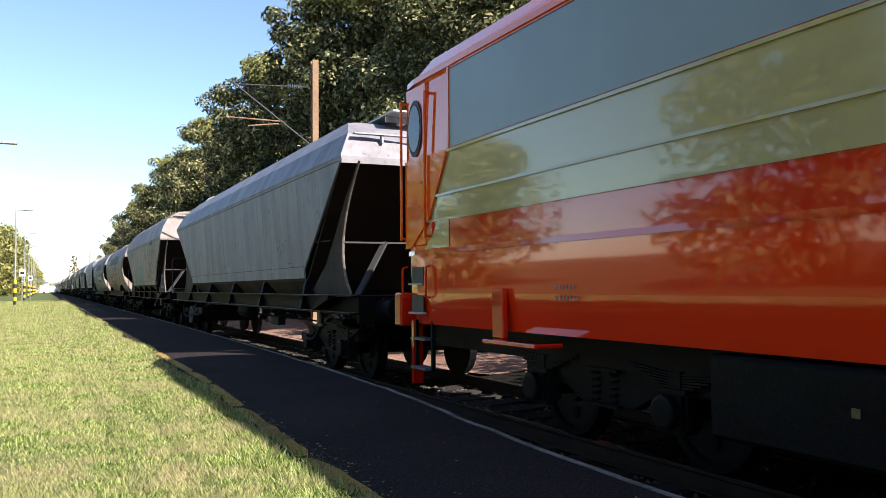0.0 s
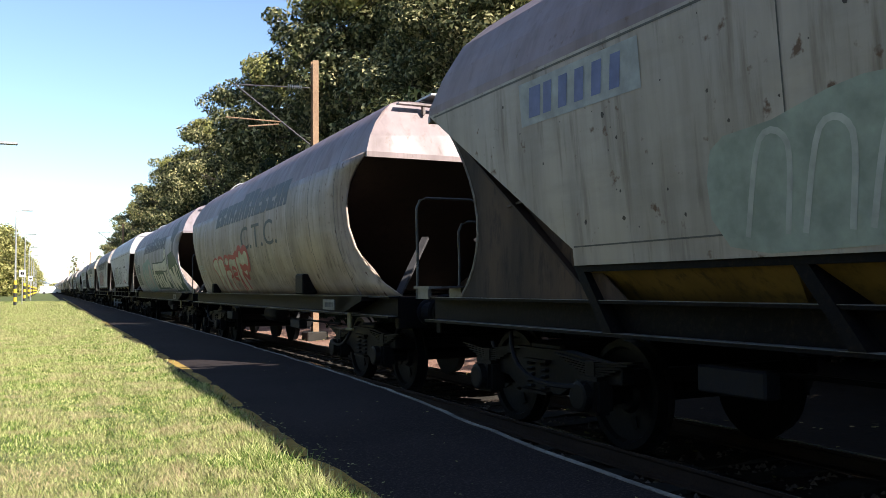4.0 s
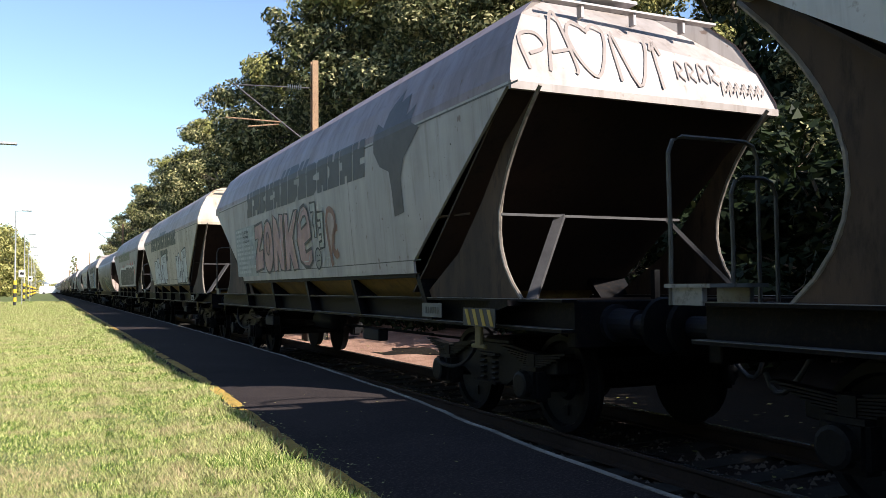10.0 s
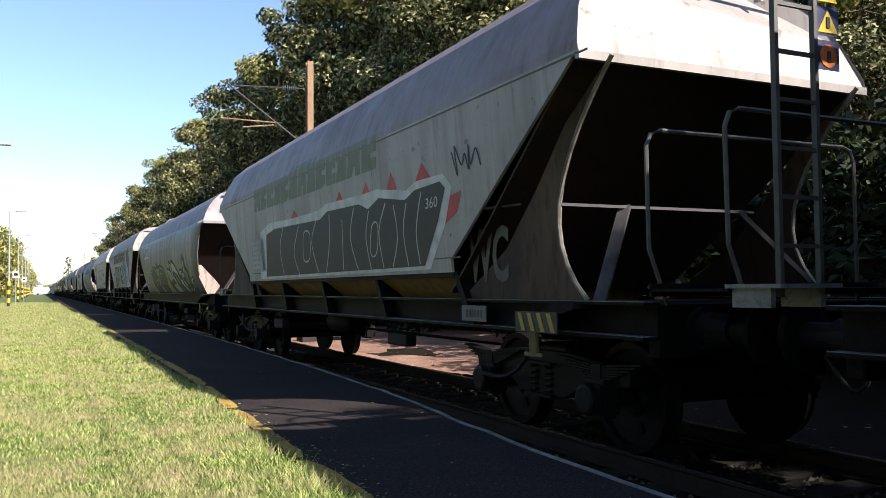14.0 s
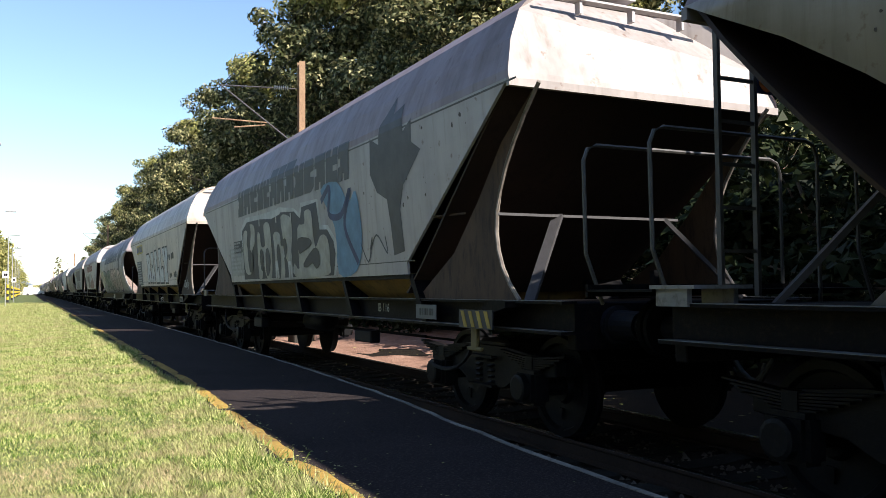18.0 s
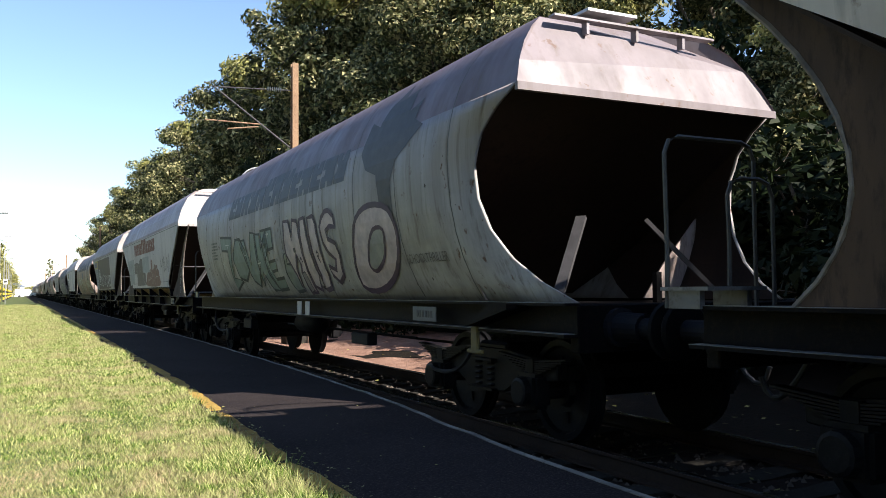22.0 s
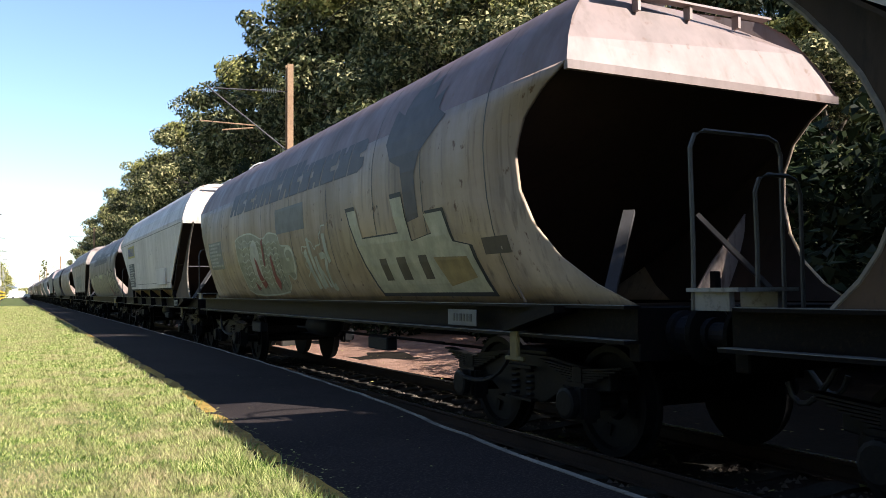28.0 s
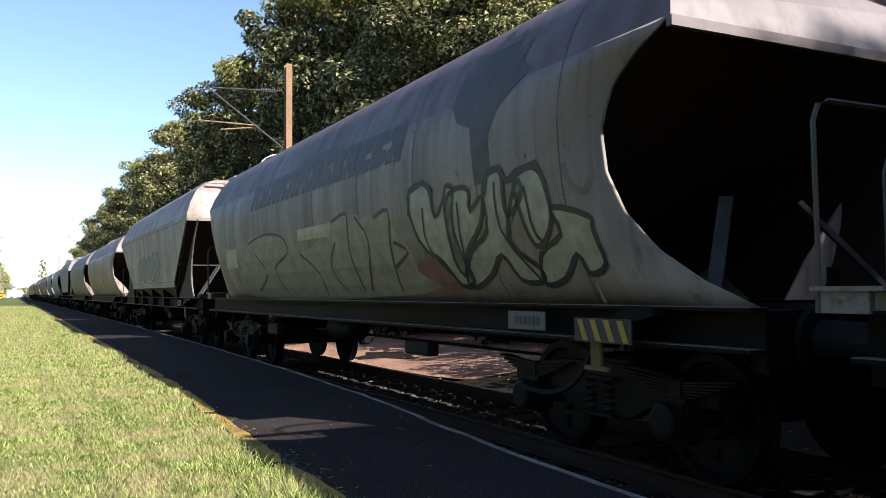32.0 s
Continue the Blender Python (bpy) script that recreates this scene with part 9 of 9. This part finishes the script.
            for lp in ([(s * 1.47, e * 6.86 + 0.32, 1.25), (s * 1.49, e * 6.86 + 0.32, 1.6)], [(s * 1.47, e * 6.86 - 0.32, 1.25), (s * 1.49, e * 6.86 - 0.32, 1.6)]):
                part("grab_iron", tubes([[(s * 1.44, lp[0][1], 1.25), (s * 1.5, lp[0][1], 1.27), (s * 1.5, lp[0][1], 1.58), (s * 1.44, lp[0][1], 1.6)]], 0.014, 6), red, lo)
        for y in (-4.5, 4.5):
            part("sand_box_step", boxes((s * 1.52 - 0.14, s * 1.52 + 0.14, y - 0.45, y + 0.45, 0.86, 0.90), (s * 1.47 - 0.03, s * 1.47 + 0.03, y + 0.35, y + 0.55, 0.9, 1.35), bevel=0.01), red, lo)
        part("side_duct", boxes((s * 1.28 - 0.1, s * 1.28 + 0.1, -2.4, 2.4, 0.4, 0.93), bevel=0.03), M["bogie"], lo)
        part("warning_plate", boxes((s * 1.385 - 0.004, s * 1.385 + 0.004, 1.28, 1.33, 0.67, 0.72)), M["towhook"], lo)
    for e in (-1, 1):
        part("nose_belt", boxes((-1.02, 1.02, e * 7.66 - 0.1, e * 7.66 + 0.1, 2.08, 2.36), bevel=0.04), ora, lo)
    for e in (-1, 1):
        part("buffer_beam", boxes((-1.35, 1.35, e * 7.72 - 0.1, e * 7.72 + 0.1, 0.9, 1.3), bevel=0.02), red, lo)
        m = Matrix.Identity(4) if e < 0 else Matrix.Rotation(math.pi, 4, "Z")
        for sx in (-1, 1):
            g = part("buffer", ("buffer_gear", buffer_gear), M["bogie"], lo, at=m @ Matrix.Translation((sx * 0.875, -7.72, 1.06)))
            part("buffer_head", ("buffer_head", buffer_head), M["bogie"], g)
        part("draw_hook", ("hook", draw_hook), M["bogie"], lo, at=m @ Matrix.Translation((0, -7.7, 0)))
    part("underframe", boxes((-1.1, 1.1, -7.2, 7.2, 0.7, 0.98)), M["bogie"], lo)
    part("roof_hump", boxes((-0.55, 0.55, -4, 4, 4.12, 4.3), bevel=0.05), M["frame"], lo)
    sets = []
    for y in (-3.9, 3.9):
        sets += add_bogie(lo, y)
    # dimension marks on the skirt
    mk = ink((0.40, 0.22, 0.2))
    for z, n in ((1.36, 6), (1.27, 7)):
        for i in range(n):
            part("marking", boxes((-1.462, -1.458, 4.05 - 0.05 * i - 0.03, 4.05 - 0.05 * i, z - 0.012, z + 0.012)) if i in (0, n - 1) else boxes((-1.462, -1.458, 4.05 - 0.05 * i - 0.03, 4.05 - 0.05 * i - 0.01, z - 0.018, z + 0.018)), mk, lo)
    WAGONS.append(lo)
    WHEELSETS.append(sets)
    START.append(1.8)


build_loco()


# ---- masts, lamps ----
def build_mast(y):
    m = thing("catenary_mast", "rust-streaked steel overhead-line mast with a bracket arm", "mast", "overhead line masts", at=(8.0, y, -0.3))
    bm = bmesh.new()
    for o in (-0.11, 0.11):
        box(bm, -0.10, 0.10, o - 0.012, o + 0.012, 0, 9.2)
    box(bm, -0.012, 0.012, -0.11, 0.11, 0, 9.2)
    part("mast_post", bm, M["wood_mast"], m)
    part("footing", boxes((-0.35, 0.35, -0.35, 0.35, -0.2, 0.25), bevel=0.03), M["sleeper"], m)
    part("top_tie", tubes([[(-0.1, 0, 8.29), (-2.61, 0, 8.17)]], 0.02, 6), M["brace"], m)
    bm = bmesh.new()
    for i in range(7):
        lathe(bm, [(0, 0.03), (0.015, 0.075), (0.03, 0.03)], 10, Matrix.Translation((-0.45 - i * 0.07, 0, 8.275)) @ Matrix.Rotation(math.pi / 2, 4, "Z"))
    part("insulator", bm, M["galv"], m)
    part("bracket_tube", tubes([[(-0.1, 0, 6.35), (-2.66, 0, 8.2)]], 0.028, 8), M["brace"], m)
    part("steady_arm", tubes([[(-1.1, 0, 7.08), (-2.9, 0, 7.1)], [(-1.2, 0, 7.0), (-2.2, 0, 6.86)]], 0.022, 6), M["wood_mast"], m)
    part("rear_bracket", tubes([[(0.1, 0, 6.1), (0.7, 0, 6.6)], [(0.7, 0, 6.6), (1.9, 0, 6.6)], [(0.7, 0, 6.6), (1.3, 0, 6.32)]], 0.025, 6), M["galv"], m)
    part("junction_box", boxes((0.45, 0.7, -0.1, 0.1, 6.05, 6.28), bevel=0.01), M["galv"], m)


for y in (27, 104, 184, 264, 344):
    build_mast(y)
for nm, x, z in (("contact_wire", 5.2, 6.5), ("messenger_wire", 5.35, 7.85)):
    tagged(part(nm, tubes([[(x, y, z - (0.7 * math.sin(math.pi * ((y - 27) % 77) / 77) if nm[0] == "m" else 0)) for y in range(-50, 420, 11)]], 0.008, 5), M["frame"]), "thin dark overhead wire above the track", "overhead wire")


def build_lamp(x, y):
    l = thing("platform_lamp", "tall thin grey lamp post with a yellow and black striped base", "lamp post", "platform lamps", at=(x, y, 0.28))
    bm = bmesh.new()
    tube(bm, [(0, 0, 1.8), (0, 0, 4), (0, 0, 6.74)], [0.07, 0.055, 0.045], 10)
    part("post", bm, M["galv"], l)
    for i in range(6):
        bm = bmesh.new()
        tube(bm, [(0, 0, i * 0.3), (0, 0, i * 0.3 + 0.3)], 0.11, 12)
        part("stripe", bm, (M["black"], M["safety"])[i % 2], l)
    part("arm", tubes([[(0, 0, 6.7), (0.55, 0, 6.75)]], 0.03, 8), M["galv"], l)
    part("lantern", boxes((0.4, 1.05, -0.1, 0.1, 6.70, 6.82), bevel=0.03), M["galv"], l)
    return l


first = build_lamp(-1.95, 67)
for i, y in enumerate((36.5, 95, 124, 153, 182, 211, 240, 270)):
    copy_thing(first, pose(-2.1 if y < 60 else -1.85 - 0.003 * (y - 67), y, 0.28))
for y, x in ((71, -1.6), (102, -1.5)):
    s = thing("platform_sign", "small white board on a thin grey post", "sign", "platform signs", at=(x, y, 0.28))
    part("post", tubes([[(0, 0, 0), (0, 0, 2.6)]], 0.03, 8), M["galv"], s)
    part("board", boxes((-0.22, 0.22, -0.02, 0.02, 2.1, 2.6), bevel=0.005), M["white"], s)
    part("mark", boxes((-0.13, 0.13, -0.026, -0.021, 2.25, 2.45)), M["frame"], s)

# ---- far end of the platform: small house and a parked van ----
h = thing("station_house", "small pale house with a blue-grey roof far down the line", "house", at=(-3.0, 330, 0.25))
part("wall", boxes((-4, 4, -3, 3, 0, 3.4)), M["white"], h)
bm = bmesh.new()
prism(bm, [(-4.4, 3.4), (4.4, 3.4), (0, 5.6)], "y", -3.3, 3.3)
part("roof", bm, plain("blue_grey_roof", (0.16, 0.2, 0.27), 0.7), h)
for x in (-2.4, 0, 2.4):
    wdw = part("window", boxes((x - 0.5, x + 0.5, -3.05, -3.0, 1.1, 2.3)), M["glass"], h)
    part("frame", boxes((x - 0.56, x + 0.56, -3.03, -3.01, 1.04, 2.36)), M["frame"], wdw)
v = thing("van", "white parked van beside the level crossing", "van", at=(1.2, 262, 0.25))
bm = bmesh.new()
prism(bm, [(-2.6, 0.4), (2.6, 0.4), (2.6, 1.2), (1.6, 1.35), (1.1, 2.2), (-2.6, 2.25)], "y", -0.95, 0.95)
part("body", bm, M["white"], v)
part("windscreen", boxes((1.2, 1.5, -0.8, 0.8, 1.4, 2.0)), M["glass"], v)
for x in (-1.6, 1.7):
    for s in (-1, 1):
        bm = bmesh.new()
        lathe(bm, [(s * 0.98, 0.33), (s * 0.8, 0.33)], 16, Matrix.Translation((x, 0, 0.33)))
        part("wheel", bm, M["black"], v)


# ---- trees ----
def leaf_cloud(rng, spots, per, size):
    """Leaves packed into rounded tufts about the given spots, thicker on top than below."""
    n = len(spots) * per
    c = np.repeat(np.array([tuple(q) for q, _ in spots]), per, axis=0)
    rad = np.repeat(np.array([r for _, r in spots]), per)[:, None]
    u = rng.normal(size=(n, 3))
    u[:, 2] += 0.35
    u /= np.linalg.norm(u, axis=1, keepdims=True)
    p = c + u * rad * (0.45 + 0.62 * rng.random((n, 1)) ** 0.6) * np.array((1.0, 1.0, 0.72))
    nrm = u * 0.85 + rng.normal(size=(n, 3)) * 0.42 + np.array((0, 0, 0.2))
    nrm /= np.linalg.norm(nrm, axis=1, keepdims=True)
    a = np.cross(nrm, rng.normal(size=(n, 3)))
    a /= np.linalg.norm(a, axis=1, keepdims=True)
    b = np.cross(nrm, a)
    sz = size * rng.uniform(0.6, 1.25, (n, 1))
    v = np.stack([p - a * sz, p + b * sz * 0.75 + a * sz * 0.2, p + a * sz * 0.9 - b * sz * 0.35], 1)
    me = bpy.data.meshes.new("crown")
    me.vertices.add(n * 3)
    me.vertices.foreach_set("co", v.ravel())
    me.loops.add(n * 3)
    me.loops.foreach_set("vertex_index", np.arange(n * 3))
    me.polygons.add(n)
    me.polygons.foreach_set("loop_start", np.arange(0, n * 3, 3))
    me.update(calc_edges=True)
    return me


def make_tree(seed, height, width, mat, low=0.3, per=46, size=0.17, name="tree", label="tall broadleaf tree with early autumn leaves behind the track", clumps=230, gold=0.15, lobes=15, tuft=0.085):
    """Trunk, boughs to every lobe of the crown, twigs to its tufts, and leaves on the tufts."""
    rnd, rng = random.Random(seed), np.random.default_rng(seed)
    t = thing(name, label, "tree", "trees along the line")
    bm = bmesh.new()
    r0 = height * 0.017
    base = [Vector((0, 0, -0.6)), Vector((rnd.uniform(-0.1, 0.1), 0.05, height * 0.18)), Vector((rnd.uniform(-0.3, 0.3), rnd.uniform(-0.3, 0.3), height * 0.42)), Vector((rnd.uniform(-0.5, 0.5), rnd.uniform(-0.5, 0.5), height * 0.78))]
    tube(bm, base, [r0 * 1.25, r0, r0 * 0.7, r0 * 0.3], 9, cap=False)
    z0 = height * low
    spots = []
    for j in range(lobes):
        f = (j + 0.5) / lobes
        a = j * 2.4 + rnd.uniform(-0.5, 0.5)
        lr = width * rnd.uniform(0.19, 0.26) * (1.1 - 0.4 * f)
        spread = width * 0.5 * (1 - abs(f - 0.38) ** 1.5 * 1.25) - lr * 0.7
        c = Vector((math.cos(a) * spread * rnd.uniform(0.75, 1.0), math.sin(a) * spread * rnd.uniform(0.75, 1.0), z0 + (height - z0 - lr * 0.8) * f))
        foot = base[1].lerp(base[3], min(0.95, max(0.0, (c.z * 0.72 / height - 0.18) / 0.6)))
        mid = foot.lerp(c, 0.5) + Vector((rnd.uniform(-0.3, 0.3), rnd.uniform(-0.3, 0.3), -0.06 * height * 0.5))
        tube(bm, bent(foot, mid, c, 5), [r0 * q for q in (0.42, 0.36, 0.3, 0.24, 0.18, 0.12)], 6, cap=False)
        for q in range(max(3, clumps // lobes)):
            u = Vector((rnd.gauss(0, 1), rnd.gauss(0, 1), rnd.gauss(0.35, 0.8))).normalized()
            p = c + Vector((u.x * lr, u.y * lr, u.z * lr * 0.8)) * rnd.uniform(0.7, 1.12)
            spots.append((p, width * tuft * rnd.uniform(0.65, 1.25)))
            if q % 2 == 0:
                tube(bm, bent(c, c.lerp(p, 0.5) + Vector((0, 0, -0.2)), p, 3), [r0 * 0.12, r0 * 0.09, r0 * 0.06, r0 * 0.04], 4, cap=False)
    part("trunk", bm, M["bark"], t)
    ng = int(len(spots) * gold)
    spots.sort(key=lambda q: q[0].z + 0.4 * q[0].x + rnd.uniform(-1.5, 1.5))
    part("crown", leaf_cloud(rng, spots[:len(spots) - ng], per, size), mat, t)
    if ng:
        part("turning_leaves", leaf_cloud(rng, spots[len(spots) - ng:], per, size), M["leaf_gold"], t, "yellowing leaves")
    return t


protos = [make_tree(11 + i, 20.0, 12.0, M["leaf"], gold=(0.06, 0.10, 0.04, 0.08)[i], low=0.06, clumps=225, per=240, size=0.165, tuft=0.088) for i in range(4)]
ROW = [(20.6, 64, 28), (20.4, 88, 26.5), (20.4, 117, 26), (20, 150, 25.5), (20, 185, 24), (19.5, 216, 23), (20, 255, 20.5), (20, 300, 18), (25, 50, 26), (24, 57, 27), (25.5, 78, 26), (25, 104, 24), (24, 134, 24), (24, 168, 22), (21, 43, 22),
       (18, 37, 18), (17, 31, 16), (17, 25, 13), (16.5, 19, 9), (16.5, 13, 8.5), (16.5, 7, 8.5), (17, 1, 9), (16, -5, 10), (24, 33, 20), (25, 25, 19), (25, 16, 19), (26, 7, 19), (27, 41, 23), (18.0, -15.4, 19.5), (23, -20, 18), (26, -5, 18)]
rt = random.Random(77)
for i, (x, y, hh) in enumerate(ROW):
    src = protos[i % 4]
    f = hh / 20.0
    m = Matrix.LocRotScale((x, y, -0.2), Euler((0, 0, rt.uniform(0, 6.28))), (f * rt.uniform(0.95, 1.08), f * rt.uniform(0.95, 1.08), f))
    if i < 4:
        src.matrix_basis = m
    else:
        copy_thing(src, Matrix.Identity(4)).matrix_basis = m
shrub = make_tree(31, 6.0, 7.5, M["leaf_under"], low=0.02, per=75, size=0.16, name="shrub", label="dense bush below the trees, its green darkened for their shade", clumps=90, gold=0, lobes=9, tuft=0.11)
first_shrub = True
# bushes with y below 0 are unseen, added to shade ground beyond the track
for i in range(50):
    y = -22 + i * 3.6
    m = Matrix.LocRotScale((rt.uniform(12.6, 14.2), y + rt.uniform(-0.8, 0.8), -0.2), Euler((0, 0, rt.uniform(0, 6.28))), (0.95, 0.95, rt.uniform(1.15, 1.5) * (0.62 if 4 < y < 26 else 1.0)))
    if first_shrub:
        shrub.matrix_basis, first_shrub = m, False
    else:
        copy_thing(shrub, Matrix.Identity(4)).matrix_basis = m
# a second row, added to close bright sky gaps behind the first
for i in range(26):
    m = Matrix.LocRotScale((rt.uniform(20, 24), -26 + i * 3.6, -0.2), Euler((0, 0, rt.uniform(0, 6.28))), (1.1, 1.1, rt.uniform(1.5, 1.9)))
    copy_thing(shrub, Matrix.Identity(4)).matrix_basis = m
gold_tree = make_tree(41, 9.0, 8.5, M["leaf_gold"], low=0.05, per=90, size=0.2, label="yellow-green autumn tree left of the line, nearer copies added unseen", clumps=110, gold=0, tuft=0.13)
# trees past x = -13 are unseen, added to cut sky light and fill reflections
spots_left = [(-9.5, 168, 14), (-8.6, 186, 13.5), (-9.4, 200, 13), (-8.0, 216, 12.5), (-8.4, 234, 12.2), (-7.2, 252, 11.8), (-7.0, 272, 11.2), (-6.0, 296, 10.6), (-5.0, 322, 10), (-4.5, 350, 9.5), (-12, 180, 14), (-12, 150, 14),
              (-13, 120, 10.5), (-14, 100, 10.5), (-14, 84, 10.5), (-15, 70, 10.5), (-14, 57, 10.5), (-15, 44, 10.5), (-15, 20, 10.5), (-14, 9, 10.5), (-15, -2, 10.5), (-14, -13, 10.5), (-15, -24, 10.5)]
for i, (x, y, hh) in enumerate(spots_left):
    f = hh / 9.0
    m = Matrix.LocRotScale((x, y, 0.2), Euler((0, 0, rt.uniform(0, 6.28))), (f, f, f))
    if i == 0:
        gold_tree.matrix_basis = m
    else:
        copy_thing(gold_tree, Matrix.Identity(4)).matrix_basis = m
pop = make_tree(51, 20, 6, M["leaf"], low=0.1, per=50, size=0.25, label="slender poplar far beyond the line", clumps=75, gold=0)
pop.matrix_basis = Matrix.LocRotScale((12.5, 450, 0), None, (0.8, 0.8, 0.92))
hedge = make_tree(61, 6, 12, M["leaf_gold"], low=0.02, per=60, size=0.2, label="low band of distant trees at the end of the line", clumps=80, gold=0)
for i in range(14):
    m = Matrix.LocRotScale((-40 + i * 11 + rt.uniform(-3, 3), 480 + rt.uniform(-30, 30), 0), Euler((0, 0, rt.uniform(0, 6))), (1.5, 1.5, rt.uniform(0.9, 1.4)))
    if i == 0:
        hedge.matrix_basis = m
    else:
        copy_thing(hedge, Matrix.Identity(4)).matrix_basis = m


# ---- grass ----
def build_grass():
    rng = np.random.default_rng(5)
    n = 550000
    y = 2.2 + 88 * rng.random(n) ** 2.5
    lo, hi = -0.35 - 0.06 * y, 1.38 + 0.12 * np.clip((y - 6.5) / 4, 0, 1) + 0.04 * np.sin(y * 2.1) + 0.03 * np.sin(y * 5.3 + 1) + 0.05 * np.sin(y * 0.9) + 0.06 * np.abs(rng.normal(size=n))
    x = lo + (hi - lo) * rng.random(n) ** 0.85
    wide = np.arange(n) >= n - 90000     # thin cover over the rest of the turf round the eye
    y = np.where(wide, -8 + 24 * rng.random(n), y)
    x = np.where(wide, -6 + 7.5 * rng.random(n), x)
    patch = np.sin(x * 2.3 + 1.7 * np.sin(y * 0.8)) * np.sin(y * 1.3 + x) * 0.5 + 0.5
    h = (0.015 + 0.03 * rng.random(n)) * (0.7 + 0.6 * patch) * (1 + np.clip(y - 12, 0, 30) * 0.02)
    near_edge = np.clip((x - hi + 0.25) / 0.25, 0, 1)
    h *= 1 + 0.8 * near_edge
    wd = (0.0023 + 0.0028 * rng.random(n)) * (1 + np.clip(y - 5, 0, 40) * 0.10)
    a = rng.random(n) * 6.283
    lean = h * (0.3 + 0.9 * rng.random(n))
    b = rng.random(n) * 6.283
    v = np.empty((n, 3, 3))
    z0 = 0.278 + 0.022 * np.clip((x - 1.0) / 0.46, 0, 1)
    v[:, 0] = np.stack([x - np.cos(a) * wd, y - np.sin(a) * wd, z0], 1)
    v[:, 1] = np.stack([x + np.cos(a) * wd, y + np.sin(a) * wd, z0], 1)
    v[:, 2] = np.stack([x + np.cos(b) * lean, y + np.sin(b) * lean, z0 + h], 1)
    me = bpy.data.meshes.new("grass")
    me.vertices.add(n * 3)
    me.vertices.foreach_set("co", v.ravel())
    me.loops.add(n * 3)
    me.loops.foreach_set("vertex_index", np.arange(n * 3))
    me.polygons.add(n)
    me.polygons.foreach_set("loop_start", np.arange(0, n * 3, 3))
    me.update(calc_edges=True)
    tagged(part("grass", me, M["blade"]), "short sunlit green and straw-coloured grass by the platform", "grass", kind="stuff")


build_grass()


def scatter(name, label, n, spread, size, mat, seed):
    """Flat curled flecks strewn on a surface."""
    rnd = random.Random(seed)
    verts, faces = [], []
    for _ in range(n):
        x, y, z = spread(rnd)
        a, r = rnd.uniform(0, 6.28), size * rnd.uniform(0.5, 1.3)
        k = len(verts)
        for d, q in ((0, 1.0), (1.57, 0.55), (3.14, 1.0), (4.71, 0.55)):
            verts.append((x + r * q * math.cos(a + d), y + r * q * math.sin(a + d), z + rnd.uniform(0.0, 0.4) * r))
        faces += [(k, k + 1, k + 2), (k, k + 2, k + 3)]
    me = bpy.data.meshes.new(name)
    me.from_pydata(verts, [], faces)
    tagged(part(name, me, mat), label, "fallen leaves", kind="stuff")


def on_platform(r):
    y = 2.5 + 22 * r.random() ** 1.6
    return (r.uniform(1.6, edge_x(y) - 0.1), y, 0.304)


def on_bed(r):
    y = 2.5 + 26 * r.random() ** 1.5
    return (r.uniform(3.6, 8.5), y, -0.16 if r.random() < 0.6 else -0.19)


def on_verge(r):
    y = 2.5 + 30 * r.random() ** 1.6
    return (r.uniform(1.5, 1.7), y, 0.307)


scatter("platform_leaves", "a few dry tan leaves strewn on the asphalt", 130, on_platform, 0.012, M["leaf_gold"], 3)
scatter("track_leaves", "dry brown leaves strewn on the track bed", 420, on_bed, 0.04, M["leaf_gold"], 4)
scatter("edge_leaves", "dry clippings along the turf edge", 700, on_verge, 0.016, M["leaf_gold"], 5)


# ---- motion ----
SPEED = [(0, 9.3), (8, 8.75), (17, 8.1), (32, 8.1)]


def travelled(t):
    d = 0.0
    for (a, va), (b, vb) in zip(SPEED, SPEED[1:]):
        e = min(t, b)
        if e > a:
            ve = va + (vb - va) * (e - a) / (b - a)
            d += (va + ve) / 2 * (e - a)
    return d


def motions():
    times = [i for i in range(0, 33)]
    for w, y in zip(WAGONS, START):
        walk(w, [(t, pose(TRACK_X, y - travelled(t), 0)) for t in times])
    # wheels roll without slipping
    ticks = [i / 15 for i in range(481)]
    angle = [math.degrees(travelled(t) / 0.46) for t in ticks]
    for sets in WHEELSETS[:18] + WHEELSETS[-1:]:
        for ws in sets:
            p = ws.location.copy()
            walk(ws, [(t, pose(p.x, p.y, p.z, a)) for t, a in zip(ticks, angle)])


motions()
